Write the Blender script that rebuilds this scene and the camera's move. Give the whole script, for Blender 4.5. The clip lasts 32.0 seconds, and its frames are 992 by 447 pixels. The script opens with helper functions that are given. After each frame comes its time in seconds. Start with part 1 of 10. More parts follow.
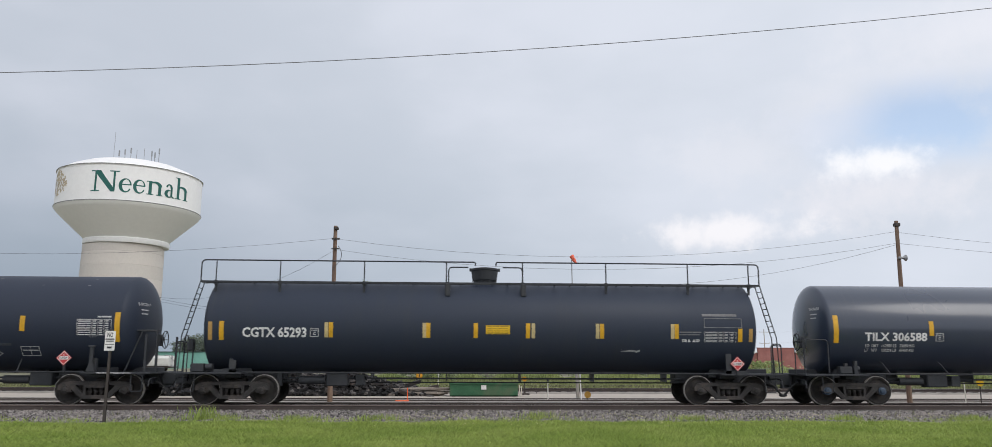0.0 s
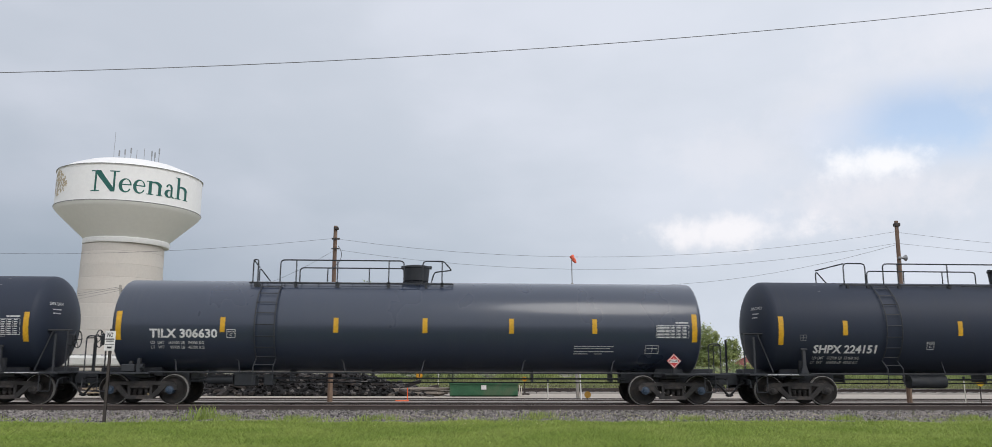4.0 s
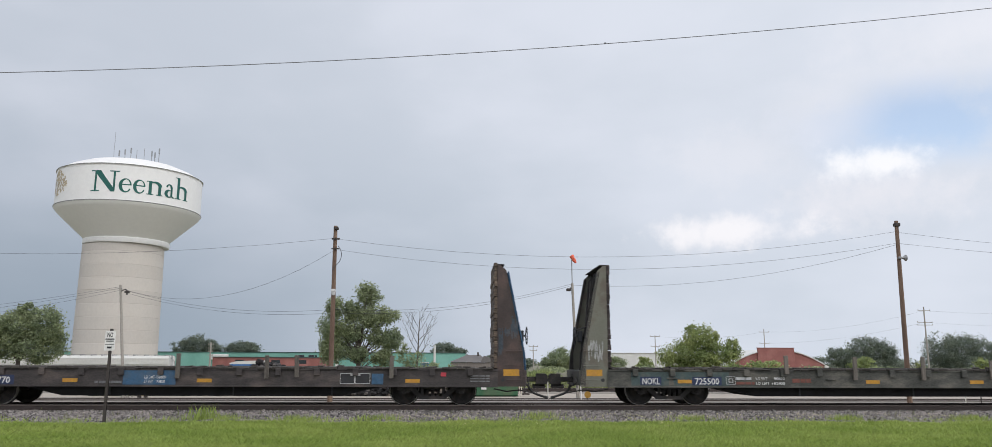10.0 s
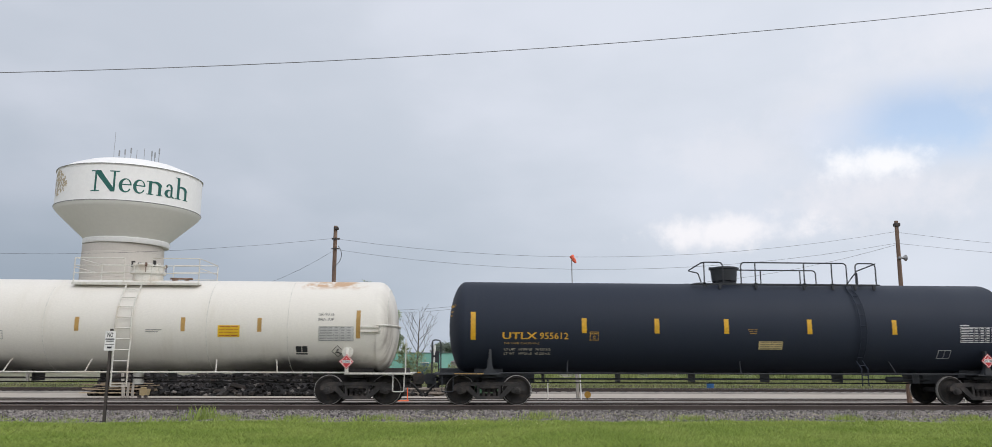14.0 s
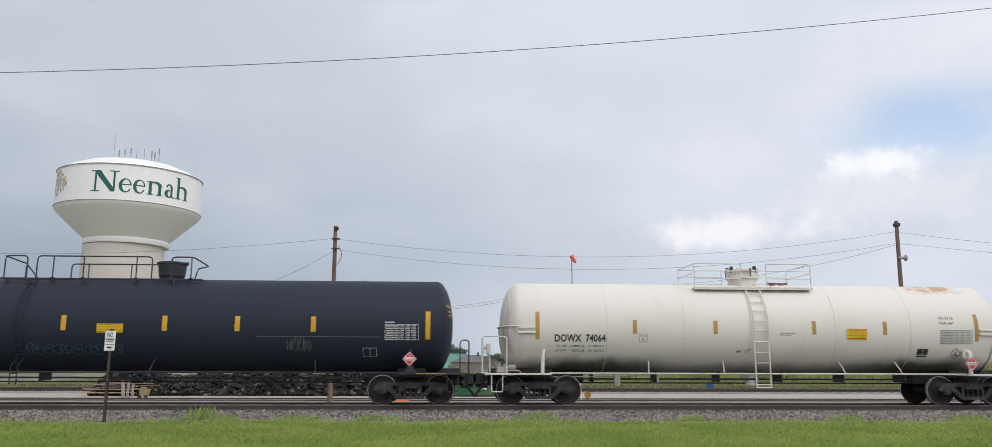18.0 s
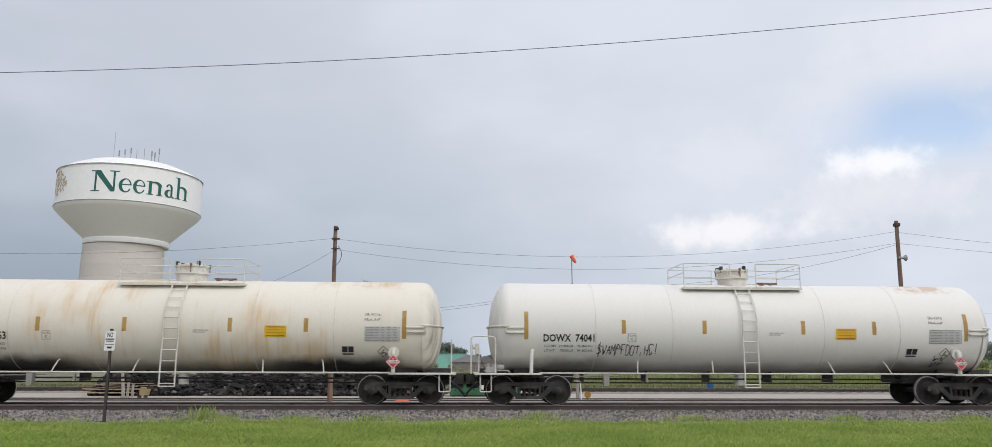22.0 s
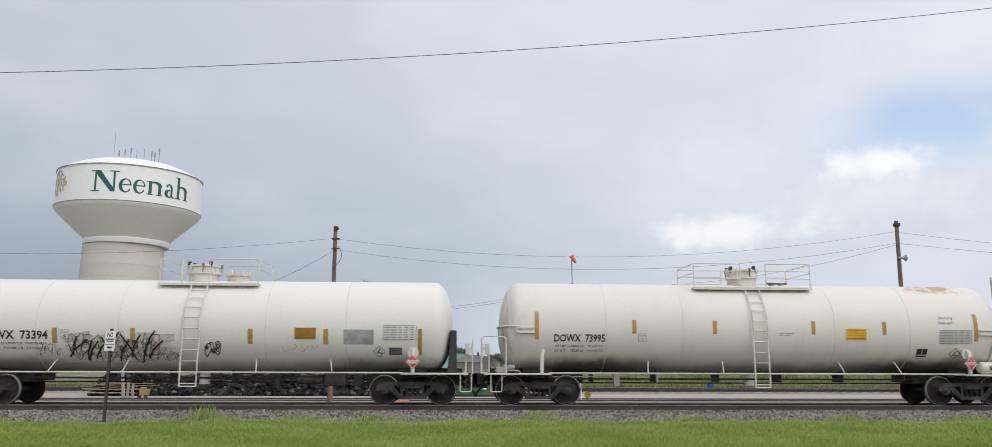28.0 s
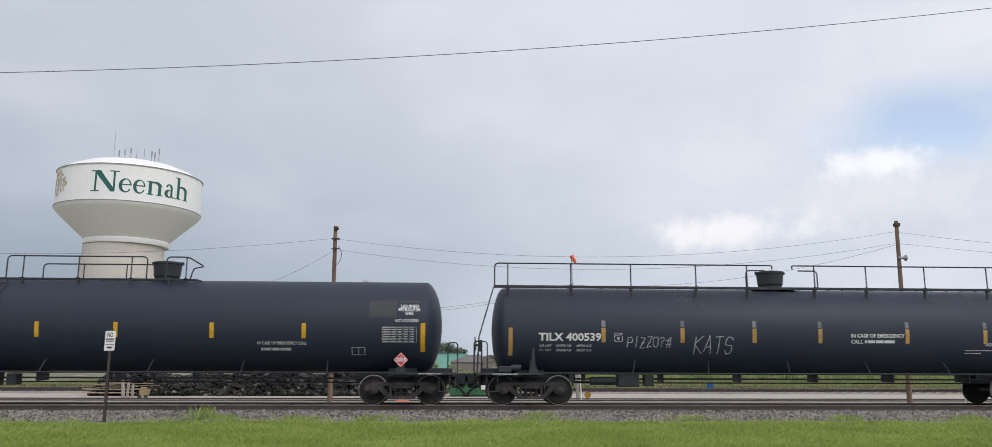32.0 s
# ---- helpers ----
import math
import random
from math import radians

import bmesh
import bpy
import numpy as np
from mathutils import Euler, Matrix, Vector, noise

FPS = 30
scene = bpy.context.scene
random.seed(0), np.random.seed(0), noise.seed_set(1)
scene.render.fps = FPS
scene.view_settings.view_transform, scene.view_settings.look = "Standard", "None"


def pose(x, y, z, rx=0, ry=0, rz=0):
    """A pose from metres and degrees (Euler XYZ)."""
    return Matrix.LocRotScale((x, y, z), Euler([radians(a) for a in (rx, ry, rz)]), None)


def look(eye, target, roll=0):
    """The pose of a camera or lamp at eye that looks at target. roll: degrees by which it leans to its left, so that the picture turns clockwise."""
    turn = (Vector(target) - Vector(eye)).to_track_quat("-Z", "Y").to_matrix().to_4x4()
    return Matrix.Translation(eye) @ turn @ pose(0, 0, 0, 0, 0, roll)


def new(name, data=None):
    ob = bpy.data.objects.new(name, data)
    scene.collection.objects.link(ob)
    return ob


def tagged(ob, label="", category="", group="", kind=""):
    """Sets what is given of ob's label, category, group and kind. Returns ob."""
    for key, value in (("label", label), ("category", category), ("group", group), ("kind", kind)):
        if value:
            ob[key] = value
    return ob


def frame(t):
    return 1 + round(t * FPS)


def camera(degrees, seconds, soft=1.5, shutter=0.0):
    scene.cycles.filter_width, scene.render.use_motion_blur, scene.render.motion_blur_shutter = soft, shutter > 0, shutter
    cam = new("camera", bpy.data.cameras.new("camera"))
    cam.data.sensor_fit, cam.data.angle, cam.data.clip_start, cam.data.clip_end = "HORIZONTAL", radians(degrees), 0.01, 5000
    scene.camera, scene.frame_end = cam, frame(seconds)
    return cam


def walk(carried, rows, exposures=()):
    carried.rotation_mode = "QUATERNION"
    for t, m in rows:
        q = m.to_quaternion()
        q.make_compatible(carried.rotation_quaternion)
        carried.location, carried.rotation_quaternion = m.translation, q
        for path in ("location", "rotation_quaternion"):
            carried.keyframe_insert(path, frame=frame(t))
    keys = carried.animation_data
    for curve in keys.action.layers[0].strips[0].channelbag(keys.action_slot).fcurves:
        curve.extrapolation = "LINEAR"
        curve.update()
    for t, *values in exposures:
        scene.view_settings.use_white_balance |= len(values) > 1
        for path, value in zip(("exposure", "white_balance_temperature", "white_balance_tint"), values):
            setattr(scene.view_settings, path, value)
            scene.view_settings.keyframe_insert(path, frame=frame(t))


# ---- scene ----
# Coordinates: x along the track (the train runs towards +x), y away from the viewer, z up from the rail head.
YC = 26.0          # centre line of the main track
GZ = -0.28         # level of the ground

cam = camera(64.48, 32.0, soft=0.5, shutter=0.1)
EYE = (0.0, 0.0, 1.302)
VIEW = look(EYE, (0.04742, 0.98356, 1.302 + 0.17427), 0.198)
walk(cam, [(0.0, VIEW), (32.0, VIEW)], exposures=[(0.0, 0.0), (32.0, 0.0)])


# ---------- node helper ----------
class Graph:
    """Small helper to write node trees: n(type, {property: value}, {input: value or socket})."""

    def __init__(self, tree):
        self.tree = tree
        tree.nodes.clear()

    def n(self, kind, props=None, ins=None):
        node = self.tree.nodes.new(kind)
        p = props or {}
        if "operation" in p:
            node.operation = p["operation"]
        if "use_clamp" in p:
            node.use_clamp = p["use_clamp"]
        if "data_type" in p:
            node.data_type = p["data_type"]
        if "blend_type" in p:
            node.blend_type = p["blend_type"]
        if "interpolation_type" in p:
            node.interpolation_type = p["interpolation_type"]
        if "sky_type" in p:
            node.sky_type = p["sky_type"]
            node.sun_disc, node.sun_elevation, node.sun_rotation = p["sun_disc"], p["sun_elevation"], p["sun_rotation"]
        for key, value in (ins or {}).items():
            self.put(node.inputs[key], value)
        return node

    def put(self, socket, value):
        if isinstance(value, bpy.types.NodeSocket):
            self.tree.links.new(value, socket)
        elif socket.type == "VECTOR":
            socket.default_value = value[:3]
        else:
            socket.default_value = value

    def math(self, op, a, b=0.0, clamp=False):
        m = self.n("ShaderNodeMath", {"operation": op, "use_clamp": clamp})
        self.put(m.inputs[0], a)
        self.put(m.inputs[1], b)
        return m.outputs[0]

    def mix(self, fac, a, b, blend="MIX"):
        m = self.n("ShaderNodeMix", {"data_type": "RGBA", "blend_type": blend})
        self.put(m.inputs[0], fac)
        self.put(m.inputs[6], a)
        self.put(m.inputs[7], b)
        return m.outputs[2]

    def ramp(self, value, lo, hi, a=0.0, b=1.0):
        m = self.n("ShaderNodeMapRange", {"interpolation_type": "SMOOTHSTEP"}, {"Value": value, "From Min": lo, "From Max": hi, "To Min": a, "To Max": b})
        return m.outputs[0]

    def noise(self, vec, scale, detail=4.0, rough=0.55):
        m = self.n("ShaderNodeTexNoise", {}, {"Scale": scale, "Detail": detail, "Roughness": rough})
        if vec is not None:
            self.put(m.inputs["Vector"], vec)
        return m.outputs["Fac"]


def rgb(r, g, b):
    return (r, g, b, 1.0)


# ---------- world and sun ----------
def unit(x, y, z):
    v = Vector((x, y, z)).normalized()
    return (v.x, v.y, v.z)


SUN_FROM = unit(0.42, -0.60, 0.74)
SUN_ELEV = math.asin(SUN_FROM[2])
SUN_ROT = math.atan2(SUN_FROM[0], SUN_FROM[1])


def build_world():
    world = bpy.data.worlds.new("sky")
    world.use_nodes = True
    scene.world = world
    g = Graph(world.node_tree)
    out = g.n("ShaderNodeOutputWorld")
    co = g.n("ShaderNodeTexCoord").outputs["Generated"]
    sky = g.n("ShaderNodeTexSky", {"sky_type": "NISHITA", "sun_disc": False, "sun_elevation": SUN_ELEV, "sun_rotation": SUN_ROT})
    blue = g.mix(1.0, sky.outputs[0], rgb(0.165, 0.165, 0.165), "MULTIPLY")
    sep = g.n("ShaderNodeSeparateXYZ", {}, {0: co})
    # layered overcast: broad folds and small billows, flattened towards the horizon
    flat = g.n("ShaderNodeMapping", {}, {"Vector": co, "Scale": (1.0, 1.0, 2.2), "Location": (0.35, 0.1, 0.2)}).outputs[0]
    broad = g.noise(flat, 2.6, 3.0, 0.5)
    fine = g.noise(flat, 9.0, 6.0, 0.6)
    fold = g.math("ADD", g.math("MULTIPLY", broad, 0.84), g.math("MULTIPLY", fine, 0.16))
    dark = rgb(0.395, 0.445, 0.515)
    pale = rgb(0.580, 0.610, 0.690)
    cloud = g.mix(g.ramp(fold, 0.36, 0.66), dark, pale)
    # the cloud deck is thinner and brighter towards +x and higher up, with a heavy rain front to -x near the horizon
    side = g.ramp(sep.outputs[0], -0.55, 0.55)
    lift = g.ramp(sep.outputs[2], 0.0, 0.45)
    cloud = g.mix(g.math("MULTIPLY", lift, 0.45), cloud, rgb(0.60, 0.62, 0.69))
    cloud = g.mix(g.math("MULTIPLY", side, 0.50), cloud, rgb(0.61, 0.655, 0.73))

    def near(direction, lo, hi):
        d = g.n("ShaderNodeVectorMath", {"operation": "DOT_PRODUCT"}, {0: co, 1: unit(*direction)})
        return g.ramp(d.outputs["Value"], lo, hi)

    def spot(direction, rx, rz, ragged=0.5):
        """1 at a direction of the sky, falling to 0 at a ragged oval edge."""
        d = g.n("ShaderNodeVectorMath", {"operation": "SUBTRACT"}, {0: co, 1: unit(*direction)})
        d = g.n("ShaderNodeVectorMath", {"operation": "MULTIPLY"}, {0: d.outputs[0], 1: (1 / rx, 1 / rx, 1 / rz)})
        d = g.n("ShaderNodeVectorMath", {"operation": "LENGTH"}, {0: d.outputs[0]}).outputs["Value"]
        return g.ramp(g.math("ADD", d, g.math("MULTIPLY", g.math("SUBTRACT", puff, 0.5), ragged * 4)), 1.3, 0.1)
    puff = g.math("ADD", g.math("MULTIPLY", g.noise(co, 12.0, 5.0, 0.55), 0.62), g.math("MULTIPLY", g.noise(co, 38.0, 5.0, 0.6), 0.38))
    front = g.math("MULTIPLY", near((-0.62, 0.78, 0.06), 0.55, 1.0), g.ramp(sep.outputs[2], 0.32, 0.02, 0.10, 0.66))
    cloud = g.mix(front, cloud, rgb(0.27, 0.325, 0.395))
    squall = g.math("MULTIPLY", near((-0.66, 0.75, 0.05), 0.80, 1.0), g.ramp(sep.outputs[2], 0.30, 0.0, 0.05, 0.72))
    cloud = g.mix(squall, cloud, rgb(0.22, 0.27, 0.33))
    # gap in the clouds and sunlit cloud edges beside it
    cloud = g.mix(g.math("MULTIPLY", spot((0.525, 0.810, 0.261), 0.15, 0.055, 0.5), 0.62), cloud, blue)
    cloud = g.mix(g.math("MULTIPLY", spot((0.555, 0.755, 0.349), 0.16, 0.055, 0.5), 0.55), cloud, rgb(0.72, 0.72, 0.77))
    cloud = g.mix(g.math("MULTIPLY", spot((0.422, 0.860, 0.286), 0.06, 0.055, 0.5), 0.4), cloud, rgb(0.70, 0.70, 0.75))
    cloud = g.mix(g.math("MULTIPLY", spot((0.340, 0.909, 0.241), 0.1, 0.045, 0.9), 0.4), cloud, rgb(0.68, 0.685, 0.735))
    cloud = g.mix(g.math("MULTIPLY", spot((0.496, 0.846, 0.194), 0.13, 0.036, 0.9), 0.6), cloud, rgb(0.72, 0.71, 0.75))
    cloud = g.mix(g.math("MULTIPLY", spot((0.481, 0.847, 0.226), 0.062, 0.024, 1.1), 0.9), cloud, rgb(0.82, 0.82, 0.84))
    cloud = g.mix(g.math("MULTIPLY", spot((0.326, 0.932, 0.160), 0.082, 0.020, 1.0), 0.8), cloud, rgb(0.82, 0.80, 0.82))
    # the veiled sun behind the viewer brightens the deck all round it
    veil = near(SUN_FROM, -0.1, 1.0)
    cloud = g.mix(g.math("MULTIPLY", veil, 0.6), cloud, rgb(1.08, 1.11, 1.18))
    bg = g.n("ShaderNodeBackground", {}, {"Color": cloud, "Strength": 1.22})
    g.tree.links.new(bg.outputs[0], out.inputs[0])


build_world()
sun_data = bpy.data.lights.new("sun", "SUN")
sun_data.energy, sun_data.angle, sun_data.color = 0.95, radians(30), (1.0, 0.96, 0.91)
sun = new("sun", sun_data)
sun.matrix_world = look((SUN_FROM[0] * 50, SUN_FROM[1] * 50, SUN_FROM[2] * 50), (0, 0, 0))


# ---------- materials ----------
def surface(name, base, rough=0.6, metal=0.0, var=0.25, low=1.5, high=18.0, bump=0.15, second=None, amount=0.5, stretch=(1, 1, 1), per_piece=0.0, island=0.0, coat=0.0, depth=0.01):
    """A painted, weathered or natural surface: base colour varied at two scales, a second colour in patches, and fine relief."""
    m = bpy.data.materials.new(name)
    m.use_nodes = True
    g = Graph(m.node_tree)
    out = g.n("ShaderNodeOutputMaterial")
    co = g.n("ShaderNodeTexCoord").outputs["Object"]
    co = g.n("ShaderNodeMapping", {}, {"Vector": co, "Scale": stretch}).outputs[0]
    a = g.noise(co, low, 4.0)
    b = g.noise(co, high, 4.0, 0.6)
    colour = rgb(*base)
    if second:
        colour = g.mix(g.math("MULTIPLY", g.ramp(a, 0.46, 0.68), amount), colour, rgb(*second))
    value = g.math("ADD", g.math("MULTIPLY", g.ramp(a, 0.3, 0.7, -1, 1), var * 0.5), g.math("MULTIPLY", g.ramp(b, 0.3, 0.7, -1, 1), var * 0.5))
    if per_piece:
        r = g.n("ShaderNodeObjectInfo").outputs["Random"]
        value = g.math("ADD", value, g.math("MULTIPLY", g.math("SUBTRACT", r, 0.5), per_piece * 2))
    if island:
        r = g.n("ShaderNodeNewGeometry").outputs["Random Per Island"]
        value = g.math("ADD", value, g.math("MULTIPLY", g.math("SUBTRACT", r, 0.5), island * 2))
    value = g.math("MAXIMUM", g.math("ADD", value, 1.0), 0.05)
    mul = g.n("ShaderNodeVectorMath", {"operation": "SCALE"})
    g.put(mul.inputs[0], colour)
    g.put(mul.inputs["Scale"], value)
    bs = g.n("ShaderNodeBsdfPrincipled", {}, {"Base Color": mul.outputs[0], "Metallic": metal, "Roughness": g.ramp(b, 0.2, 0.8, max(rough - 0.12, 0.02), min(rough + 0.12, 1.0)), "Coat Weight": coat})
    if bump:
        bp = g.n("ShaderNodeBump", {}, {"Strength": bump, "Distance": depth, "Height": b})
        g.put(bs.inputs["Normal"], bp.outputs[0])
    g.tree.links.new(bs.outputs[0], out.inputs[0])
    return m


def tank_paint(name, base, rough, streak, streak_amount, soot_shade=0.0, soot_x=0.0, rust=0.0, coat=0.0, crown=0.0, spec=0.22, head=0.0):
    """Tank jacket paint with run-down streaks, rust along the top, spilled product on the flank, and road dirt with
    painted shade on the belly.
    """
    m = bpy.data.materials.new(name)
    m.use_nodes = True
    g = Graph(m.node_tree)
    out = g.n("ShaderNodeOutputMaterial")
    co = g.n("ShaderNodeTexCoord").outputs["Object"]
    sep = g.n("ShaderNodeSeparateXYZ", {}, {0: co})
    x, z = sep.outputs[0], sep.outputs[2]
    runs = g.noise(g.n("ShaderNodeMapping", {}, {"Vector": co, "Scale": (7.0, 0.6, 0.55)}).outputs[0], 1.0, 5.0, 0.65)
    wide = g.noise(g.n("ShaderNodeMapping", {}, {"Vector": co, "Scale": (0.7, 0.5, 0.4)}).outputs[0], 1.0, 3.0, 0.5)
    grit = g.noise(co, 26.0, 4.0, 0.6)
    fac = g.math("MULTIPLY", g.ramp(runs, 0.45, 0.75), g.ramp(wide, 0.40, 0.66))
    colour = g.mix(g.math("MULTIPLY", fac, streak_amount), rgb(*base), rgb(*streak))
    colour = g.mix(g.math("MULTIPLY", g.ramp(wide, 0.46, 0.7), streak_amount * 0.55), colour, rgb(*streak))
    if rust:
        crest = g.math("MULTIPLY", g.ramp(g.math("ABSOLUTE", g.math("SUBTRACT", x, 6.1)), 1.3, 0.6), g.ramp(z, 3.50, 3.72))
        spots = g.math("MULTIPLY", g.ramp(g.noise(co, 2.2, 6.0, 0.7), 0.40, 0.56), crest)
        colour = g.mix(g.math("MULTIPLY", spots, rust), colour, rgb(0.45, 0.24, 0.10))
    if crown:
        top = g.math("MULTIPLY", g.ramp(z, 3.70, 4.05), g.ramp(g.noise(g.n("ShaderNodeMapping", {}, {"Vector": co, "Scale": (0.5, 1.0, 3.0)}).outputs[0], 1.6, 6.0, 0.65), 0.40, 0.62))
        colour = g.mix(g.math("MULTIPLY", top, crown), colour, rgb(0.30, 0.25, 0.21))
    if soot_shade:
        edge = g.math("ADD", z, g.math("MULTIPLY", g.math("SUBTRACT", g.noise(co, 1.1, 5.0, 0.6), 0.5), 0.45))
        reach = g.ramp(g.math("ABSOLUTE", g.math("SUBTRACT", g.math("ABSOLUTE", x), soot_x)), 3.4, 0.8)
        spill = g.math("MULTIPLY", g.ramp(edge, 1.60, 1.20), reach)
        colour = g.mix(g.math("MULTIPLY", spill, soot_shade), colour, rgb(0.016, 0.018, 0.026))
        # belly band along the whole tank: light dirt plus underside shading painted in
        colour = g.mix(g.math("MULTIPLY", g.ramp(edge, 1.42, 0.98), soot_shade * 0.75), colour, rgb(0.05, 0.045, 0.04))
    if head:
        smear = g.noise(g.n("ShaderNodeMapping", {}, {"Vector": co, "Scale": (0.8, 2.2, 0.35)}).outputs[0], 1.6, 5.0, 0.6)
        ends = g.math("MULTIPLY", g.ramp(g.math("ABSOLUTE", x), 7.3, 8.05), g.ramp(smear, 0.40, 0.72))
        ends = g.math("MULTIPLY", ends, g.ramp(z, 3.3, 2.3, 0.25, 1.0))
        colour = g.mix(g.math("MULTIPLY", ends, head), colour, rgb(0.12, 0.085, 0.062))
    value = g.math("ADD", 1.0, g.math("MULTIPLY", g.ramp(grit, 0.3, 0.7, -1, 1), 0.035))
    mul = g.n("ShaderNodeVectorMath", {"operation": "SCALE"})
    g.put(mul.inputs[0], colour)
    g.put(mul.inputs["Scale"], value)
    bp = g.n("ShaderNodeBump", {}, {"Strength": 0.12, "Distance": 0.02, "Height": g.noise(co, 0.8, 2.0)})
    bs = g.n("ShaderNodeBsdfPrincipled", {}, {"Base Color": mul.outputs[0], "Roughness": g.ramp(wide, 0.2, 0.8, max(rough - 0.04, 0.05), rough + 0.05), "Normal": bp.outputs[0], "Specular IOR Level": spec, "Coat Weight": coat, "Coat Roughness": 0.13})
    g.tree.links.new(bs.outputs[0], out.inputs[0])
    return m


BLACK_TANK = tank_paint("black_tank_paint", (0.024, 0.031, 0.050), 0.52, (0.040, 0.042, 0.048), 0.35, spec=0.26)
BLACK_MATT = tank_paint("matt_black_tank_paint", (0.024, 0.030, 0.045), 0.56, (0.034, 0.038, 0.048), 0.3, spec=0.16)
BLACK_GLOSS = tank_paint("glossy_black_tank_paint", (0.026, 0.036, 0.062), 0.30, (0.055, 0.060, 0.072), 0.2, coat=0.5, spec=0.5)
BLACK_DULL = tank_paint("dull_black_tank_paint", (0.028, 0.036, 0.056), 0.50, (0.046, 0.048, 0.053), 0.4, spec=0.26)
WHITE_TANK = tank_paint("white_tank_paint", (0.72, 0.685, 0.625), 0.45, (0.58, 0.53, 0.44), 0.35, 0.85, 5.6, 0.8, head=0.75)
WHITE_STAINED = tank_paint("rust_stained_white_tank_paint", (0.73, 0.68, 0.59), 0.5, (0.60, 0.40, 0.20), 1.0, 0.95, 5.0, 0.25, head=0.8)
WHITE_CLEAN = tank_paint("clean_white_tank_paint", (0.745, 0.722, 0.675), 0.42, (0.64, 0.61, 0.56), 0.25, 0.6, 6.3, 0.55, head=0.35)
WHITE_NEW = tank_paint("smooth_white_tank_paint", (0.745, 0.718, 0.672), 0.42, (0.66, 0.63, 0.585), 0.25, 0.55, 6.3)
BLUE_WORN = surface("worn_blue_paint", (0.042, 0.056, 0.074), 0.6, 0.0, 0.5, 4.0, 25.0, 0.1, (0.06, 0.055, 0.055), 0.7)
TANK_SEAM = surface("dirty_weld_seam", (0.58, 0.56, 0.51), 0.6, 0.0, 0.3, 2.0, 20.0, 0.0)
GEAR_WHITE = surface("grimy_white_steel", (0.34, 0.32, 0.295), 0.65, 0.0, 0.35, 2.0, 20.0, 0.2, (0.18, 0.155, 0.13), 0.6)
BLACK_STEEL = surface("black_painted_steel", (0.026, 0.029, 0.035), 0.65, 0.0, 0.45, 2.0, 30.0, 0.2, (0.040, 0.036, 0.034), 0.4)
# grimy steel taken near black: shade under the deck is in the colour
BELLY_BLACK = surface("grimy_shade_black_steel", (0.012, 0.012, 0.013), 0.9, 0.0, 0.5, 3.0, 30.0, 0.3)
DIRTY_STEEL = surface("grimy_cast_steel", (0.034, 0.031, 0.030), 0.8, 0.0, 0.6, 3.0, 30.0, 0.35, (0.056, 0.044, 0.038), 0.6)
WHEEL_FACE = surface("brown_wheel_steel", (0.020, 0.0175, 0.0165), 0.85, 0.0, 0.5, 5.0, 30.0, 0.25, (0.036, 0.027, 0.022), 0.6)
WHEEL_RUST = surface("rusty_wheel_steel", (0.09, 0.055, 0.042), 0.7, 0.1, 0.4, 5.0, 30.0, 0.2, (0.15, 0.08, 0.055), 0.5)
WHEEL_RIM = surface("polished_wheel_rim", (0.42, 0.40, 0.38), 0.40, 0.5, 0.3, 5.0, 30.0, 0.1)
WHITE_STEEL = surface("white_painted_steel", (0.66, 0.64, 0.58), 0.5, 0.0, 0.2, 1.5, 22.0, 0.15, (0.42, 0.34, 0.26), 0.6)
YELLOW_TAPE = surface("yellow_reflective_tape", (0.62, 0.34, 0.015), 0.4, 0.0, 0.2, 4.0, 20.0, 0.0)
ORANGE_TAPE = surface("worn_orange_reflective_tape", (0.50, 0.25, 0.025), 0.5, 0.0, 0.25, 4.0, 20.0, 0.0, (0.34, 0.17, 0.04), 0.6)
AMBER_TAPE = surface("faded_amber_reflective_tape", (0.42, 0.25, 0.07), 0.5, 0.0, 0.25, 4.0, 20.0, 0.0)
PALE_TAPE = surface("pale_worn_tape", (0.50, 0.40, 0.20), 0.5, 0.0, 0.25, 4.0, 20.0, 0.0)
WHITE_INK = surface("white_lettering", (0.70, 0.70, 0.69), 0.6, 0.0, 0.25, 3.0, 25.0, 0.0, (0.3, 0.3, 0.3), 0.5)
GREY_INK = surface("worn_white_lettering", (0.55, 0.55, 0.55), 0.6, 0.0, 0.35, 3.0, 25.0, 0.0, (0.22, 0.22, 0.22), 0.6)
FAINT_INK = surface("faint_worn_lettering", (0.16, 0.16, 0.165), 0.6, 0.0, 0.5, 3.0, 25.0, 0.0)
FAINT_PATCH = surface("faint_rubbed_paint", (0.046, 0.054, 0.068), 0.6, 0.0, 0.4, 3.0, 25.0, 0.0)
BLACK_INK = surface("black_lettering", (0.025, 0.025, 0.028), 0.6, 0.0, 0.3, 3.0, 25.0, 0.0)
DARK_INK = surface("worn_black_lettering", (0.12, 0.12, 0.115), 0.6, 0.0, 0.3, 3.0, 25.0, 0.0)
YELLOW_INK = surface("yellow_lettering", (0.60, 0.33, 0.03), 0.6, 0.0, 0.3, 3.0, 25.0, 0.0)
DIM_INK = surface("dim_worn_lettering", (0.40, 0.36, 0.28), 0.6, 0.0, 0.4, 3.0, 25.0, 0.0)
TEAL_INK = surface("faded_teal_spray_paint", (0.028, 0.066, 0.080), 0.6, 0.0, 0.4, 3.0, 25.0, 0.0)
SPRAY_WHITE = surface("thin_white_spray_paint", (0.42, 0.43, 0.44), 0.7, 0.0, 0.5, 4.0, 30.0, 0.0)
SPRAY_GREY = surface("grey_spray_paint", (0.33, 0.33, 0.32), 0.7, 0.0, 0.4, 4.0, 30.0, 0.0)
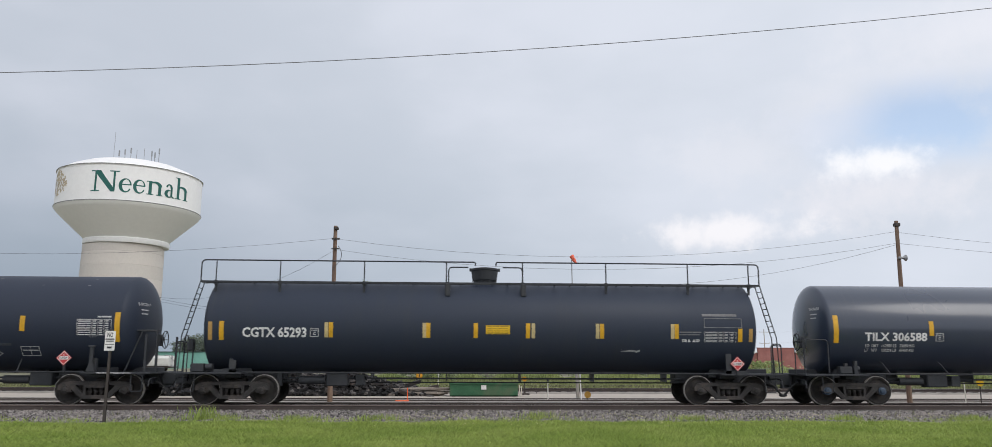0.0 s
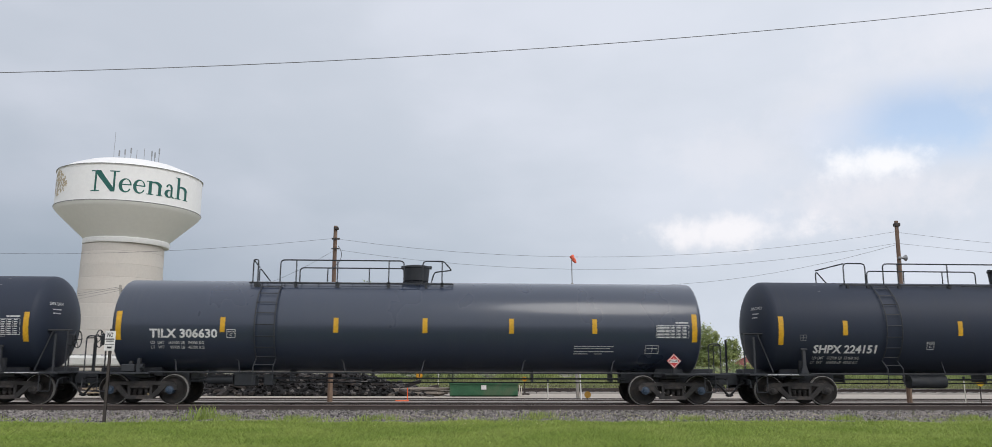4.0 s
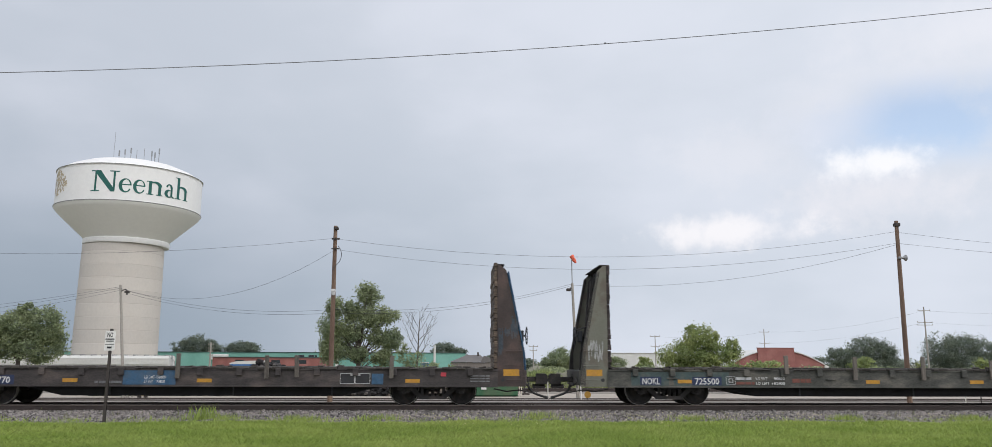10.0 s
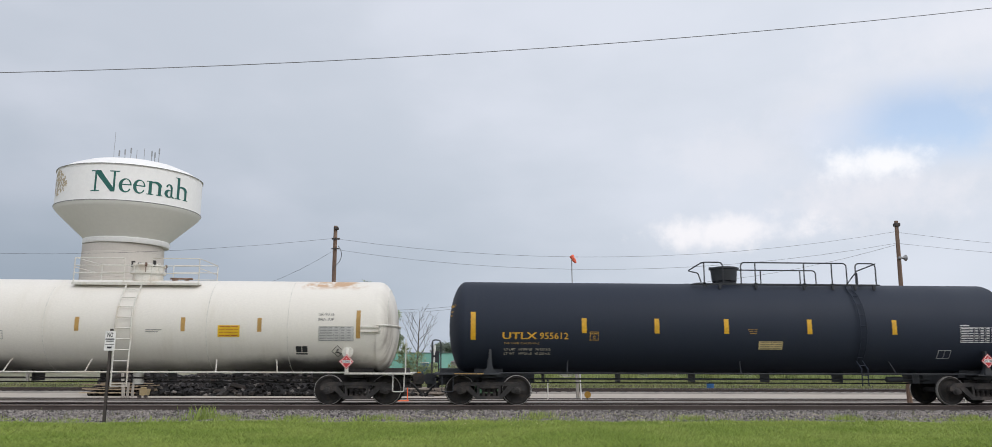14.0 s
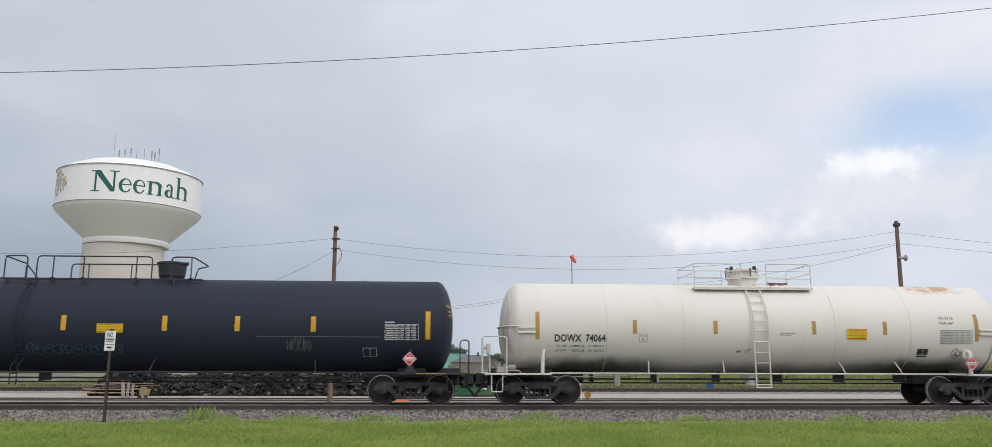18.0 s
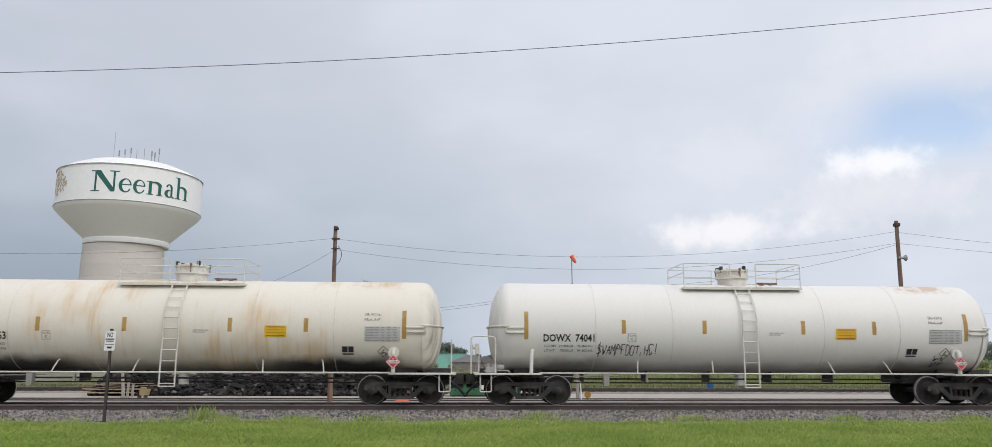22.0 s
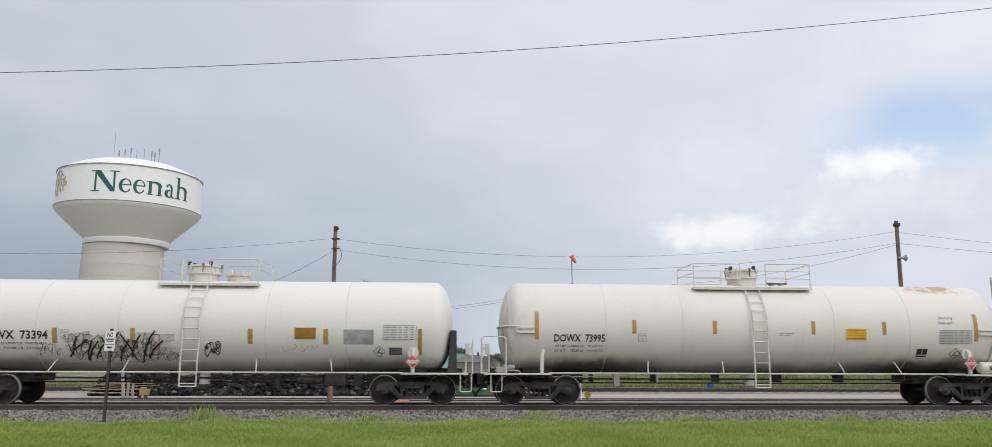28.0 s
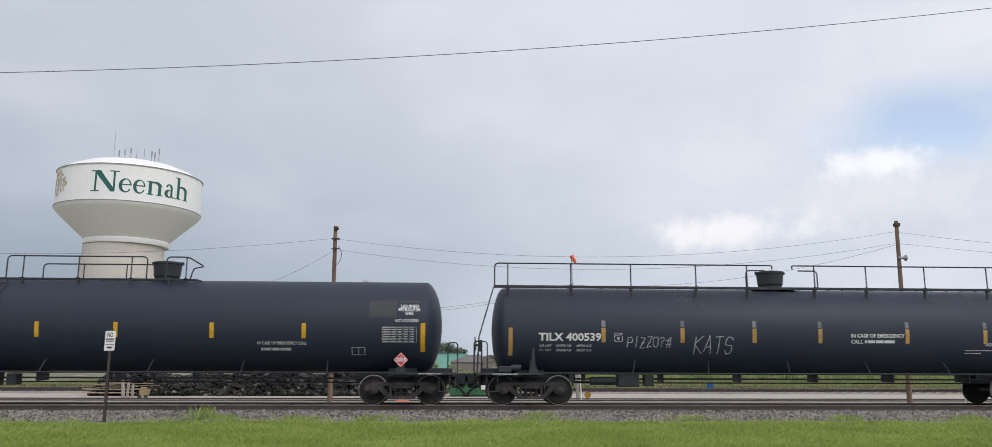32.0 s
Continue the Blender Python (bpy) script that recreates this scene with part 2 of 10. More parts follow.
RED_PLACARD = surface("red_placard", (0.52, 0.035, 0.04), 0.5, 0.0, 0.15, 4.0, 20.0, 0.0)
WHITE_PLACARD = surface("white_placard", (0.74, 0.72, 0.70), 0.5, 0.0, 0.15, 4.0, 20.0, 0.0)
SIGN_YELLOW = surface("yellow_sign_panel", (0.70, 0.43, 0.015), 0.5, 0.0, 0.15, 4.0, 20.0, 0.0)
RED_PRINT = surface("red_brown_print", (0.36, 0.10, 0.02), 0.6, 0.0, 0.2, 4.0, 20.0, 0.0)
SIGN_OCHRE = surface("weathered_ochre_sign_panel", (0.36, 0.20, 0.03), 0.6, 0.0, 0.25, 4.0, 20.0, 0.0)
BLUE_PAINT = surface("blue_paint", (0.035, 0.10, 0.19), 0.5, 0.0, 0.35, 3.0, 20.0, 0.1, (0.06, 0.07, 0.08), 0.5)
RUSTY_BROWN = surface("rusty_brown_steel", (0.062, 0.045, 0.042), 0.75, 0.0, 0.40, 1.6, 22.0, 0.3, (0.095, 0.060, 0.050), 0.6)
OLIVE_STEEL = surface("grey_olive_painted_steel", (0.165, 0.165, 0.132), 0.65, 0.0, 0.22, 1.6, 22.0, 0.2, (0.09, 0.065, 0.05), 0.7)
NAVY_PAINT = surface("dark_navy_paint", (0.018, 0.030, 0.085), 0.5, 0.0, 0.3, 3.0, 20.0, 0.1, (0.03, 0.035, 0.05), 0.5)
TEAL_PAINT = surface("faded_teal_paint", (0.055, 0.085, 0.085), 0.65, 0.0, 0.4, 2.5, 18.0, 0.1, (0.09, 0.085, 0.07), 0.6)
BLACK_PLANK = surface("blackened_old_plank", (0.038, 0.029, 0.029), 0.85, 0.0, 0.7, 2.0, 14.0, 0.8, (0.075, 0.057, 0.053), 0.7, (1, 0.7, 8), 0.4)
SILL_STEEL = surface("weathered_dark_sill_steel", (0.050, 0.042, 0.041), 0.7, 0.0, 0.6, 1.0, 18.0, 0.25, (0.088, 0.069, 0.060), 0.7, (1, 1, 2.5))
OLIVE_SILL = surface("weathered_olive_sill_steel", (0.066, 0.066, 0.058), 0.7, 0.0, 0.6, 1.0, 18.0, 0.25, (0.125, 0.112, 0.092), 0.6, (1, 1, 2.5))
OLD_PLANK = surface("old_weathered_plank", (0.110, 0.082, 0.063), 0.85, 0.0, 0.5, 2.0, 14.0, 0.5, (0.17, 0.125, 0.090), 0.6, (1, 0.7, 8), 0.3)
GREY_PLANK = surface("grey_deck_plank", (0.060, 0.053, 0.047), 0.9, 0.0, 0.5, 2.0, 14.0, 0.5, (0.030, 0.027, 0.025), 0.6, (1, 1, 3), 0.3)
HOPPER_GREY = tank_paint("pale_grey_hopper_paint", (0.545, 0.530, 0.500), 0.5, (0.47, 0.42, 0.35), 0.45, 0.0, 0.0, 0.0, crown=0.8)
# dark twin of the hopper grey, with the underside's shade in its colour
HOPPER_DARK = surface("shade_darkened_hopper_steel", (0.085, 0.075, 0.068), 0.7, 0.0, 0.4, 2.0, 20.0, 0.2, (0.16, 0.12, 0.10), 0.6)
RED_FLAG = surface("faded_red_plate", (0.50, 0.05, 0.07), 0.5, 0.0, 0.2, 4.0, 20.0, 0.0)
STAKE_WOOD = surface("grey_stake_wood", (0.15, 0.132, 0.115), 0.9, 0.0, 0.4, 2.0, 14.0, 0.5, (0.10, 0.085, 0.07), 0.6, (4, 4, 1), 0.3)
RED_STEEL = surface("dull_red_gate", (0.20, 0.045, 0.04), 0.6, 0.0, 0.4, 3.0, 20.0, 0.2)
BLUE_CAP = surface("blue_bearing_cap", (0.03, 0.11, 0.26), 0.4, 0.0, 0.3, 5.0, 30.0, 0.1)
DULL_BLUE = surface("grimy_blue_bearing_cap", (0.040, 0.068, 0.110), 0.55, 0.0, 0.4, 5.0, 30.0, 0.1, (0.035, 0.035, 0.038), 0.6)
RUBBER = surface("black_rubber_hose", (0.016, 0.016, 0.017), 0.6, 0.0, 0.3, 5.0, 30.0, 0.1)


# ---------- shapes ----------
class Shape:
    """Vertices and faces of one mesh, gathered from simple bodies."""

    def __init__(self):
        self.v, self.f, self.m = [], [], []

    def add(self, vs, fs, slot=0):
        k = len(self.v)
        self.v.extend(tuple(p) for p in vs)
        self.f.extend(tuple(i + k for i in f) for f in fs)
        self.m.extend([slot] * len(fs))
        return self

    def box(self, x0, x1, y0, y1, z0, z1, c=0.0, slot=0):
        if c <= 0:
            vs = [(x, y, z) for z in (z0, z1) for y in (y0, y1) for x in (x0, x1)]
            return self.add(vs, [(0, 2, 3, 1), (4, 5, 7, 6), (0, 1, 5, 4), (2, 6, 7, 3), (0, 4, 6, 2), (1, 3, 7, 5)], slot)
        bm = bmesh.new()
        bmesh.ops.create_cube(bm, size=1.0, matrix=Matrix.LocRotScale(((x0 + x1) / 2, (y0 + y1) / 2, (z0 + z1) / 2), None, (x1 - x0, y1 - y0, z1 - z0)))
        bmesh.ops.bevel(bm, geom=bm.edges[:], offset=c, segments=1, affect="EDGES")
        self.take(bm, slot)
        return self

    def take(self, bm, slot=0):
        bm.verts.index_update()
        self.add([v.co[:] for v in bm.verts], [[v.index for v in f.verts] for f in bm.faces], slot)
        bm.free()

    def cyl(self, p0, p1, r0, r1=None, seg=12, slot=0):
        r1 = r0 if r1 is None else r1
        p0, p1 = Vector(p0), Vector(p1)
        w = (p1 - p0).normalized()
        a = w.orthogonal().normalized()
        b = w.cross(a)
        vs = []
        for p, r in ((p0, r0), (p1, r1)):
            for i in range(seg):
                t = 2 * math.pi * i / seg
                vs.append(p + a * (r * math.cos(t)) + b * (r * math.sin(t)))
        fs = [(i, (i + 1) % seg, seg + (i + 1) % seg, seg + i) for i in range(seg)]
        fs += [tuple(range(seg - 1, -1, -1)), tuple(range(seg, 2 * seg))]
        return self.add(vs, fs, slot)

    def tube(self, pts, r, seg=6, slot=0):
        pts = [Vector(p) for p in pts]
        vs, n, a = [], len(pts), None
        for i, p in enumerate(pts):
            w = (pts[min(i + 1, n - 1)] - pts[max(i - 1, 0)]).normalized()
            a = w.orthogonal().normalized() if a is None else (a - w * a.dot(w)).normalized()
            b = w.cross(a)
            for j in range(seg):
                t = 2 * math.pi * j / seg
                vs.append(p + a * (r * math.cos(t)) + b * (r * math.sin(t)))
        fs = [(i * seg + j, i * seg + (j + 1) % seg, (i + 1) * seg + (j + 1) % seg, (i + 1) * seg + j) for i in range(n - 1) for j in range(seg)]
        fs += [tuple(range(seg - 1, -1, -1)), tuple(range((n - 1) * seg, n * seg))]
        return self.add(vs, fs, slot)

    def lathe(self, prof, axis="z", at=(0, 0, 0), seg=32, slot=0, closed=True):
        """prof: (along, radius) pairs turned round an axis through at."""
        vs, fs, n = [], [], len(prof)
        for s, r in prof:
            for j in range(seg):
                t = 2 * math.pi * j / seg
                c, d = r * math.cos(t), r * math.sin(t)
                p = {"x": (s, c, d), "y": (d, s, c), "z": (c, d, s)}[axis]
                vs.append((p[0] + at[0], p[1] + at[1], p[2] + at[2]))
        for i in range(n - 1):
            for j in range(seg):
                fs.append((i * seg + j, i * seg + (j + 1) % seg, (i + 1) * seg + (j + 1) % seg, (i + 1) * seg + j))
        if closed and prof[0][1] > 1e-6:
            fs.append(tuple(range(seg - 1, -1, -1)))
        if closed and prof[-1][1] > 1e-6:
            fs.append(tuple(range((n - 1) * seg, n * seg)))
        return self.add(vs, fs, slot)

    def prism(self, poly, y0, y1, slot=0):
        """A polygon in x and z, drawn out from y0 to y1."""
        n = len(poly)
        vs = [(x, y0, z) for x, z in poly] + [(x, y1, z) for x, z in poly]
        fs = [tuple(range(n)), tuple(range(2 * n - 1, n - 1, -1))] + [(i, n + i, n + (i + 1) % n, (i + 1) % n) for i in range(n)]
        return self.add(vs, fs, slot)

    def moved(self, m):
        self.v = [tuple(m @ Vector(p)) for p in self.v]
        return self

    def mesh(self, name, mats, smooth=35):
        me = bpy.data.meshes.new(name)
        me.from_pydata(self.v, [], self.f)
        for mat in mats:
            me.materials.append(mat)
        if len(mats) > 1:
            me.polygons.foreach_set("material_index", self.m)
        bm = bmesh.new()
        bm.from_mesh(me)
        bmesh.ops.recalc_face_normals(bm, faces=bm.faces[:])
        bm.to_mesh(me)
        bm.free()
        if smooth:
            me.polygons.foreach_set("use_smooth", [True] * len(me.polygons))
            me.set_sharp_from_angle(angle=radians(smooth))
        return me


def part(name, shape, mat, parent, label="", at=None, smooth=35):
    """One mesh object under a thing or a part; shape is a Shape or a mesh that is shared."""
    mats = mat if isinstance(mat, (list, tuple)) else [mat]
    me = shape if isinstance(shape, bpy.types.Mesh) else shape.mesh(name, mats, smooth)
    ob = new(name, me)
    ob.parent = parent
    if at is not None:
        ob.matrix_basis = at
    if label:
        tagged(ob, label)
    return ob


def thing(name, m, label, category, group="", kind=""):
    return tagged_at(new(name), m, label, category, group, kind)


def tagged_at(ob, m, label, category, group="", kind=""):
    ob.matrix_basis = m
    return tagged(ob, label, category, group, kind)


def solid(name, shape, mat, m, label, category, group="", kind="", smooth=35):
    """A thing of one mesh."""
    mats = mat if isinstance(mat, (list, tuple)) else [mat]
    return tagged_at(new(name, shape.mesh(name, mats, smooth)), m, label, category, group, kind)


def rounded(points, r=0.12, steps=4):
    """Rounds the inner corners of a path of points."""
    pts = [Vector(p) for p in points]
    out = [pts[0]]
    for a, b, c in zip(pts, pts[1:], pts[2:]):
        k = min(r, (a - b).length * 0.45, (c - b).length * 0.45)
        p, q = b + (a - b).normalized() * k, b + (c - b).normalized() * k
        for i in range(steps + 1):
            t = i / steps
            out.append(p * (1 - t) ** 2 + b * (2 * t * (1 - t)) + q * t * t)
    out.append(pts[-1])
    return out
# ---------- ground, tracks and pavement ----------
GRASS_GROUND = surface("grassy_earth", (0.17, 0.165, 0.105), 0.95, 0.0, 0.5, 0.6, 9.0, 0.5, (0.25, 0.225, 0.17), 0.7)
BALLAST = surface("grey_ballast", (0.105, 0.095, 0.09), 0.95, 0.0, 0.7, 2.0, 16.0, 1.0, (0.26, 0.24, 0.22), 0.5, depth=0.04)
STONE = surface("ballast_stone", (0.215, 0.196, 0.184), 0.9, 0.0, 0.3, 0.8, 30.0, 0.2, (0.245, 0.212, 0.188), 0.6, island=0.75)
CONCRETE_PAD = surface("pale_concrete_slab", (0.40, 0.352, 0.298), 0.9, 0.0, 0.25, 0.25, 6.0, 0.2, (0.27, 0.235, 0.20), 0.6)
SIDING_GRAVEL = surface("brown_grey_siding_gravel", (0.245, 0.218, 0.19), 0.95, 0.0, 0.5, 1.0, 12.0, 0.6, (0.15, 0.13, 0.11), 0.5)
RAIL_STEEL = surface("rusty_rail_steel", (0.072, 0.055, 0.049), 0.7, 0.1, 0.35, 1.0, 25.0, 0.2, (0.045, 0.038, 0.036), 0.5)
RAIL_BROWN = surface("worn_rail_head_side", (0.20, 0.155, 0.135), 0.5, 0.2, 0.3, 1.0, 25.0, 0.1)
RAIL_TOP = surface("worn_rail_head", (0.42, 0.39, 0.37), 0.4, 0.35, 0.2, 1.0, 25.0, 0.0)
TIE_WOOD = surface("creosoted_tie", (0.038, 0.031, 0.028), 0.9, 0.0, 0.5, 1.0, 18.0, 0.5, (0.070, 0.054, 0.046), 0.5, (1, 1, 1), 0.5)
POLE_WOOD = surface("brown_pole_wood", (0.165, 0.105, 0.075), 0.85, 0.0, 0.4, 1.0, 20.0, 0.4, (0.24, 0.17, 0.12), 0.6, (6, 6, 0.5))
GREY_WOOD = surface("silvered_pole_wood", (0.38, 0.35, 0.31), 0.85, 0.0, 0.35, 1.0, 20.0, 0.4, (0.22, 0.20, 0.17), 0.6, (6, 6, 0.5))

solid("ground", Shape().add([(-1500, -400, GZ), (1500, -400, GZ), (1500, 2500, GZ), (-1500, 2500, GZ)], [(0, 1, 2, 3)]), GRASS_GROUND, pose(0, 0, 0), "level ground of grass and earth", "ground", kind="structure")


def bed(name, yc, half, top, x0, x1, zt, label):
    s = Shape()
    pts = [(-half, GZ - 0.05), (-top, zt), (top, zt), (half, GZ - 0.05)]
    s.add([(x, yc + y, z) for x in (x0, x1) for y, z in pts], [(0, 1, 5, 4), (1, 2, 6, 5), (2, 3, 7, 6), (0, 3, 2, 1), (4, 5, 6, 7), (0, 4, 7, 3)])
    return solid(name, s, BALLAST, pose(0, 0, 0), label, "track bed", kind="structure", smooth=0)


bed("ballast_bed", YC, 4.4, 1.75, -420, 420, -0.195, "grey crushed-stone bed under the main track")
siding = bed("ballast_bed", 43.35, 2.6, 1.9, -200, 200, -0.20, "brown-grey gravel bed of the near siding")
siding.data.materials[0] = SIDING_GRAVEL
solid("pavement", Shape().box(-160, 160, 30.2, 41.0, GZ - 0.1, GZ + 0.012), CONCRETE_PAD, pose(0, 0, 0), "pale concrete yard slab", "pavement", kind="structure")


def rail(yc, zt, x0, x1, label):
    prof = [(-0.070, -0.17), (0.070, -0.17), (0.068, -0.155), (0.012, -0.135), (0.009, -0.045), (0.036, -0.035), (0.036, -0.006), (0.028, 0.0), (-0.028, 0.0), (-0.036, -0.006), (-0.036, -0.035), (-0.009, -0.045), (-0.012, -0.135), (-0.068, -0.155)]
    n = len(prof)
    root = thing("rail", pose(0, yc, zt), label, "rail", "rails of the yard")
    vs = [(x, y, z) for x in (x0, x1) for y, z in prof]
    part("rail_body", Shape().add(vs, [(i, (i + 1) % n, n + (i + 1) % n, n + i) for i in range(n) if i != 7] + [tuple(range(n)), tuple(range(n, 2 * n))]), RAIL_STEEL, root, smooth=0)
    part("running_surface", Shape().box(x0, x1, -0.028, 0.028, -0.004, 0.001), RAIL_TOP, root, "worn bright running surface", smooth=0)
    if zt > -0.01:
        for a, b in ((-0.0375, -0.0355), (0.0355, 0.0375)):
            part("head_side", Shape().box(x0, x1, a, b, -0.034, -0.007), RAIL_BROWN, root, "worn brown side of the rail head", smooth=0)
    return root


for dy in (-0.753, 0.753):
    rail(YC + dy, 0.0, -420, 420, "rusty steel rail with a worn bright head")
for yc, zt in ((42.6, -0.06), (44.1, -0.06)):
    rail(yc, zt, -160, 160, "rusty rail of the near siding")
solid("gravel_strip", Shape().box(-160, 160, 31.9, 35.9, GZ + 0.0, GZ + 0.028), SIDING_GRAVEL, pose(0, 0, 0), "brown gravel strip round the flush yard rails", "track bed", kind="structure")
for yc in (33.2, 34.7):
    rail(yc, GZ + 0.075, -160, 160, "rusty rail nearly buried in brown gravel")
for yc in (50.05, 51.55):
    rail(yc, -0.11, -160, 160, "rusty rail of the far siding, deep in weeds")
TIE = Shape().box(-0.115, 0.115, -1.3, 1.3, -0.17, 0.0, 0.012).mesh("tie", [TIE_WOOD])
for i in range(110):
    tie = new("tie", TIE)
    tagged_at(tie, pose(-28.0 + 0.53 * i + random.uniform(-0.04, 0.04), YC + random.uniform(-0.05, 0.05), -0.168, 0, 0, random.uniform(-1.5, 1.5)), "dark creosoted wooden tie under the main rails", "railway tie", "ties of the main track")
for i in range(120):
    tie = new("tie", TIE)
    tagged_at(tie, pose(-30.0 + 0.58 * i, 43.35, -0.17, 0, 0, random.uniform(-1.5, 1.5)), "dark creosoted wooden tie of the near siding", "railway tie", "ties of the near siding")


def bulk(name, verts, faces, mat, label, category, kind="stuff", parent=None):
    """A mesh of very many small pieces, from arrays of vertices (n, 3) and faces (m, k)."""
    me = bpy.data.meshes.new(name)
    n, (m, k) = len(verts), faces.shape
    me.vertices.add(n)
    me.vertices.foreach_set("co", np.asarray(verts, dtype=np.float32).ravel())
    me.loops.add(m * k)
    me.loops.foreach_set("vertex_index", np.asarray(faces, dtype=np.int32).ravel())
    me.polygons.add(m)
    me.polygons.foreach_set("loop_start", np.arange(0, m * k, k, dtype=np.int32))
    me.update(calc_edges=True)
    me.materials.append(mat)
    ob = new(name, me)
    if parent is not None:
        ob.parent = parent
        if label:
            tagged(ob, label, kind=kind)
        return ob
    return tagged(ob, label, category, kind=kind)


def stones():
    r = np.random.RandomState(4)
    n = 64000
    x = r.uniform(-17.8, 18.8, n)
    y = np.where(r.rand(n) < 0.86, r.uniform(21.6, 25.15, n), r.uniform(26.9, 29.6, n))
    d = np.abs(y - YC)
    z = np.where(d < 1.75, -0.195, -0.195 - (d - 1.75) / 2.65 * 0.135)
    s = 0.012 + 0.020 * r.rand(n) ** 1.8
    cube = np.array([(-1, -1, -1), (1, -1, -1), (1, 1, -1), (-1, 1, -1), (-1, -1, 1), (1, -1, 1), (1, 1, 1), (-1, 1, 1)], dtype=float)
    v = cube[None] * (0.55 + 0.45 * r.rand(n, 8, 1)) * s[:, None, None] * np.stack([r.uniform(0.8, 1.5, n), r.uniform(0.8, 1.3, n), r.uniform(0.7, 1.1, n)], 1)[:, None]
    for i, j in ((0, 1), (1, 2), (0, 2)):
        a = r.uniform(0, 6.28, n)
        c, q = np.cos(a)[:, None], np.sin(a)[:, None]
        vi, vj = v[:, :, i] * c - v[:, :, j] * q, v[:, :, i] * q + v[:, :, j] * c
        v[:, :, i], v[:, :, j] = vi, vj
    v = v + np.stack([x, y, z + s * r.uniform(0.1, 1.0, n)], 1)[:, None]
    f = np.array([(0, 3, 2, 1), (4, 5, 6, 7), (0, 1, 5, 4), (1, 2, 6, 5), (2, 3, 7, 6), (3, 0, 4, 7)])
    faces = (f[None] + (np.arange(n) * 8)[:, None, None]).reshape(-1, 4)
    bulk("ballast_stones", v.reshape(-1, 3), faces, STONE, "loose grey crushed stones beside the rails", "ballast")


stones()


def blade_field(name, x, y, z0, h, w, lean, r, mat, label, category):
    """Grass blades: three-sided tapering strips."""
    n = len(x)
    a = r.uniform(0, 6.28, n)
    dx, dy = np.cos(a), np.sin(a)
    lx, ly = lean * np.cos(a * 3.1 + 1), lean * np.sin(a * 2.3)
    z = np.broadcast_to(z0, (n,))
    v = np.zeros((n, 4, 3))
    v[:, 0] = np.stack([x - dx * w, y - dy * w, z], 1)
    v[:, 1] = np.stack([x + dx * w, y + dy * w, z], 1)
    v[:, 2] = np.stack([x + dx * w * 0.6 + lx * h * 0.45, y + dy * w * 0.6 + ly * h * 0.45, z + h * 0.62], 1)
    v[:, 3] = np.stack([x + lx * h, y + ly * h, z + h], 1)
    faces = np.array([(0, 1, 2, 3)])[None] + (np.arange(n) * 4)[:, None, None]
    return bulk(name, v.reshape(-1, 3), faces.reshape(-1, 4), mat, label, category)


def leaf_material(name, base, second, trans=0.35, island=0.45):
    m = bpy.data.materials.new(name)
    m.use_nodes = True
    g = Graph(m.node_tree)
    out = g.n("ShaderNodeOutputMaterial")
    co = g.n("ShaderNodeTexCoord").outputs["Object"]
    big = g.noise(co, 0.45, 3.0)
    r = g.n("ShaderNodeNewGeometry").outputs["Random Per Island"]
    col = g.mix(g.ramp(big, 0.35, 0.65), rgb(*base), rgb(*second))
    mul = g.n("ShaderNodeVectorMath", {"operation": "SCALE"})
    g.put(mul.inputs[0], col)
    g.put(mul.inputs["Scale"], g.math("ADD", 1.0 - island, g.math("MULTIPLY", r, 2 * island)))
    d = g.n("ShaderNodeBsdfPrincipled", {}, {"Base Color": mul.outputs[0], "Roughness": 0.6})
    t = g.n("ShaderNodeBsdfTranslucent", {}, {"Color": mul.outputs[0]})
    mx = g.n("ShaderNodeMixShader", {}, {0: trans})
    g.tree.links.new(d.outputs[0], mx.inputs[1])
    g.tree.links.new(t.outputs[0], mx.inputs[2])
    g.tree.links.new(mx.outputs[0], out.inputs[0])
    return m


GRASS = leaf_material("fresh_grass", (0.290, 0.388, 0.078), (0.372, 0.458, 0.112), 0.45, 0.36)
DRY_GRASS = leaf_material("dry_weeds", (0.25, 0.25, 0.11), (0.19, 0.23, 0.085), 0.4)
LEAF_MID = leaf_material("green_leaves", (0.245, 0.295, 0.170), (0.335, 0.375, 0.205), 0.55, 0.40)
# leaves of the far trees, paled and blued to paint in distance haze
LEAF_DARK = leaf_material("haze_paled_green_leaves", (0.145, 0.180, 0.138), (0.185, 0.218, 0.155), 0.5, 0.3)
LEAF_BRIGHT = leaf_material("yellow_green_leaves", (0.235, 0.295, 0.115), (0.36, 0.40, 0.150), 0.5, 0.42)
BARK = surface("grey_brown_bark", (0.10, 0.085, 0.07), 0.9, 0.0, 0.4, 2.0, 18.0, 0.6, (0.15, 0.13, 0.11), 0.5)


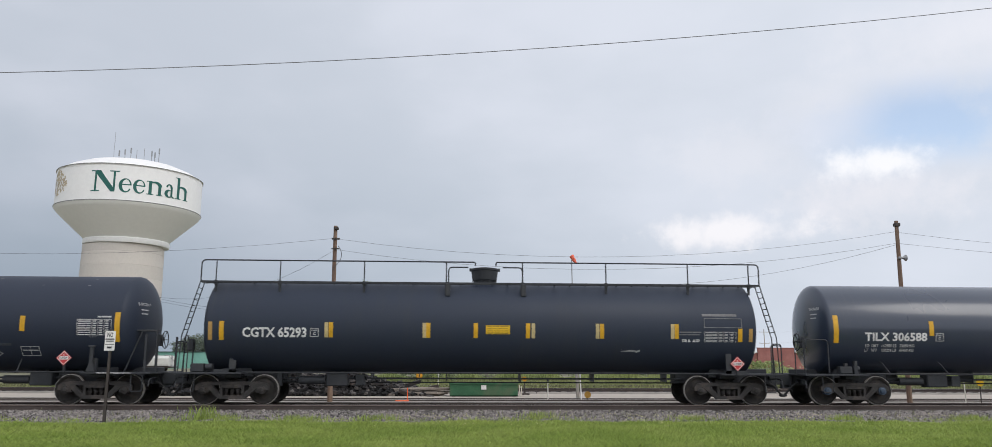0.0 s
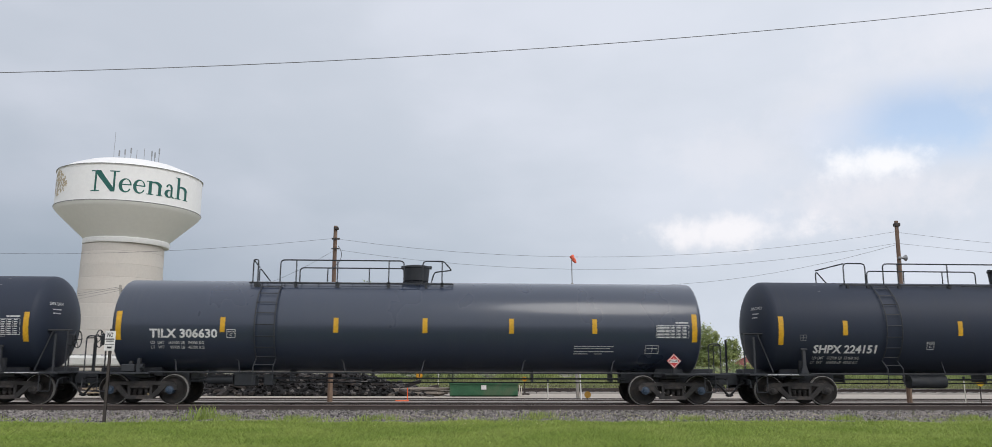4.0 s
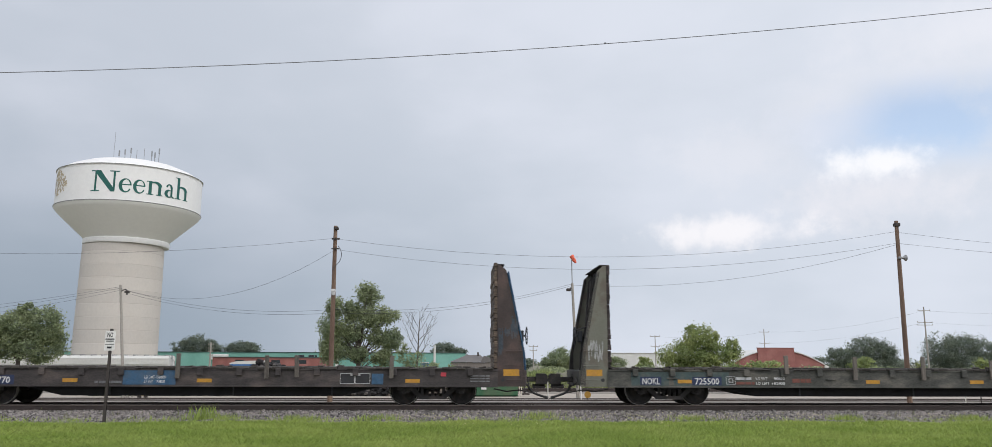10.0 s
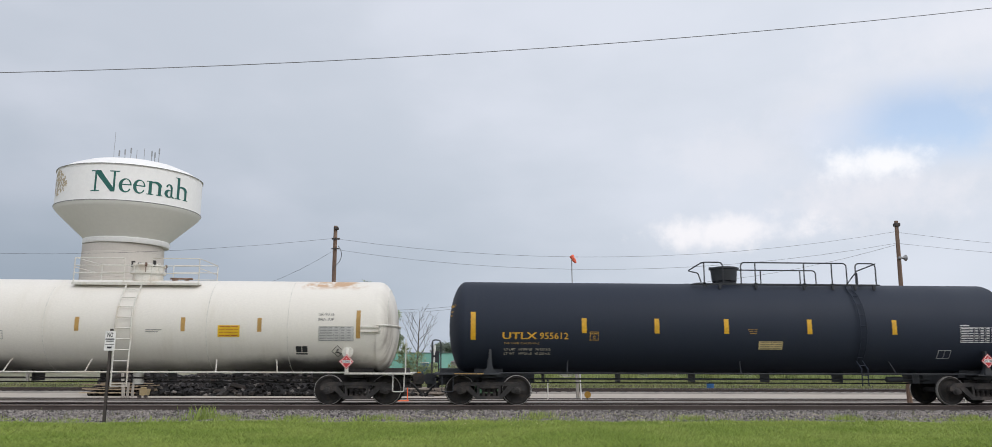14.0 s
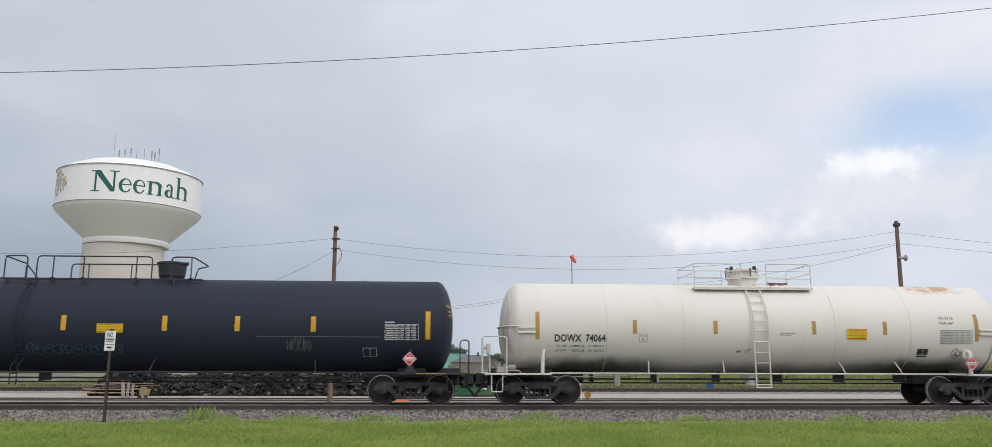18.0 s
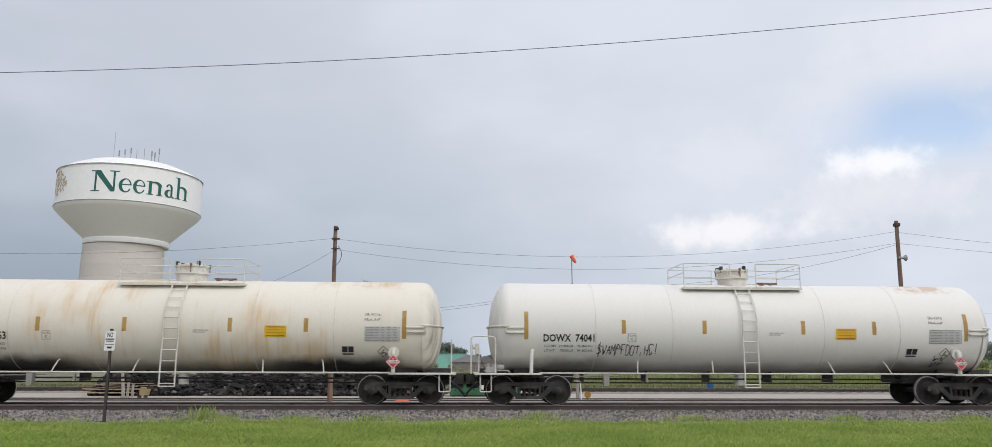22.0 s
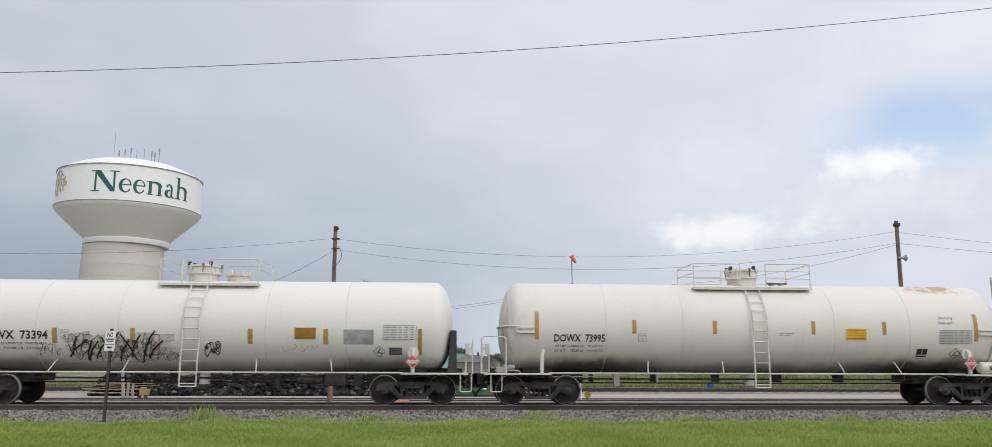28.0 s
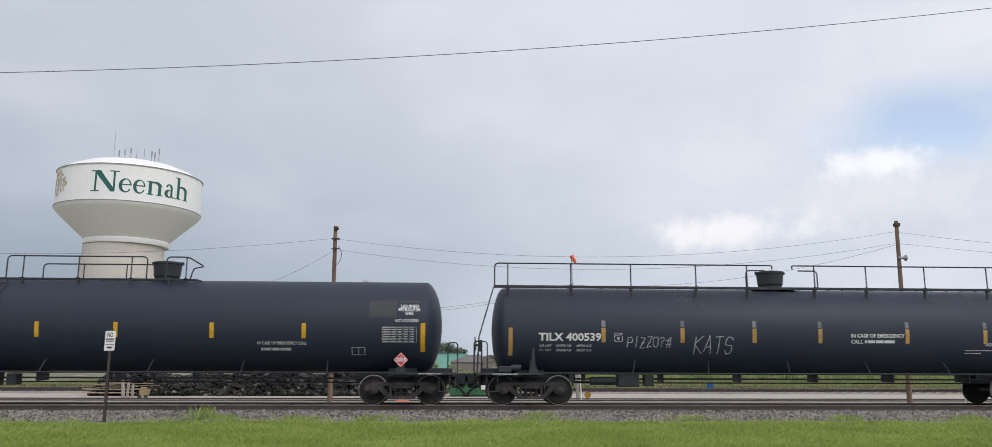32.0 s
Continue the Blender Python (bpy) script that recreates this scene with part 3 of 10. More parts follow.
def meadow():
    r = np.random.RandomState(2)
    n = 200000
    y = 22.6 - (r.rand(n) ** 0.8) * 8.0
    x = r.uniform(-0.66, 0.76, n) * y
    edge = 21.52 + 0.25 * np.tanh((x + 9) * 0.4) + 0.20 * np.sin(x * 0.9) + 0.16 * np.sin(x * 2.7 + 1) + 0.10 * np.sin(x * 7.1)
    keep = y < edge - np.abs(r.normal(0, 0.45, n)) + 0.12
    x, y = x[keep], y[keep]
    n = len(x)
    clump = 0.5 + 0.5 * np.sin(x * 1.7 + 2 * np.sin(y * 1.1)) * np.sin(y * 2.3 + x * 0.6)
    h = (0.045 + 0.05 * clump + 0.05 * r.rand(n)) * np.clip((edge[keep] - y) * 0.8 + 0.35, 0.35, 1.0)
    blade_field("grass", x, y, GZ, h, r.uniform(0.004, 0.008, n), r.uniform(0.2, 1.1, n), r, GRASS, "fresh mown green grass strip beside the track", "grass")
    # taller tufts at the stones' edge
    tx, ty, th = [], [], []
    for cx, cy, s, hh, k in ((-6.95, 22.6, 0.42, 0.42, 130), (-6.9, 22.5, 1.1, 0.22, 220), (-6.3, 22.5, 0.5, 0.2, 120), (2.35, 22.6, 0.5, 0.28, 200), (11.0, 22.4, 0.5, 0.20, 240), (-2.2, 22.4, 0.7, 0.20, 260), (-12.5, 22.3, 0.6, 0.18, 160), (6.6, 22.5, 0.6, 0.18, 240), (14.6, 22.3, 0.6, 0.2, 240), (-4.3, 22.3, 0.8, 0.2, 260)):
        tx.append(r.normal(cx, s * 0.5, k))
        ty.append(r.normal(cy, 0.12, k))
        th.append(hh * r.uniform(0.4, 1.1, k))
    tx, ty, th = np.concatenate(tx), np.concatenate(ty), np.concatenate(th)
    blade_field("grass_tufts", tx, ty, GZ, th, r.uniform(0.005, 0.010, len(tx)), r.uniform(0.05, 0.4, len(tx)), r, GRASS, "tall grass tufts at the edge of the stones", "grass")
    k = 5200
    cx = r.uniform(-15, 16, 120)
    wx = r.choice(cx, k) + r.normal(0, 0.25, k)
    wy = 21.55 + np.abs(r.normal(0, 0.55, k)) + 0.15 * np.sin(wx * 2)
    blade_field("stray_grass", wx, wy, -0.30, r.uniform(0.04, 0.20, k) * r.uniform(0.5, 1.0, k), r.uniform(0.003, 0.006, k), r.uniform(0.1, 0.7, k), r, GRASS, "stray grass running into the stones", "grass")
    k = 420
    wx, wy = r.uniform(-15, 16, k), r.uniform(22.2, 24.9, k)
    blade_field("weeds", wx, wy, -0.25, r.uniform(0.05, 0.25, k), r.uniform(0.003, 0.006, k), r.uniform(0.1, 0.5, k), r, DRY_GRASS, "thin dry weeds between the stones", "weeds")
    # pale flower heads
    k = 420
    fx, fy = r.uniform(-2, 16.5, k), 22.4 - r.rand(k) ** 2 * 4.0
    v = np.array([(-1, 0, 0), (0, -0.3, -1), (1, 0, 0), (0, -0.3, 1)])[None] * r.uniform(0.009, 0.016, (k, 1, 1)) + np.stack([fx, fy, GZ + r.uniform(0.12, 0.22, k)], 1)[:, None]
    bulk("clover_flowers", v.reshape(-1, 3), (np.array([(0, 1, 2, 3)])[None] + (np.arange(k) * 4)[:, None, None]).reshape(-1, 4), surface("pale_petals", (0.66, 0.62, 0.30), 0.7, island=0.3), "small pale flower heads in the grass", "flowers")
    # rough grass and reeds behind the siding
    k = 80000
    x = r.uniform(-30, 62, k)
    y = 46.3 + 23 * r.rand(k) ** 1.4
    blade_field("rough_grass", x, y, GZ, r.uniform(0.10, 0.35, k), r.uniform(0.012, 0.022, k), r.uniform(0.1, 0.5, k), r, DRY_GRASS, "rough yellow-green grass beyond the siding", "grass")
    k = 40000
    x = r.uniform(-8, 68, k)
    y = r.uniform(69, 76, k)
    h = (0.7 + 0.5 * np.sin(x * 0.5) * np.sin(x * 1.3 + 1)) * r.uniform(0.5, 1.1, k)
    blade_field("reeds", x, y, GZ, np.maximum(h, 0.25), r.uniform(0.018, 0.035, k), r.uniform(0.05, 0.35, k), r, LEAF_BRIGHT, "band of tall reeds and weeds", "reeds")


meadow()


# ---------- trees ----------
def limb_paths(base, tips, rng):
    out = []
    for t in tips:
        b = Vector(base) + Vector((0, 0, min(t[2] - base[2], 5.0) * rng.uniform(0.3, 0.6)))
        mid = b.lerp(Vector(t), 0.55) + Vector((rng.uniform(-1, 1), rng.uniform(-1, 1), 0.4)) * (Vector(t) - b).length * 0.10
        out.append([tuple(b), tuple(mid), tuple(t)])
    return out


def tree(y, blobs, n, size, mat, seed, label, trunk=True, r0=0.18, gap=0.42, kind_name="tree", depth=0.9, group=""):
    """A tree or bush: blobs (x, z, rx, rz) are the masses of its crown."""
    rng, r = random.Random(seed), np.random.RandomState(seed)
    bx = sum(b[0] * b[2] for b in blobs) / sum(b[2] for b in blobs)
    root = thing(kind_name, pose(bx, y, GZ), label, "tree" if kind_name == "tree" else "bush", group)
    if trunk:
        top = max(b[1] for b in blobs) - GZ
        s = Shape()
        tips = []
        for b in blobs:
            tips.append((b[0] - bx, rng.uniform(-0.5, 0.5) * b[2], b[1] - GZ + b[3] * 0.4))
            for q in range(3):
                tips.append((b[0] - bx + rng.uniform(-0.8, 0.8) * b[2], rng.uniform(-0.7, 0.7) * b[2], b[1] - GZ + rng.uniform(-0.2, 0.8) * b[3]))
        path = [(0, 0, -0.05), (rng.uniform(-0.1, 0.1), 0, top * 0.3), (rng.uniform(-0.2, 0.2), 0, top * 0.6)]
        for (p, q), (ra, rb) in zip(zip(path, path[1:]), ((r0, r0 * 0.8), (r0 * 0.8, r0 * 0.45))):
            s.cyl(p, q, ra, rb, 9)
        for pts in limb_paths((0, 0, 0), tips, rng):
            s.cyl(pts[0], pts[1], r0 * 0.20, r0 * 0.11, 6)
            s.cyl(pts[1], pts[2], r0 * 0.11, r0 * 0.04, 5)
        part("trunk", s, BARK, root)
    total = sum(b[2] * b[3] for b in blobs)
    vs = []
    for b in blobs:
        k = max(40, int(n * b[2] * b[3] / total))
        # leaves sit in clumps near the outside of each mass
        nc = max(7, k // (60 if trunk else 34))
        d = r.normal(0, 1, (nc, 3))
        d /= np.linalg.norm(d, axis=1)[:, None]
        ph = r.uniform(0, 6.28, 3)
        lobes = 0.5 + 0.5 * np.sin(d[:, :1] * 4.1 + ph[0]) * np.sin(d[:, 1:2] * 3.3 + ph[1]) + 0.35 * np.sin(d[:, 2:] * 5.2 + ph[2])
        rad = r.uniform(0.30, 1.05, (nc, 1)) ** 0.6 * (0.90 + 0.17 * lobes if trunk else 1.0)
        c = d * rad * np.array([b[2], b[2] * depth, b[3]])
        pick = r.randint(0, nc, k)
        p = c[pick] + r.normal(0, 1, (k, 3)) * np.array([b[2], b[2], b[3]]) * gap * 0.36
        p[:, 0] += b[0] - bx
        p[:, 2] += b[1] - GZ
        p = p[p[:, 2] > 0.05]
        vs.append(p)
    p = np.concatenate(vs)
    k = len(p)
    # leaves lie roughly outwards and upwards
    nor = r.normal(0, 0.55, (k, 3)) + np.array([0.0, -0.55, 0.65])
    u = np.cross(nor, r.normal(0, 1, (k, 3)))
    u /= np.linalg.norm(u, axis=1)[:, None]
    w = np.cross(u, nor)
    w /= np.linalg.norm(w, axis=1)[:, None]
    s = size * r.uniform(0.6, 1.3, (k, 1))
    v = np.stack([p - u * s, p + w * s * 0.6, p + u * s, p - w * s * 0.6], 1)
    faces = (np.array([(0, 1, 2, 3)])[None] + (np.arange(k) * 4)[:, None, None]).reshape(-1, 4)
    bulk("crown", v.reshape(-1, 3), faces, mat, "", "", "stuff", root)
    return root


tree(65, [(-7.35, 6.75, 0.95, 0.85), (-9.75, 5.6, 0.85, 0.75), (-8.7, 5.3, 0.8, 0.8), (-5.65, 5.15, 0.8, 0.75), (-7.2, 4.9, 1.1, 0.9), (-10.1, 4.0, 0.95, 0.9), (-8.6, 3.7, 1.0, 0.8), (-5.3, 3.1, 0.9, 0.75), (-6.5, 3.3, 0.8, 0.7), (-9.6, 2.4, 1.2, 1.1), (-10.5, 2.3, 0.6, 1.0), (-7.9, 1.9, 0.8, 0.7), (-6.0, 1.7, 0.9, 0.7)], 28000, 0.095, LEAF_MID, 1, "broad green cottonwood with two trunks behind the yard", r0=0.22, gap=0.62)
tree(110, [(-59.14, 5.96, 2.65, 2.3), (-55.77, 5.56, 2.48, 2.65), (-60.58, 3.84, 2.65, 2.21), (-56.36, 3.0, 3.2, 2.0), (-63.5, 4.4, 2.6, 2.3), (-58.2, 7.9, 1.4, 1.1), (-54.3, 4.2, 1.5, 1.6), (-61.8, 6.6, 1.5, 1.2)], 26000, 0.165, LEAF_MID, 2, "large leafy tree beside the water tower", r0=0.3)
tree(200, [(-64.0, 5.0, 3.8, 2.6), (-61.0, 4.5, 3.0, 1.9), (-67.5, 4.6, 2.6, 2.0)], 8000, 0.20, LEAF_DARK, 3, "distant dark green tree behind the teal factory")
tree(200, [(-53.2, 4.4, 4.2, 1.7)], 6000, 0.20, LEAF_DARK, 4, "distant low green tree behind the teal factory")
tree(200, [(-3.2, 4.2, 3.6, 1.8), (-0.2, 3.6, 2.6, 1.3)], 6500, 0.20, LEAF_DARK, 5, "distant green tree above the factory roof")
tree(95, [(29.27, 4.03, 2.14, 1.83), (26.88, 2.5, 2.29, 1.38), (31.91, 2.37, 2.14, 1.53), (33.37, 3.3, 0.86, 1.4), (25.69, 1.2, 1.53, 1.0), (29.5, 1.6, 2.5, 1.2), (28.4, 5.3, 1.0, 0.7), (30.9, 4.3, 0.9, 0.8)], 22000, 0.11, LEAF_BRIGHT, 6, "rounded bright green tree behind the sidings", r0=0.2)
tree(110, [(14.23, 1.7, 1.95, 1.45), (12.47, 0.95, 1.33, 0.9)], 7000, 0.115, LEAF_MID, 7, "bushy green tree beyond the sidings")
tree(110, [(19.08, 1.4, 2.65, 1.3), (21.74, 1.2, 1.77, 1.0)], 7500, 0.115, LEAF_MID, 8, "low green tree beyond the sidings")
tree(90, [(21.27, 1.1, 0.94, 0.8)], 1200, 0.13, LEAF_BRIGHT, 9, "small yellow-green bush by the white shed", False, kind_name="bush")
tree(80, [(31.41, 0.75, 2.45, 0.75), (28.5, 0.6, 1.4, 0.6)], 2600, 0.13, LEAF_BRIGHT, 10, "hedge-like bush before the red hall", False, kind_name="bush")
tree(170, [(83.68, 2.64, 2.9, 2.2), (88.75, 4.3, 3.83, 2.6), (92.93, 3.36, 3.2, 2.9), (87.5, 1.8, 5.0, 1.8)], 19000, 0.17, LEAF_DARK, 11, "group of distant dark green trees")
tree(170, [(105.83, 4.37, 3.42, 3.56), (110.89, 4.8, 3.83, 3.28), (115.83, 4.0, 3.42, 3.01), (110.5, 1.8, 6.0, 1.8)], 20000, 0.17, LEAF_DARK, 12, "tall distant dark green trees")
tree(100, [(52.23, 1.2, 1.29, 0.95), (50.9, 0.8, 0.9, 0.8)], 1600, 0.15, LEAF_BRIGHT, 13, "yellow-green bush beyond the yard", False, kind_name="bush")
tree(100, [(59.55, 0.9, 0.64, 0.7), (67.97, 1.15, 1.31, 0.95)], 1600, 0.15, LEAF_BRIGHT, 14, "yellow-green shrubs beyond the yard", False, kind_name="bush")
tree(62, [(-3.3, 1.1, 1.1, 0.95), (-4.04, 1.5, 0.6, 1.2), (-1.8, 0.6, 0.8, 0.7), (-0.3, 0.5, 0.7, 0.6)], 2600, 0.08, LEAF_MID, 15, "scrubby green bush under the dead tree", False, kind_name="bush")
tree(200, [(9.92, 2.0, 2.41, 1.6), (16.29, 1.3, 3.22, 1.3)], 5500, 0.21, LEAF_DARK, 16, "line of far green trees")
tree(240, [(36, 1.2, 4, 1.6), (44, 1.0, 5, 1.5), (52, 1.2, 4, 1.5), (60, 1.0, 5, 1.5), (70, 1.2, 5, 1.6), (80, 1.1, 5, 1.6), (90, 1.4, 5, 1.8), (100, 1.2, 6, 1.6), (112, 1.4, 6, 1.8), (124, 1.2, 6, 1.8), (136, 1.2, 6, 1.8), (150, 1.2, 6, 1.8)], 20000, 0.27, LEAF_DARK, 17, "hazy line of far woods", False, kind_name="woods")
tree(78, [(4, 0.38, 2.6, 0.50), (9, 0.45, 2.8, 0.56), (14, 0.38, 2.8, 0.50), (19.5, 0.45, 2.8, 0.56), (25, 0.38, 3.0, 0.50), (31, 0.45, 3.0, 0.56), (37, 0.45, 3.2, 0.56), (43, 0.45, 3.2, 0.56), (50, 0.45, 3.4, 0.56), (57, 0.45, 3.4, 0.56)], 9000, 0.13, LEAF_MID, 18, "long low hedge of scrub behind the reeds", False, kind_name="hedge")


def bare_tree():
    rng = random.Random(8)
    root = thing("bare_tree", pose(-3.05, 62, GZ), "leafless grey dead tree with fine twigs", "tree")
    s = Shape()

    def twig(p, d, length, r, level):
        pts, q = [p], p
        for i in range(3):
            d = (d + Vector((rng.uniform(-0.16, 0.16), rng.uniform(-0.16, 0.16), 0.10))).normalized()
            q = q + d * length / 3
            pts.append(q)
        for k in range(3):
            s.cyl(pts[k], pts[k + 1], r * (1 - 0.28 * k), r * (0.72 - 0.28 * k) + 0.004, 4)
        if level < 3:
            for k in range(4 if level < 2 else 3):
                a = pts[1].lerp(pts[3], k / 3)
                nd = (d + Vector((rng.choice((-1, 1)) * rng.uniform(0.35, 0.8), rng.uniform(-0.5, 0.5), rng.uniform(-0.1, 0.3)))).normalized()
                twig(a, nd, length * rng.uniform(0.32, 0.55), r * 0.5, level + 1)
    trunk = [Vector((0, 0, -0.05)), Vector((-0.05, 0, 1.4)), Vector((0.02, 0, 2.6)), Vector((0.05, 0, 3.8)), Vector((0.12, 0, 5.0)), Vector((0.1, 0, 5.5))]
    for k in range(5):
        s.cyl(trunk[k], trunk[k + 1], 0.085 - 0.016 * k, 0.069 - 0.013 * k, 7)
    for i in range(9):
        z = 1.9 + 2.7 * i / 8
        k = -1 if i % 2 else 1
        twig(Vector((0.02, 0, z)), Vector((k * rng.uniform(0.5, 1.05), rng.uniform(-0.4, 0.4), 1.0)).normalized(), (2.7 - 0.55 * (z - 1.9)) * rng.uniform(0.7, 1.05), 0.036 - 0.006 * (z - 1.9), 1)
    part("branchwork", s, BARK, root)


bare_tree()

# ---------- water tower ----------
TOWER_WHITE = surface("white_tower_paint", (0.84, 0.825, 0.80), 0.45, 0.0, 0.05, 0.15, 1.5, 0.0, (0.77, 0.755, 0.73), 0.4)
TOWER_CONE = surface("pale_grey_tower_paint", (0.83, 0.81, 0.77), 0.5, 0.0, 0.03, 0.15, 1.5, 0.0, (0.79, 0.77, 0.73), 0.4)
TOWER_CONCRETE = surface("cast_concrete_lift", (0.60, 0.555, 0.505), 0.85, 0.0, 0.06, 0.35, 3.0, 0.1, (0.56, 0.51, 0.46), 0.6, (1, 1, 0.7), 0.05)
# darker grey for the shadow lines painted along the tank's rims
RIM_SHADOW = surface("grey_rim_shadow", (0.20, 0.20, 0.19), 0.6, 0.0, 0.2, 0.5, 3.0, 0.0)
TOWER_GREEN = surface("dark_green_tower_lettering", (0.008, 0.105, 0.085), 0.5, 0.0, 0.15, 0.3, 3.0, 0.0)
TOWER_GOLD = surface("gold_tower_emblem", (0.50, 0.41, 0.27), 0.6, 0.0, 0.25, 0.5, 3.0, 0.0)
TX, TY = -62.5, 150.0


def water_tower():
    root = thing("water_tower", pose(TX, TY, GZ), "white elevated water tank on a concrete shaft, lettered in green", "water tower")
    g = -GZ
    z = 0.0
    i = 0
    while z < 22.6:
        h = min(2.36, 22.7 - z)
        ra = 7.26 - 0.22 * z / 22.0
        part("shaft_ring", Shape().lathe([(z, ra - 0.05), (z + 0.03, ra), (z + h - 0.06, ra - 0.02), (z + h - 0.03, ra - 0.06), (z + h, ra - 0.06)], "z", (-0.42, 0, 0), 72), TOWER_CONCRETE, root, smooth=30)
        z += h
        i += 1
    part("ring_beam", Shape().lathe([(22.5 + g, 7.0), (22.5 + g, 7.38), (22.7 + g, 7.5), (23.35 + g, 7.5), (23.5 + g, 7.35), (23.5 + g, 6.9)], "z", (0, 0, 0), 72), TOWER_WHITE, root)
    part("cone", Shape().lathe([(23.4 + g, 7.15), (28.2 + g, 12.2), (28.7 + g, 12.6), (29.0 + g, 12.72)], "z", (0, 0, 0), 96), TOWER_CONE, root, smooth=30)
    part("tank_wall", Shape().lathe([(28.98 + g, 12.6), (29.0 + g, 12.74), (29.12 + g, 12.74), (29.14 + g, 12.62), (35.5 + g, 12.62), (35.52 + g, 12.74), (35.68 + g, 12.74), (35.72 + g, 12.55)], "z", (0, 0, 0), 96), TOWER_WHITE, root, smooth=30)
    part("roof_dome", Shape().lathe([(35.70 + g, 12.56), (36.7 + g, 11.0), (37.7 + g, 8.6), (38.45 + g, 5.6), (38.85 + g, 2.9), (38.95 + g, 0.0)], "z", (0, 0, 0), 96), TOWER_WHITE, root, smooth=60)
    # thin dark rings that paint in the shadow line at both rims
    for zz in (29.02, 35.54):
        part("rim_shadow_line", Shape().lathe([(zz + g, 12.70), (zz + g, 12.80), (zz + 0.12 + g, 12.80), (zz + 0.12 + g, 12.70)], "z", (0, 0, 0), 96), RIM_SHADOW, root, "thin grey ring drawn as the rim's shadow line", smooth=30)
    face = math.atan2(-TY, -TX)

    def on_wall(u, v, off):
        a = face + u / 12.9
        return ((12.62 + off) * math.cos(a), (12.62 + off) * math.sin(a), v + g)
    base = 30.55

    def letter(name, u0, width, pieces):
        s = Shape()
        for k, poly in enumerate(pieces):
            off = 0.04 + 0.006 * k
            if poly[0] == "strip":
                _, outer, inner = poly
                vs = [on_wall(u0 + x * width, base + y, off) for x, y in outer] + [on_wall(u0 + x * width, base + y, off) for x, y in inner]
                n = len(outer)
                s.add(vs, [(i, i + 1, n + i + 1, n + i) for i in range(n - 1)])
            else:
                s.add([on_wall(u0 + x * width, base + y, off) for x, y in poly], [tuple(range(len(poly)))])
        part(name, s, TOWER_GREEN, root, "dark green painted letter", smooth=0)

    def arc(cx, cy, ax, ay, t0, t1, n=20):
        return [(cx + ax * math.cos(radians(t0 + (t1 - t0) * i / n)), cy + ay * math.sin(radians(t0 + (t1 - t0) * i / n))) for i in range(n + 1)]

    def box(x0, x1, y0, y1):
        return [(x0, y0), (x1, y0), (x1, y1), (x0, y1)]
    def line(a, b, n=14):
        return [(a[0] + (b[0] - a[0]) * i / n, a[1] + (b[1] - a[1]) * i / n) for i in range(n + 1)]
    H, xh = 3.75, 2.45
    cap_n = [box(0.13, 0.20, 0, H), box(0.79, 0.86, 0, H), ("strip", line((0.08, H), (0.72, 0.0)), line((0.31, H), (0.86, 0.0))), ("strip", line((0.29, H), (0.84, 0.0)), line((0.33, H), (0.86, 0.35))), box(0.01, 0.32, 0, 0.19), box(0.0, 0.34, H - 0.19, H), box(0.66, 0.99, H - 0.19, H)]
    low_e = [("strip", arc(0.5, xh / 2, 0.47, xh / 2 + 0.05, 8, 330), arc(0.565, xh / 2 + 0.02, 0.285, xh / 2 - 0.17, 8, 330)), box(0.22, 0.95, xh * 0.52, xh * 0.52 + 0.20)]
    arch = ("strip", arc(0.51, xh - 0.85, 0.37, 0.90, 0, 150), arc(0.43, xh - 0.95, 0.24, 0.66, 0, 150))

    def stem(x0, x1, y1):
        return [box(x0, x1, 0, y1), box(x0 - 0.10, x1 + 0.10, 0, 0.15)]
    low_n = stem(0.14, 0.31, xh) + [[(0.02, xh - 0.15), (0.32, xh - 0.05), (0.32, xh + 0.08), (0.02, xh - 0.02)]] + [arch] + stem(0.67, 0.84, xh - 0.8)
    low_a = [("strip", arc(0.45, xh - 0.75, 0.30, 0.78, 0, 165), arc(0.42, xh - 0.80, 0.12, 0.58, 0, 165)), box(0.57, 0.74, 0.25, xh - 0.7), [(0.54, 0.3), (0.76, 0.3), (0.98, 0.02), (0.80, -0.03)], ("strip", arc(0.40, 0.70, 0.36, 0.74, 60, 330), arc(0.46, 0.70, 0.15, 0.50, 60, 330))]
    low_h = stem(0.14, 0.31, H + 0.25) + [box(0.02, 0.30, H + 0.10, H + 0.25)] + [arch] + stem(0.67, 0.84, xh - 0.8)
    for name, pieces, a0, a1 in (("letter_capital_n", cap_n, -29.9, -7.3), ("letter_e", low_e, -8.0, 2.6), ("letter_e", low_e, 3.0, 13.2), ("letter_n", low_n, 13.4, 28.2), ("letter_a", low_a, 28.4, 39.0), ("letter_h", low_h, 38.6, 54.4)):
        letter(name, 12.9 * radians(a0 * 0.955 - 2.2), 12.9 * radians((a1 - a0) * 0.955), pieces)
    # gold tree emblem
    rng = random.Random(5)
    s = Shape()
    u0 = 12.9 * radians(-71)
    for k in range(230):
        a, q = rng.uniform(0, 6.283), rng.random() ** 0.5
        u, v, d = u0 + 3.0 * q * math.cos(a) * (1.1 - 0.4 * math.sin(a)), 32.9 + 2.35 * q * math.sin(a), rng.uniform(0.10, 0.26)
        s.add([on_wall(u - d, v, 0.03), on_wall(u, v - d, 0.03), on_wall(u + d, v, 0.03), on_wall(u, v + d, 0.03)], [(0, 1, 2, 3)])
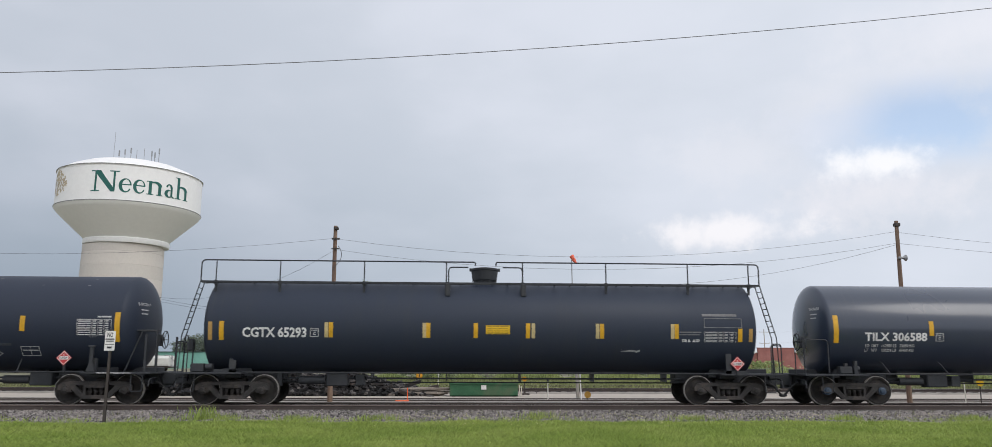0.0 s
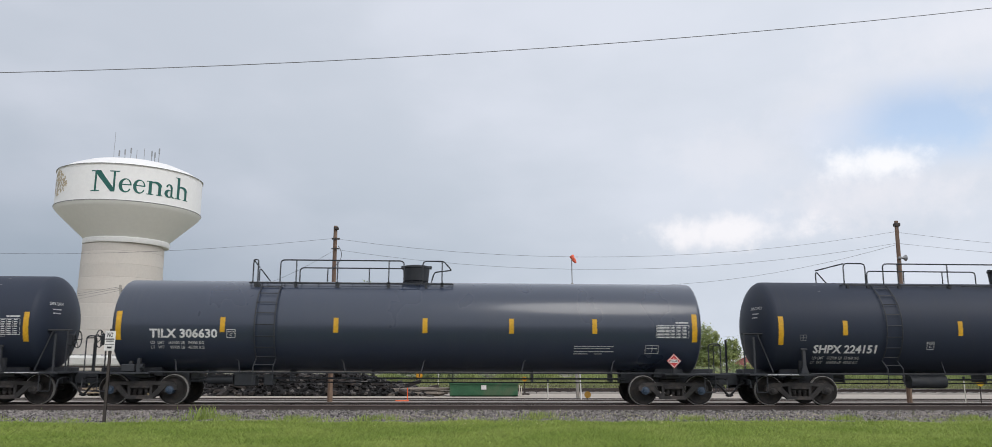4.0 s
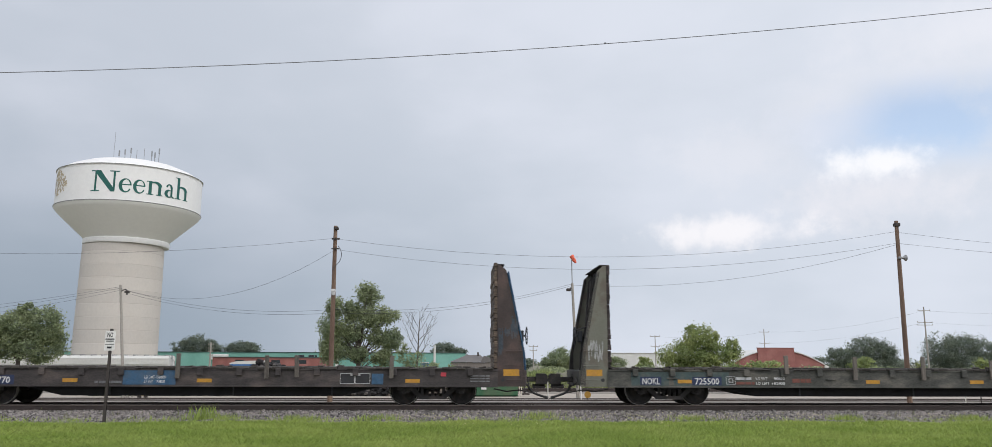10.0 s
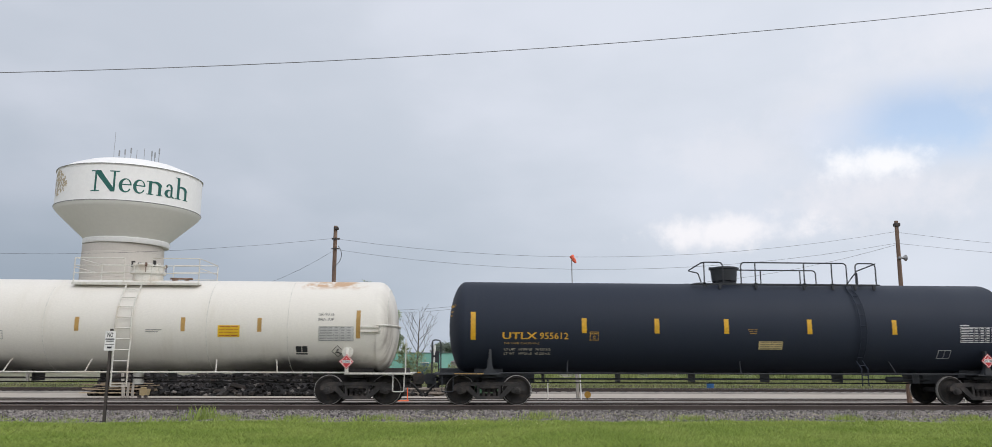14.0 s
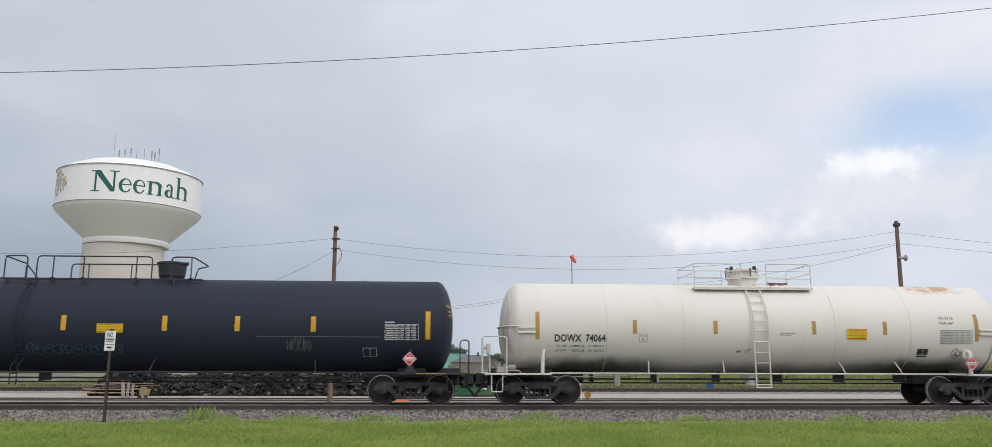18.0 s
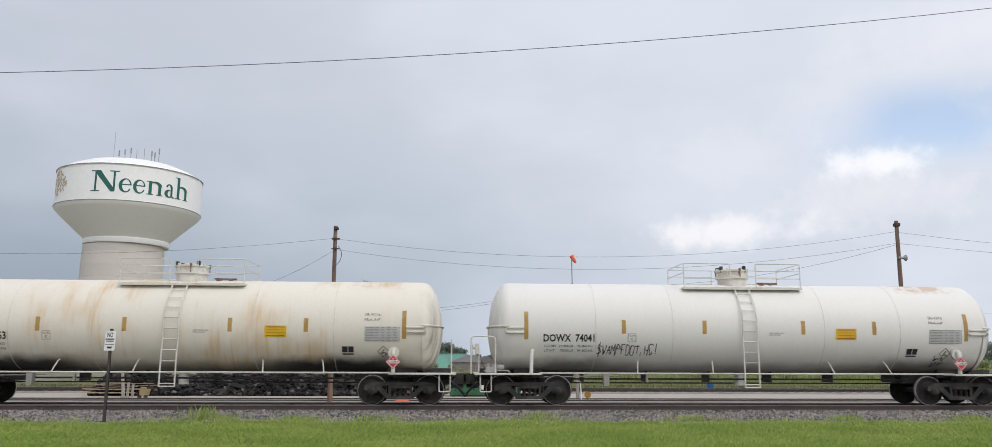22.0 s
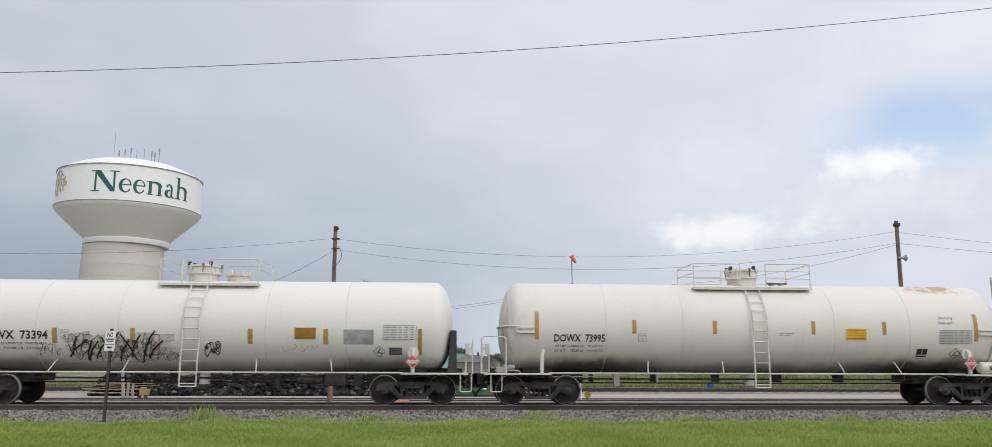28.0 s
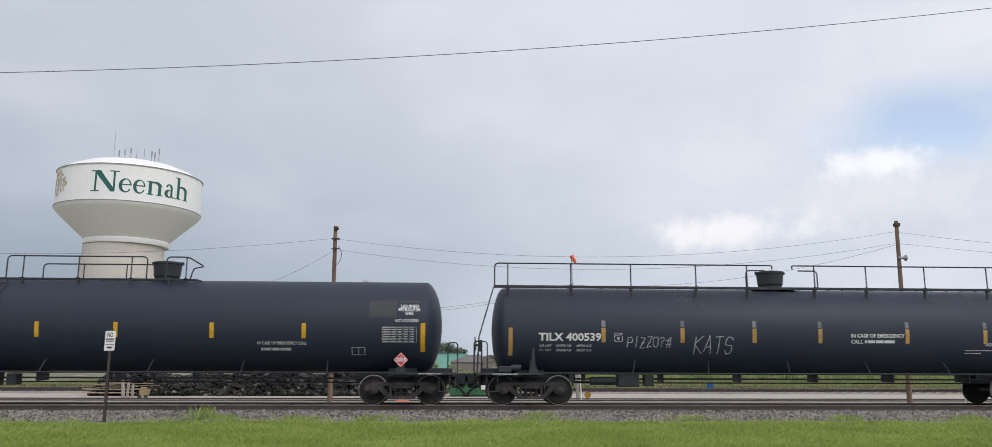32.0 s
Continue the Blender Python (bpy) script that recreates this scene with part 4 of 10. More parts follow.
    s.add([on_wall(u0 - 0.25, 30.4, 0.04), on_wall(u0 + 0.35, 30.4, 0.04), on_wall(u0 + 0.12, 33.8, 0.04), on_wall(u0 - 0.12, 33.8, 0.04)], [(0, 1, 2, 3)])
    s.add([on_wall(u0 + 0.1, 31.8, 0.05), on_wall(u0 + 0.3, 31.8, 0.05), on_wall(u0 + 1.2, 33.3, 0.05), on_wall(u0 + 1.0, 33.3, 0.05)], [(0, 1, 2, 3)])
    tagged(part("emblem", s, TOWER_GOLD, root, "gold painted tree emblem", smooth=0), kind="stuff")
    STEEL = surface("galvanised_steel", (0.30, 0.31, 0.32), 0.5, 0.4, 0.2)
    for u, y, z1, r in ((-3.5, -2.0, 45.2, 0.04), (1.7, -2.6, 42.6, 0.05), (-1.6, -3.0, 41.9, 0.06), (-0.6, -3.2, 42.2, 0.06), (0.4, -3.2, 41.9, 0.05), (3.0, -2.6, 42.2, 0.06), (4.3, -2.0, 43.0, 0.07), (-2.6, -2.0, 41.8, 0.06), (3.6, -1.0, 42.4, 0.06)):
        c, sn = math.cos(face), math.sin(face)
        px, py = c * -y + sn * -u, sn * -y - c * -u
        m = Shape().cyl((px, py, 38.0 + g), (px, py, z1 - 1.2 + g), r, seg=6)
        if r > 0.055:
            m.box(px - 0.11, px + 0.11, py - 0.11, py + 0.11, z1 + g - 2.3, z1 + g - 1.3, 0.02)
        part("antenna", m, STEEL, root)
    return root


water_tower()

# ---------- poles, wires, wind sock, sign ----------
METAL = surface("dull_grey_metal", (0.30, 0.30, 0.30), 0.5, 0.5, 0.2)
DARK_METAL = surface("dark_weathered_metal", (0.06, 0.05, 0.045), 0.6, 0.3, 0.4)
GREY_CABLE = surface("weathered_grey_cable", (0.17, 0.17, 0.18), 0.6, 0.0, 0.25)
CABLE = surface("black_cable", (0.055, 0.056, 0.062), 0.6, 0.0, 0.2)
ORANGE = surface("orange_fabric", (0.85, 0.16, 0.09), 0.7, 0.0, 0.2, 2.0, 15.0, 0.2)


def yard_pole(x, y, xt, zt, r, mat, label):
    root = thing("utility_pole", pose(x, y, GZ), label, "utility pole", "poles of the yard")
    part("shaft", Shape().cyl((0, 0, -0.05), (xt - x, 0, zt - GZ), r, r * 0.72, 14), mat, root)
    return root


pole = yard_pole(-5.05, 32.4, -5.09, 6.86, 0.108, POLE_WOOD, "tall brown wooden pole with small floodlight on top")
part("floodlight", Shape().box(-0.08, 0.10, -0.18, 0.02, 6.97, 7.08, 0.02).tube([(0, 0, 6.9), (0, -0.1, 7.0)], 0.03), DARK_METAL, pole)
part("camera_box", Shape().box(-0.09, 0.09, -0.30, -0.10, 4.38, 4.50, 0.02).lathe([(4.24, 0.0), (4.27, 0.06), (4.34, 0.085), (4.40, 0.085)], "z", (0, -0.2, 0), 14), surface("white_plastic", (0.7, 0.7, 0.7), 0.4), pole, "white security camera")
part("cable_loop", Shape().tube([(0.1 + 0.16 * math.sin(i * 0.5), -0.1, 6.2 - 0.09 * i + 0.1 * math.cos(i * 0.5)) for i in range(12)], 0.012, 5), CABLE, pole)
part("crossbolt", Shape().box(-0.16, 0.16, -0.14, -0.08, 6.55, 6.62).box(-0.16, 0.16, -0.14, -0.08, 6.15, 6.2), DARK_METAL, pole)
pole = yard_pole(17.95, 31.1, 18.03, 7.12, 0.102, POLE_WOOD, "tall brown wooden pole with horn speaker")
part("floodlight", Shape().box(-0.04, 0.18, -0.14, 0.08, 7.16, 7.30, 0.02).box(0.04, 0.12, -0.05, 0.05, 7.28, 7.40), DARK_METAL, pole)
part("horn_speaker", Shape().lathe([(0.10, 0.04), (0.18, 0.06), (0.27, 0.13), (0.285, 0.13), (0.25, 0.04), (0.12, 0.0)], "x", (0.02, -0.1, 5.85), 16).box(-0.02, 0.12, -0.16, -0.04, 5.80, 5.90, 0.02), METAL, pole, "grey horn loudspeaker")
pole = yard_pole(-14.66, 36.2, -15.2, 4.70, 0.072, GREY_WOOD, "slim grey wooden lamp pole")
part("lamp_arm", Shape().tube([(-0.5, 0, 4.7), (-0.25, -0.1, 4.78), (-0.15, -0.2, 4.7)], 0.022).box(-0.22, -0.04, -0.33, -0.15, 4.60, 4.69, 0.02).lathe([(4.52, 0.05), (4.60, 0.03)], "z", (-0.13, -0.24, 0), 10), DARK_METAL, pole)
pole = yard_pole(5.28, 34.8, 5.09, 4.80, 0.075, GREY_WOOD, "grey wooden pole with lamp and wind sock mast")
part("mast", Shape().cyl((-0.19, 0, 4.9), (-0.20, 0, 6.15), 0.022, seg=8), METAL, pole)
part("lamp_arm", Shape().tube([(-0.19, 0, 4.85), (-0.30, -0.1, 4.86)], 0.03).box(-0.47, -0.27, -0.2, 0.0, 4.72, 4.84, 0.02), DARK_METAL, pole)
part("conduit", Shape().cyl((0.12, -0.12, 0.0), (0.06, -0.12, 1.6), 0.03, seg=8), WHITE_PLACARD, pole)
sock = Shape().lathe([(0.0, 0.10), (0.03, 0.105), (0.10, 0.095), (0.16, 0.08), (0.24, 0.088), (0.33, 0.06), (0.39, 0.05), (0.40, 0.0)], "x", (0, 0, 0), 16)
solid("wind_sock", sock, ORANGE, pose(5.06, 34.8, 6.05, 0, 58, 0), "limp orange fabric wind sock on its mast", "wind sock")


def wire(pts, r=0.010, n=14, label="thin black overhead cable", sag=0.0, group="overhead cables", mat=None):
    """A cable hung between points of (x, y, z)."""
    out = []
    for (ax, ay, az), (bx, by, bz) in zip(pts, pts[1:]):
        for i in range(n):
            t = i / n
            out.append((ax + (bx - ax) * t, ay + (by - ay) * t, az + (bz - az) * t - 4 * sag * t * (1 - t)))
    out.append(pts[-1])
    return solid("overhead_cable", Shape().tube(out, r, 5), mat or CABLE, pose(0, 0, 0), label, "cable", group)


wire([(-4.98, 32.3, 6.30), (18.03, 31.1, 6.68)], 0.0052, sag=0.90)
wire([(-4.98, 32.3, 5.85), (18.03, 31.1, 6.20)], 0.0052, sag=0.95)
wire([(5.09, 34.8, 4.72), (18.03, 31.1, 6.15)], 0.0052, sag=0.60)
wire([(-5.1, 32.4, 6.34), (-45.0, 34.0, 8.9)], 0.0052, sag=1.75)
wire([(-5.1, 32.4, 5.85), (-15.2, 36.2, 4.55)], 0.0052, sag=1.12)
wire([(5.09, 34.8, 4.78), (-5.05, 32.5, 3.42), (-15.2, 36.2, 4.52)], 0.0052, sag=0.42)
wire([(5.09, 34.8, 4.70), (-5.05, 32.5, 3.28), (-15.2, 36.2, 4.42)], 0.0052, sag=0.42)
wire([(-15.2, 36.2, 4.62), (-42.0, 40.0, 3.6)], 0.0052, sag=0.85)
wire([(-15.2, 36.2, 4.55), (-42.0, 40.0, 3.5)], 0.0052, sag=0.95)
wire([(-15.2, 36.2, 4.45), (-42.0, 40.0, 3.3)], 0.0052, sag=1.1)
wire([(18.03, 31.1, 6.64), (50.0, 30.0, 6.3)], 0.0052, sag=0.9)
wire([(18.03, 31.1, 6.18), (50.0, 30.0, 6.0)], 0.0052, sag=0.8)
wire([(-26.0, 12.0, 5.873), (26.5, 12.0, 10.571)], 0.0062, sag=2.0015, n=40, mat=GREY_CABLE, label="grey service cable crossing high before the track")


for x, zt in ((-26.0, 6.4), (26.5, 11.1)):
    yard_pole(x, 12.0, x, zt, 0.12, POLE_WOOD, "brown wooden pole that carries the service cable")


def far_pole(x, y, zt, r, arms, label):
    root = thing("power_pole", pose(x, y, GZ), label, "power pole", "distant power poles")
    part("shaft", Shape().cyl((0, 0, 0), (0, 0, zt - GZ), r * 0.75, r * 0.5, 8), GREY_WOOD, root)
    for z, w in arms:
        part("crossarm", Shape().box(-w, w, -0.06, 0.06, z - GZ - 0.05, z - GZ + 0.05).box(-w, -w + 0.07, -0.05, 0.05, z - GZ, z - GZ + 0.22).box(w - 0.07, w, -0.05, 0.05, z - GZ, z - GZ + 0.22), GREY_WOOD, root)
    return root


far_pole(71.5, 182, 9.2, 0.2, [(8.55, 1.15), (5.95, 1.15)], "distant wooden power pole with two crossarms")
far_pole(84.9, 140, 11.6, 0.22, [(10.9, 1.1), (8.8, 1.4), (8.3, 1.4)], "distant wooden power pole with crossarms and switchgear")
far_pole(35.2, 140, 6.3, 0.14, [(6.0, 0.9), (4.2, 0.8)], "distant wooden power pole with two crossarms")
far_pole(13.4, 140, 4.4, 0.13, [(4.1, 0.8), (3.4, 0.6)], "distant small power pole")
far_pole(-42.6, 140, 4.6, 0.25, [(4.2, 0.45), (3.6, 0.45), (3.0, 0.45), (2.4, 0.45)], "distant pole with stacked fittings")
wire([(71.5, 182, 8.6), (84.9, 140, 10.9), (140, 140, 12.5)], 0.009, sag=1.2, label="thin distant overhead power line")
wire([(71.5, 182, 6.0), (84.9, 140, 8.8), (140, 140, 9.2)], 0.009, sag=1.0, label="thin distant overhead power line")
wire([(35.2, 140, 6.0), (71.5, 182, 8.6)], 0.009, sag=0.7, label="thin distant overhead power line")


def no_sign():
    root = thing("warning_sign", pose(-9.22, 21.65, GZ), "white warning sign on a rusty steel post in the grass", "sign")
    part("post", Shape().box(-0.035, 0.035, -0.012, 0.022, -0.05, 2.44).box(-0.035, -0.025, 0.0, 0.035, -0.05, 2.44).box(0.025, 0.035, 0.0, 0.035, -0.05, 2.44), DARK_METAL, root)
    p = part("panel", Shape().box(-0.145, 0.125, -0.03, -0.018, 1.86, 2.38, 0.004), WHITE_PLACARD, root)
    y = -0.034
    part("word", text_shape("NO", -0.085, 0.065, 2.22, 2.34, flat_wrap(y), 0.015), BLACK_INK, p)
    part("print", patch_shape([(-0.125, 0.105, 2.15, 2.18), (-0.11, 0.09, 2.10, 2.125), (-0.125, 0.105, 2.02, 2.035), (-0.07, 0.05, 1.92, 1.97)], flat_wrap(y)), BLACK_INK, p)


# ---------- yard clutter ----------
def tie_pile():
    rng = random.Random(20)
    root = thing("tie_pile", pose(-8.0, 40.2, GZ), "long heap of discarded black wooden railway ties", "tie pile")
    HEAP_WOOD = surface("charred_heap_wood", (0.030, 0.027, 0.028), 0.9, 0.0, 0.6, 1.0, 18.0, 0.5, (0.052, 0.044, 0.042), 0.5, (1, 1, 1), 0.6, 0.4)
    GREYED = surface("greyed_tie", (0.16, 0.145, 0.135), 0.9, 0.0, 0.5, 1.5, 18.0, 0.5, (0.07, 0.058, 0.052), 0.6, (1, 1, 1), 0.4)
    a = Shape().box(-1.25, 1.25, -0.11, 0.11, -0.085, 0.085, 0.015).mesh("railway_tie", [TIE_WOOD])
    b = Shape().box(-0.6, 0.6, -0.12, 0.12, -0.09, 0.09, 0.02).mesh("railway_tie", [TIE_WOOD])
    c = Shape().box(-0.28, 0.28, -0.10, 0.11, -0.08, 0.08, 0.03).mesh("railway_tie", [TIE_WOOD])
    d = Shape().box(-0.25, 0.25, -0.09, 0.09, -0.06, 0.05, 0.02).mesh("railway_tie", [GREYED])
    e = Shape().box(-0.15, 0.15, -0.11, 0.11, -0.09, 0.09, 0.035).mesh("railway_tie", [HEAP_WOOD])

    def top(x):
        base = 0.86 + 0.10 * math.sin(x * 1.3) * math.sin(x * 0.6 + 1)
        if x > -4.4:
            base = max(0.10, base * (-1.2 - x) / 3.2)
        return base + 0.58 * math.exp(-((x + 9.5) / 0.95) ** 2) 

    def spot():
        x = rng.uniform(-17.0, -1.5)
        dy = rng.uniform(-2.2, 1.6)
        lim = top(x) * (1.0 if dy > -0.7 else max(0.08, (dy + 2.3) / 1.35))
        return x, dy, max(0.08, lim - rng.uniform(0.0, 0.16))
    for i in range(290):
        x, dy, z = spot()
        yaw = rng.choice((rng.uniform(-25, 25), rng.uniform(60, 120), rng.uniform(0, 180)))
        part("railway_tie", rng.choice((b, c, c, c, e, e, e, d) if abs(x + 9.5) < 1.6 or i % 25 else (a,)), TIE_WOOD, root, at=pose(x + 8.0, dy, z, rng.uniform(-18, 18), rng.uniform(-22, 22), yaw))
    s, g = Shape(), Shape()
    for i in range(2600):
        x, dy, z = spot()
        q = Shape().box(-rng.uniform(0.05, 0.16), rng.uniform(0.05, 0.16), -0.07, 0.07, -0.05, 0.06)
        (g if i % 9 == 0 else s).add(*(lambda k: (k.v, k.f))(q.moved(pose(x + 8.0, dy, z + 0.04, rng.uniform(-35, 35), rng.uniform(-40, 40), rng.uniform(0, 180)))))
    tagged(part("splintered_wood", s, HEAP_WOOD, root, "black splintered wood", smooth=0), kind="stuff")
    tagged(part("grey_splintered_wood", g, GREYED, root, "grey splintered wood", smooth=0), kind="stuff")
    PALE = surface("pale_split_timber", (0.27, 0.23, 0.195), 0.9, 0.0, 0.4, 1.5, 18.0, 0.4, (0.16, 0.13, 0.11), 0.6, (1, 1, 1), 0.3)
    for i in range(16):
        lg = rng.uniform(0.5, 1.1)
        part("pale_board", Shape().box(-lg, lg, -0.08, 0.08, -0.05, 0.05, 0.015), PALE, root, "pale split board", at=pose(8.0 - 1.9 + rng.uniform(-0.9, 0.9), -1.7 + rng.uniform(-0.4, 0.7), 0.06 + 0.09 * (i // 4), rng.uniform(-6, 6), rng.uniform(-4, 4), rng.uniform(-14, 14)))
    # the packed inside of the heap: one long mound
    m, n = Shape(), 48
    vs = []
    for i in range(n + 1):
        x = -17.0 + 15.6 * i / n
        h = max(0.04, top(x) - 0.14)
        vs += [(x + 8.0, -2.2, 0.0), (x + 8.0, -1.0, h), (x + 8.0, 1.2, h), (x + 8.0, 1.8, 0.0)]
    m.add(vs, [(4 * i + k, 4 * i + k + 1, 4 * i + k + 5, 4 * i + k + 4) for i in range(n) for k in range(3)] + [(0, 1, 2, 3), (4 * n, 4 * n + 1, 4 * n + 2, 4 * n + 3)])
    part("heap_core", m, HEAP_WOOD, root)


tie_pile()


def green_bin():
    G = surface("scuffed_green_steel", (0.035, 0.13, 0.06), 0.55, 0.0, 0.35, 1.2, 20.0, 0.15, (0.10, 0.10, 0.06), 0.5)
    root = thing("metal_bin", pose(1.27, 38.2, GZ), "low green steel bin with ribbed sides on the concrete", "bin")
    s = Shape().box(-1.6, 1.6, -0.5, -0.46, 0.06, 0.60).box(-1.6, 1.6, 0.46, 0.5, 0.06, 0.60).box(-1.6, -1.56, -0.46, 0.46, 0.06, 0.60).box(1.56, 1.6, -0.46, 0.46, 0.06, 0.60).box(-1.6, 1.6, -0.5, 0.5, 0.03, 0.09)
    part("body", s, G, root)
    part("rim", Shape().box(-1.64, 1.64, -0.56, -0.46, 0.57, 0.64, 0.01).box(-1.64, 1.64, 0.46, 0.56, 0.57, 0.64, 0.01).box(-1.64, -1.54, -0.46, 0.46, 0.57, 0.64).box(1.54, 1.64, -0.46, 0.46, 0.57, 0.64), G, root)
    for x in (-1.05, -0.35, 0.35, 1.05):
        part("rib", Shape().box(x - 0.02, x + 0.02, -0.512, -0.50, 0.10, 0.57), G, root)
    part("label", Shape().box(-0.12, 0.12, -0.562, -0.552, 0.34, 0.54), WHITE_PLACARD, root, "white label")
    part("skid", Shape().box(-1.5, -1.35, -0.5, 0.5, 0.0, 0.05).box(1.35, 1.5, -0.5, 0.5, 0.0, 0.05), DARK_METAL, root)
    part("end_stake", Shape().box(1.66, 1.71, -0.5, -0.46, 0.0, 0.55).box(1.76, 1.80, -0.5, -0.46, 0.0, 0.5), WHITE_STEEL, root)


green_bin()


def stake_marker(x, y, h, mat, head, label, category="marker", disc=0.0, square=0.0, post=DARK_METAL):
    root = thing("yard_marker", pose(x, y, GZ), label, category)
    part("post", Shape().cyl((0, 0, -0.02), (0, 0, h), 0.022, seg=8), post, root)
    if disc:
        part("disc", Shape().cyl((0, -0.04, h), (0, -0.025, h), disc, seg=20), mat, root)
    if square:
        part("plate", Shape().box(-square, square, -0.045, -0.03, h - square, h + square, 0.006), mat, root)
    if head:
        part("cap", Shape().cyl((0, 0, h - 0.04), (0, 0, h + 0.09), 0.05, seg=10), head, root)
    return root


MARKER_ORANGE = surface("orange_marker_paint", (0.66, 0.30, 0.015), 0.5, 0.0, 0.15)
stake_marker(5.5, 33.6, 0.27, SIGN_OCHRE, None, "round ochre disc marker on a low stake", disc=0.14)
stake_marker(3.94, 34.6, 0.82, None, BLACK_STEEL, "thin white marker stake with a black cap", post=WHITE_STEEL)
stake_marker(3.38, 40.0, 0.78, MARKER_ORANGE, None, "small orange disc switch marker on a post", disc=0.12)
m = stake_marker(-2.45, 52.6, 0.75, MARKER_ORANGE, None, "orange disc marker beside the siding", disc=0.21)
part("numeral", Shape().box(-0.03, 0.03, -0.046, -0.041, 0.64, 0.86), BLACK_INK, m)
stake_marker(20.7, 31.8, 1.0, None, BLACK_STEEL, "thin white marker stake with a dark cap", post=WHITE_STEEL)
stake_marker(20.95, 31.2, 0.86, SIGN_YELLOW, None, "yellow disc marker on a short dark post", disc=0.15)
stake_marker(-1.2, 52.0, 0.85, None, WHITE_STEEL, "white marker post by the siding", post=WHITE_STEEL)
part("stand", Shape().box(-0.15, 0.25, -0.12, 0.12, 0.0, 0.10, 0.02).box(-0.05, 0.05, -0.06, 0.06, 0.1, 0.25, 0.01).tube([(0.2, 0, 0.1), (0.5, 0, 0.3), (0.62, 0, 0.08)], 0.012), DARK_METAL, bpy.data.objects["yard_marker.002"])
solid("barrel", Shape().lathe([(0, 0.0), (0, 0.2), (0.02, 0.22), (0.2, 0.21), (0.22, 0.225), (0.24, 0.21), (0.42, 0.22), (0.44, 0.2), (0.44, 0.0)], "z", (0, 0, 0), 20), BLUE_CAP, pose(14.6, 45.6, GZ + 0.012), "small blue plastic barrel beside the siding", "barrel")
oj = thing("marking_stake", pose(-2.12, 32.9, GZ + 0.012), "bright orange stake and board on the concrete", "stake")
FLUO = surface("fluorescent_orange_paint", (0.90, 0.13, 0.03), 0.6, 0.0, 0.2)
part("stake", Shape().box(0.10, 0.14, -0.02, 0.02, 0.0, 0.55), FLUO, oj)
part("board", Shape().box(-0.36, 0.18, -0.14, 0.12, 0.0, 0.05, 0.006), FLUO, oj)
ct = thing("hand_cart", pose(-13.45, 35.4, GZ + 0.012), "small pale yellow yard cart", "cart")
part("body", Shape().prism([(-0.14, 0.12), (0.12, 0.12), (0.18, 0.40), (-0.15, 0.40)], -0.2, 0.2).box(-0.14, 0.04, -0.15, 0.1, 0.40, 0.48, 0.02), surface("pale_yellow_paint", (0.36, 0.28, 0.15), 0.6), ct)
for x in (-0.13, 0.13):
    part("cart_wheel", Shape().cyl((x, -0.24, 0.08), (x, -0.18, 0.08), 0.08, seg=14), DARK_METAL, ct)
for x, h in ((-14.25, 0.72), (-14.05, 0.6)):
    solid("wooden_post", Shape().cyl((0, 0, 0), (0.01, 0, h), 0.06, 0.055, 10), GREY_WOOD, pose(x, 35.6, GZ), "short grey wooden post beside the pole", "post", "short posts")
ps = thing("plank_stack", pose(-15.6, 38.2, GZ + 0.012), "loose stack of pale sawn planks", "plank stack")
PALE_PLANK = surface("pale_sawn_plank", (0.36, 0.28, 0.19), 0.85, 0.0, 0.35, 1.0, 16.0, 0.3, (0.25, 0.19, 0.13), 0.5, (1, 1, 1), 0.25)
for i in range(14):
    part("plank", Shape().box(-1.2, 1.2, -0.09, 0.09, 0.0, 0.04, 0.004), PALE_PLANK, ps, at=pose(random.uniform(-0.5, 0.5), random.uniform(-0.5, 0.5), 0.045 * i, random.uniform(-2, 2), random.uniform(-3, 3), random.uniform(-9, 9)))

# ---------- buildings beyond the yard ----------
TEAL = surface("teal_cladding", (0.18, 0.41, 0.34), 0.6, 0.0, 0.15, 0.2, 4.0, 0.1, (0.22, 0.45, 0.38), 0.5)
TEAL_DARK = surface("dark_roof_edge", (0.05, 0.09, 0.085), 0.6, 0.0, 0.2)
BRICK_RED = surface("red_brick_wall", (0.29, 0.115, 0.10), 0.85, 0.0, 0.2, 0.4, 6.0, 0.2, (0.34, 0.155, 0.135), 0.5)
ROOF_GREY = surface("grey_roofing", (0.15, 0.14, 0.135), 0.8, 0.0, 0.2, 0.5, 5.0, 0.2)
WALL_WHITE = surface("white_metal_wall", (0.66, 0.65, 0.62), 0.6, 0.0, 0.1, 0.3, 4.0, 0.1)
GLASS = surface("dark_window_glass", (0.03, 0.035, 0.04), 0.15, 0.0, 0.2)
SHED_WALL = surface("grey_panel_wall", (0.25, 0.22, 0.20), 0.85, 0.0, 0.25, 0.8, 8.0, 0.2, (0.18, 0.155, 0.14), 0.5)


def hall(name, x0, x1, y0, y1, z1, wall, label, panels=0, edge=TEAL_DARK):
    root = thing(name, pose((x0 + x1) / 2, y0, GZ), label, "building")
    w, d, h = (x1 - x0) / 2, y1 - y0, z1 - GZ
    part("wall", Shape().box(-w, w, 0, d, 0, h - 0.15), wall, root)
    part("roof", Shape().box(-w - 0.2, w + 0.2, -0.2, d + 0.2, h - 0.15, h, 0.02), edge, root)
    for i in range(1, panels):
        x = -w + 2 * w * i / panels
        part("panel_rib", Shape().box(x - 0.06, x + 0.06, -0.06, 0.0, 0, h - 0.2), wall, root)
    return root


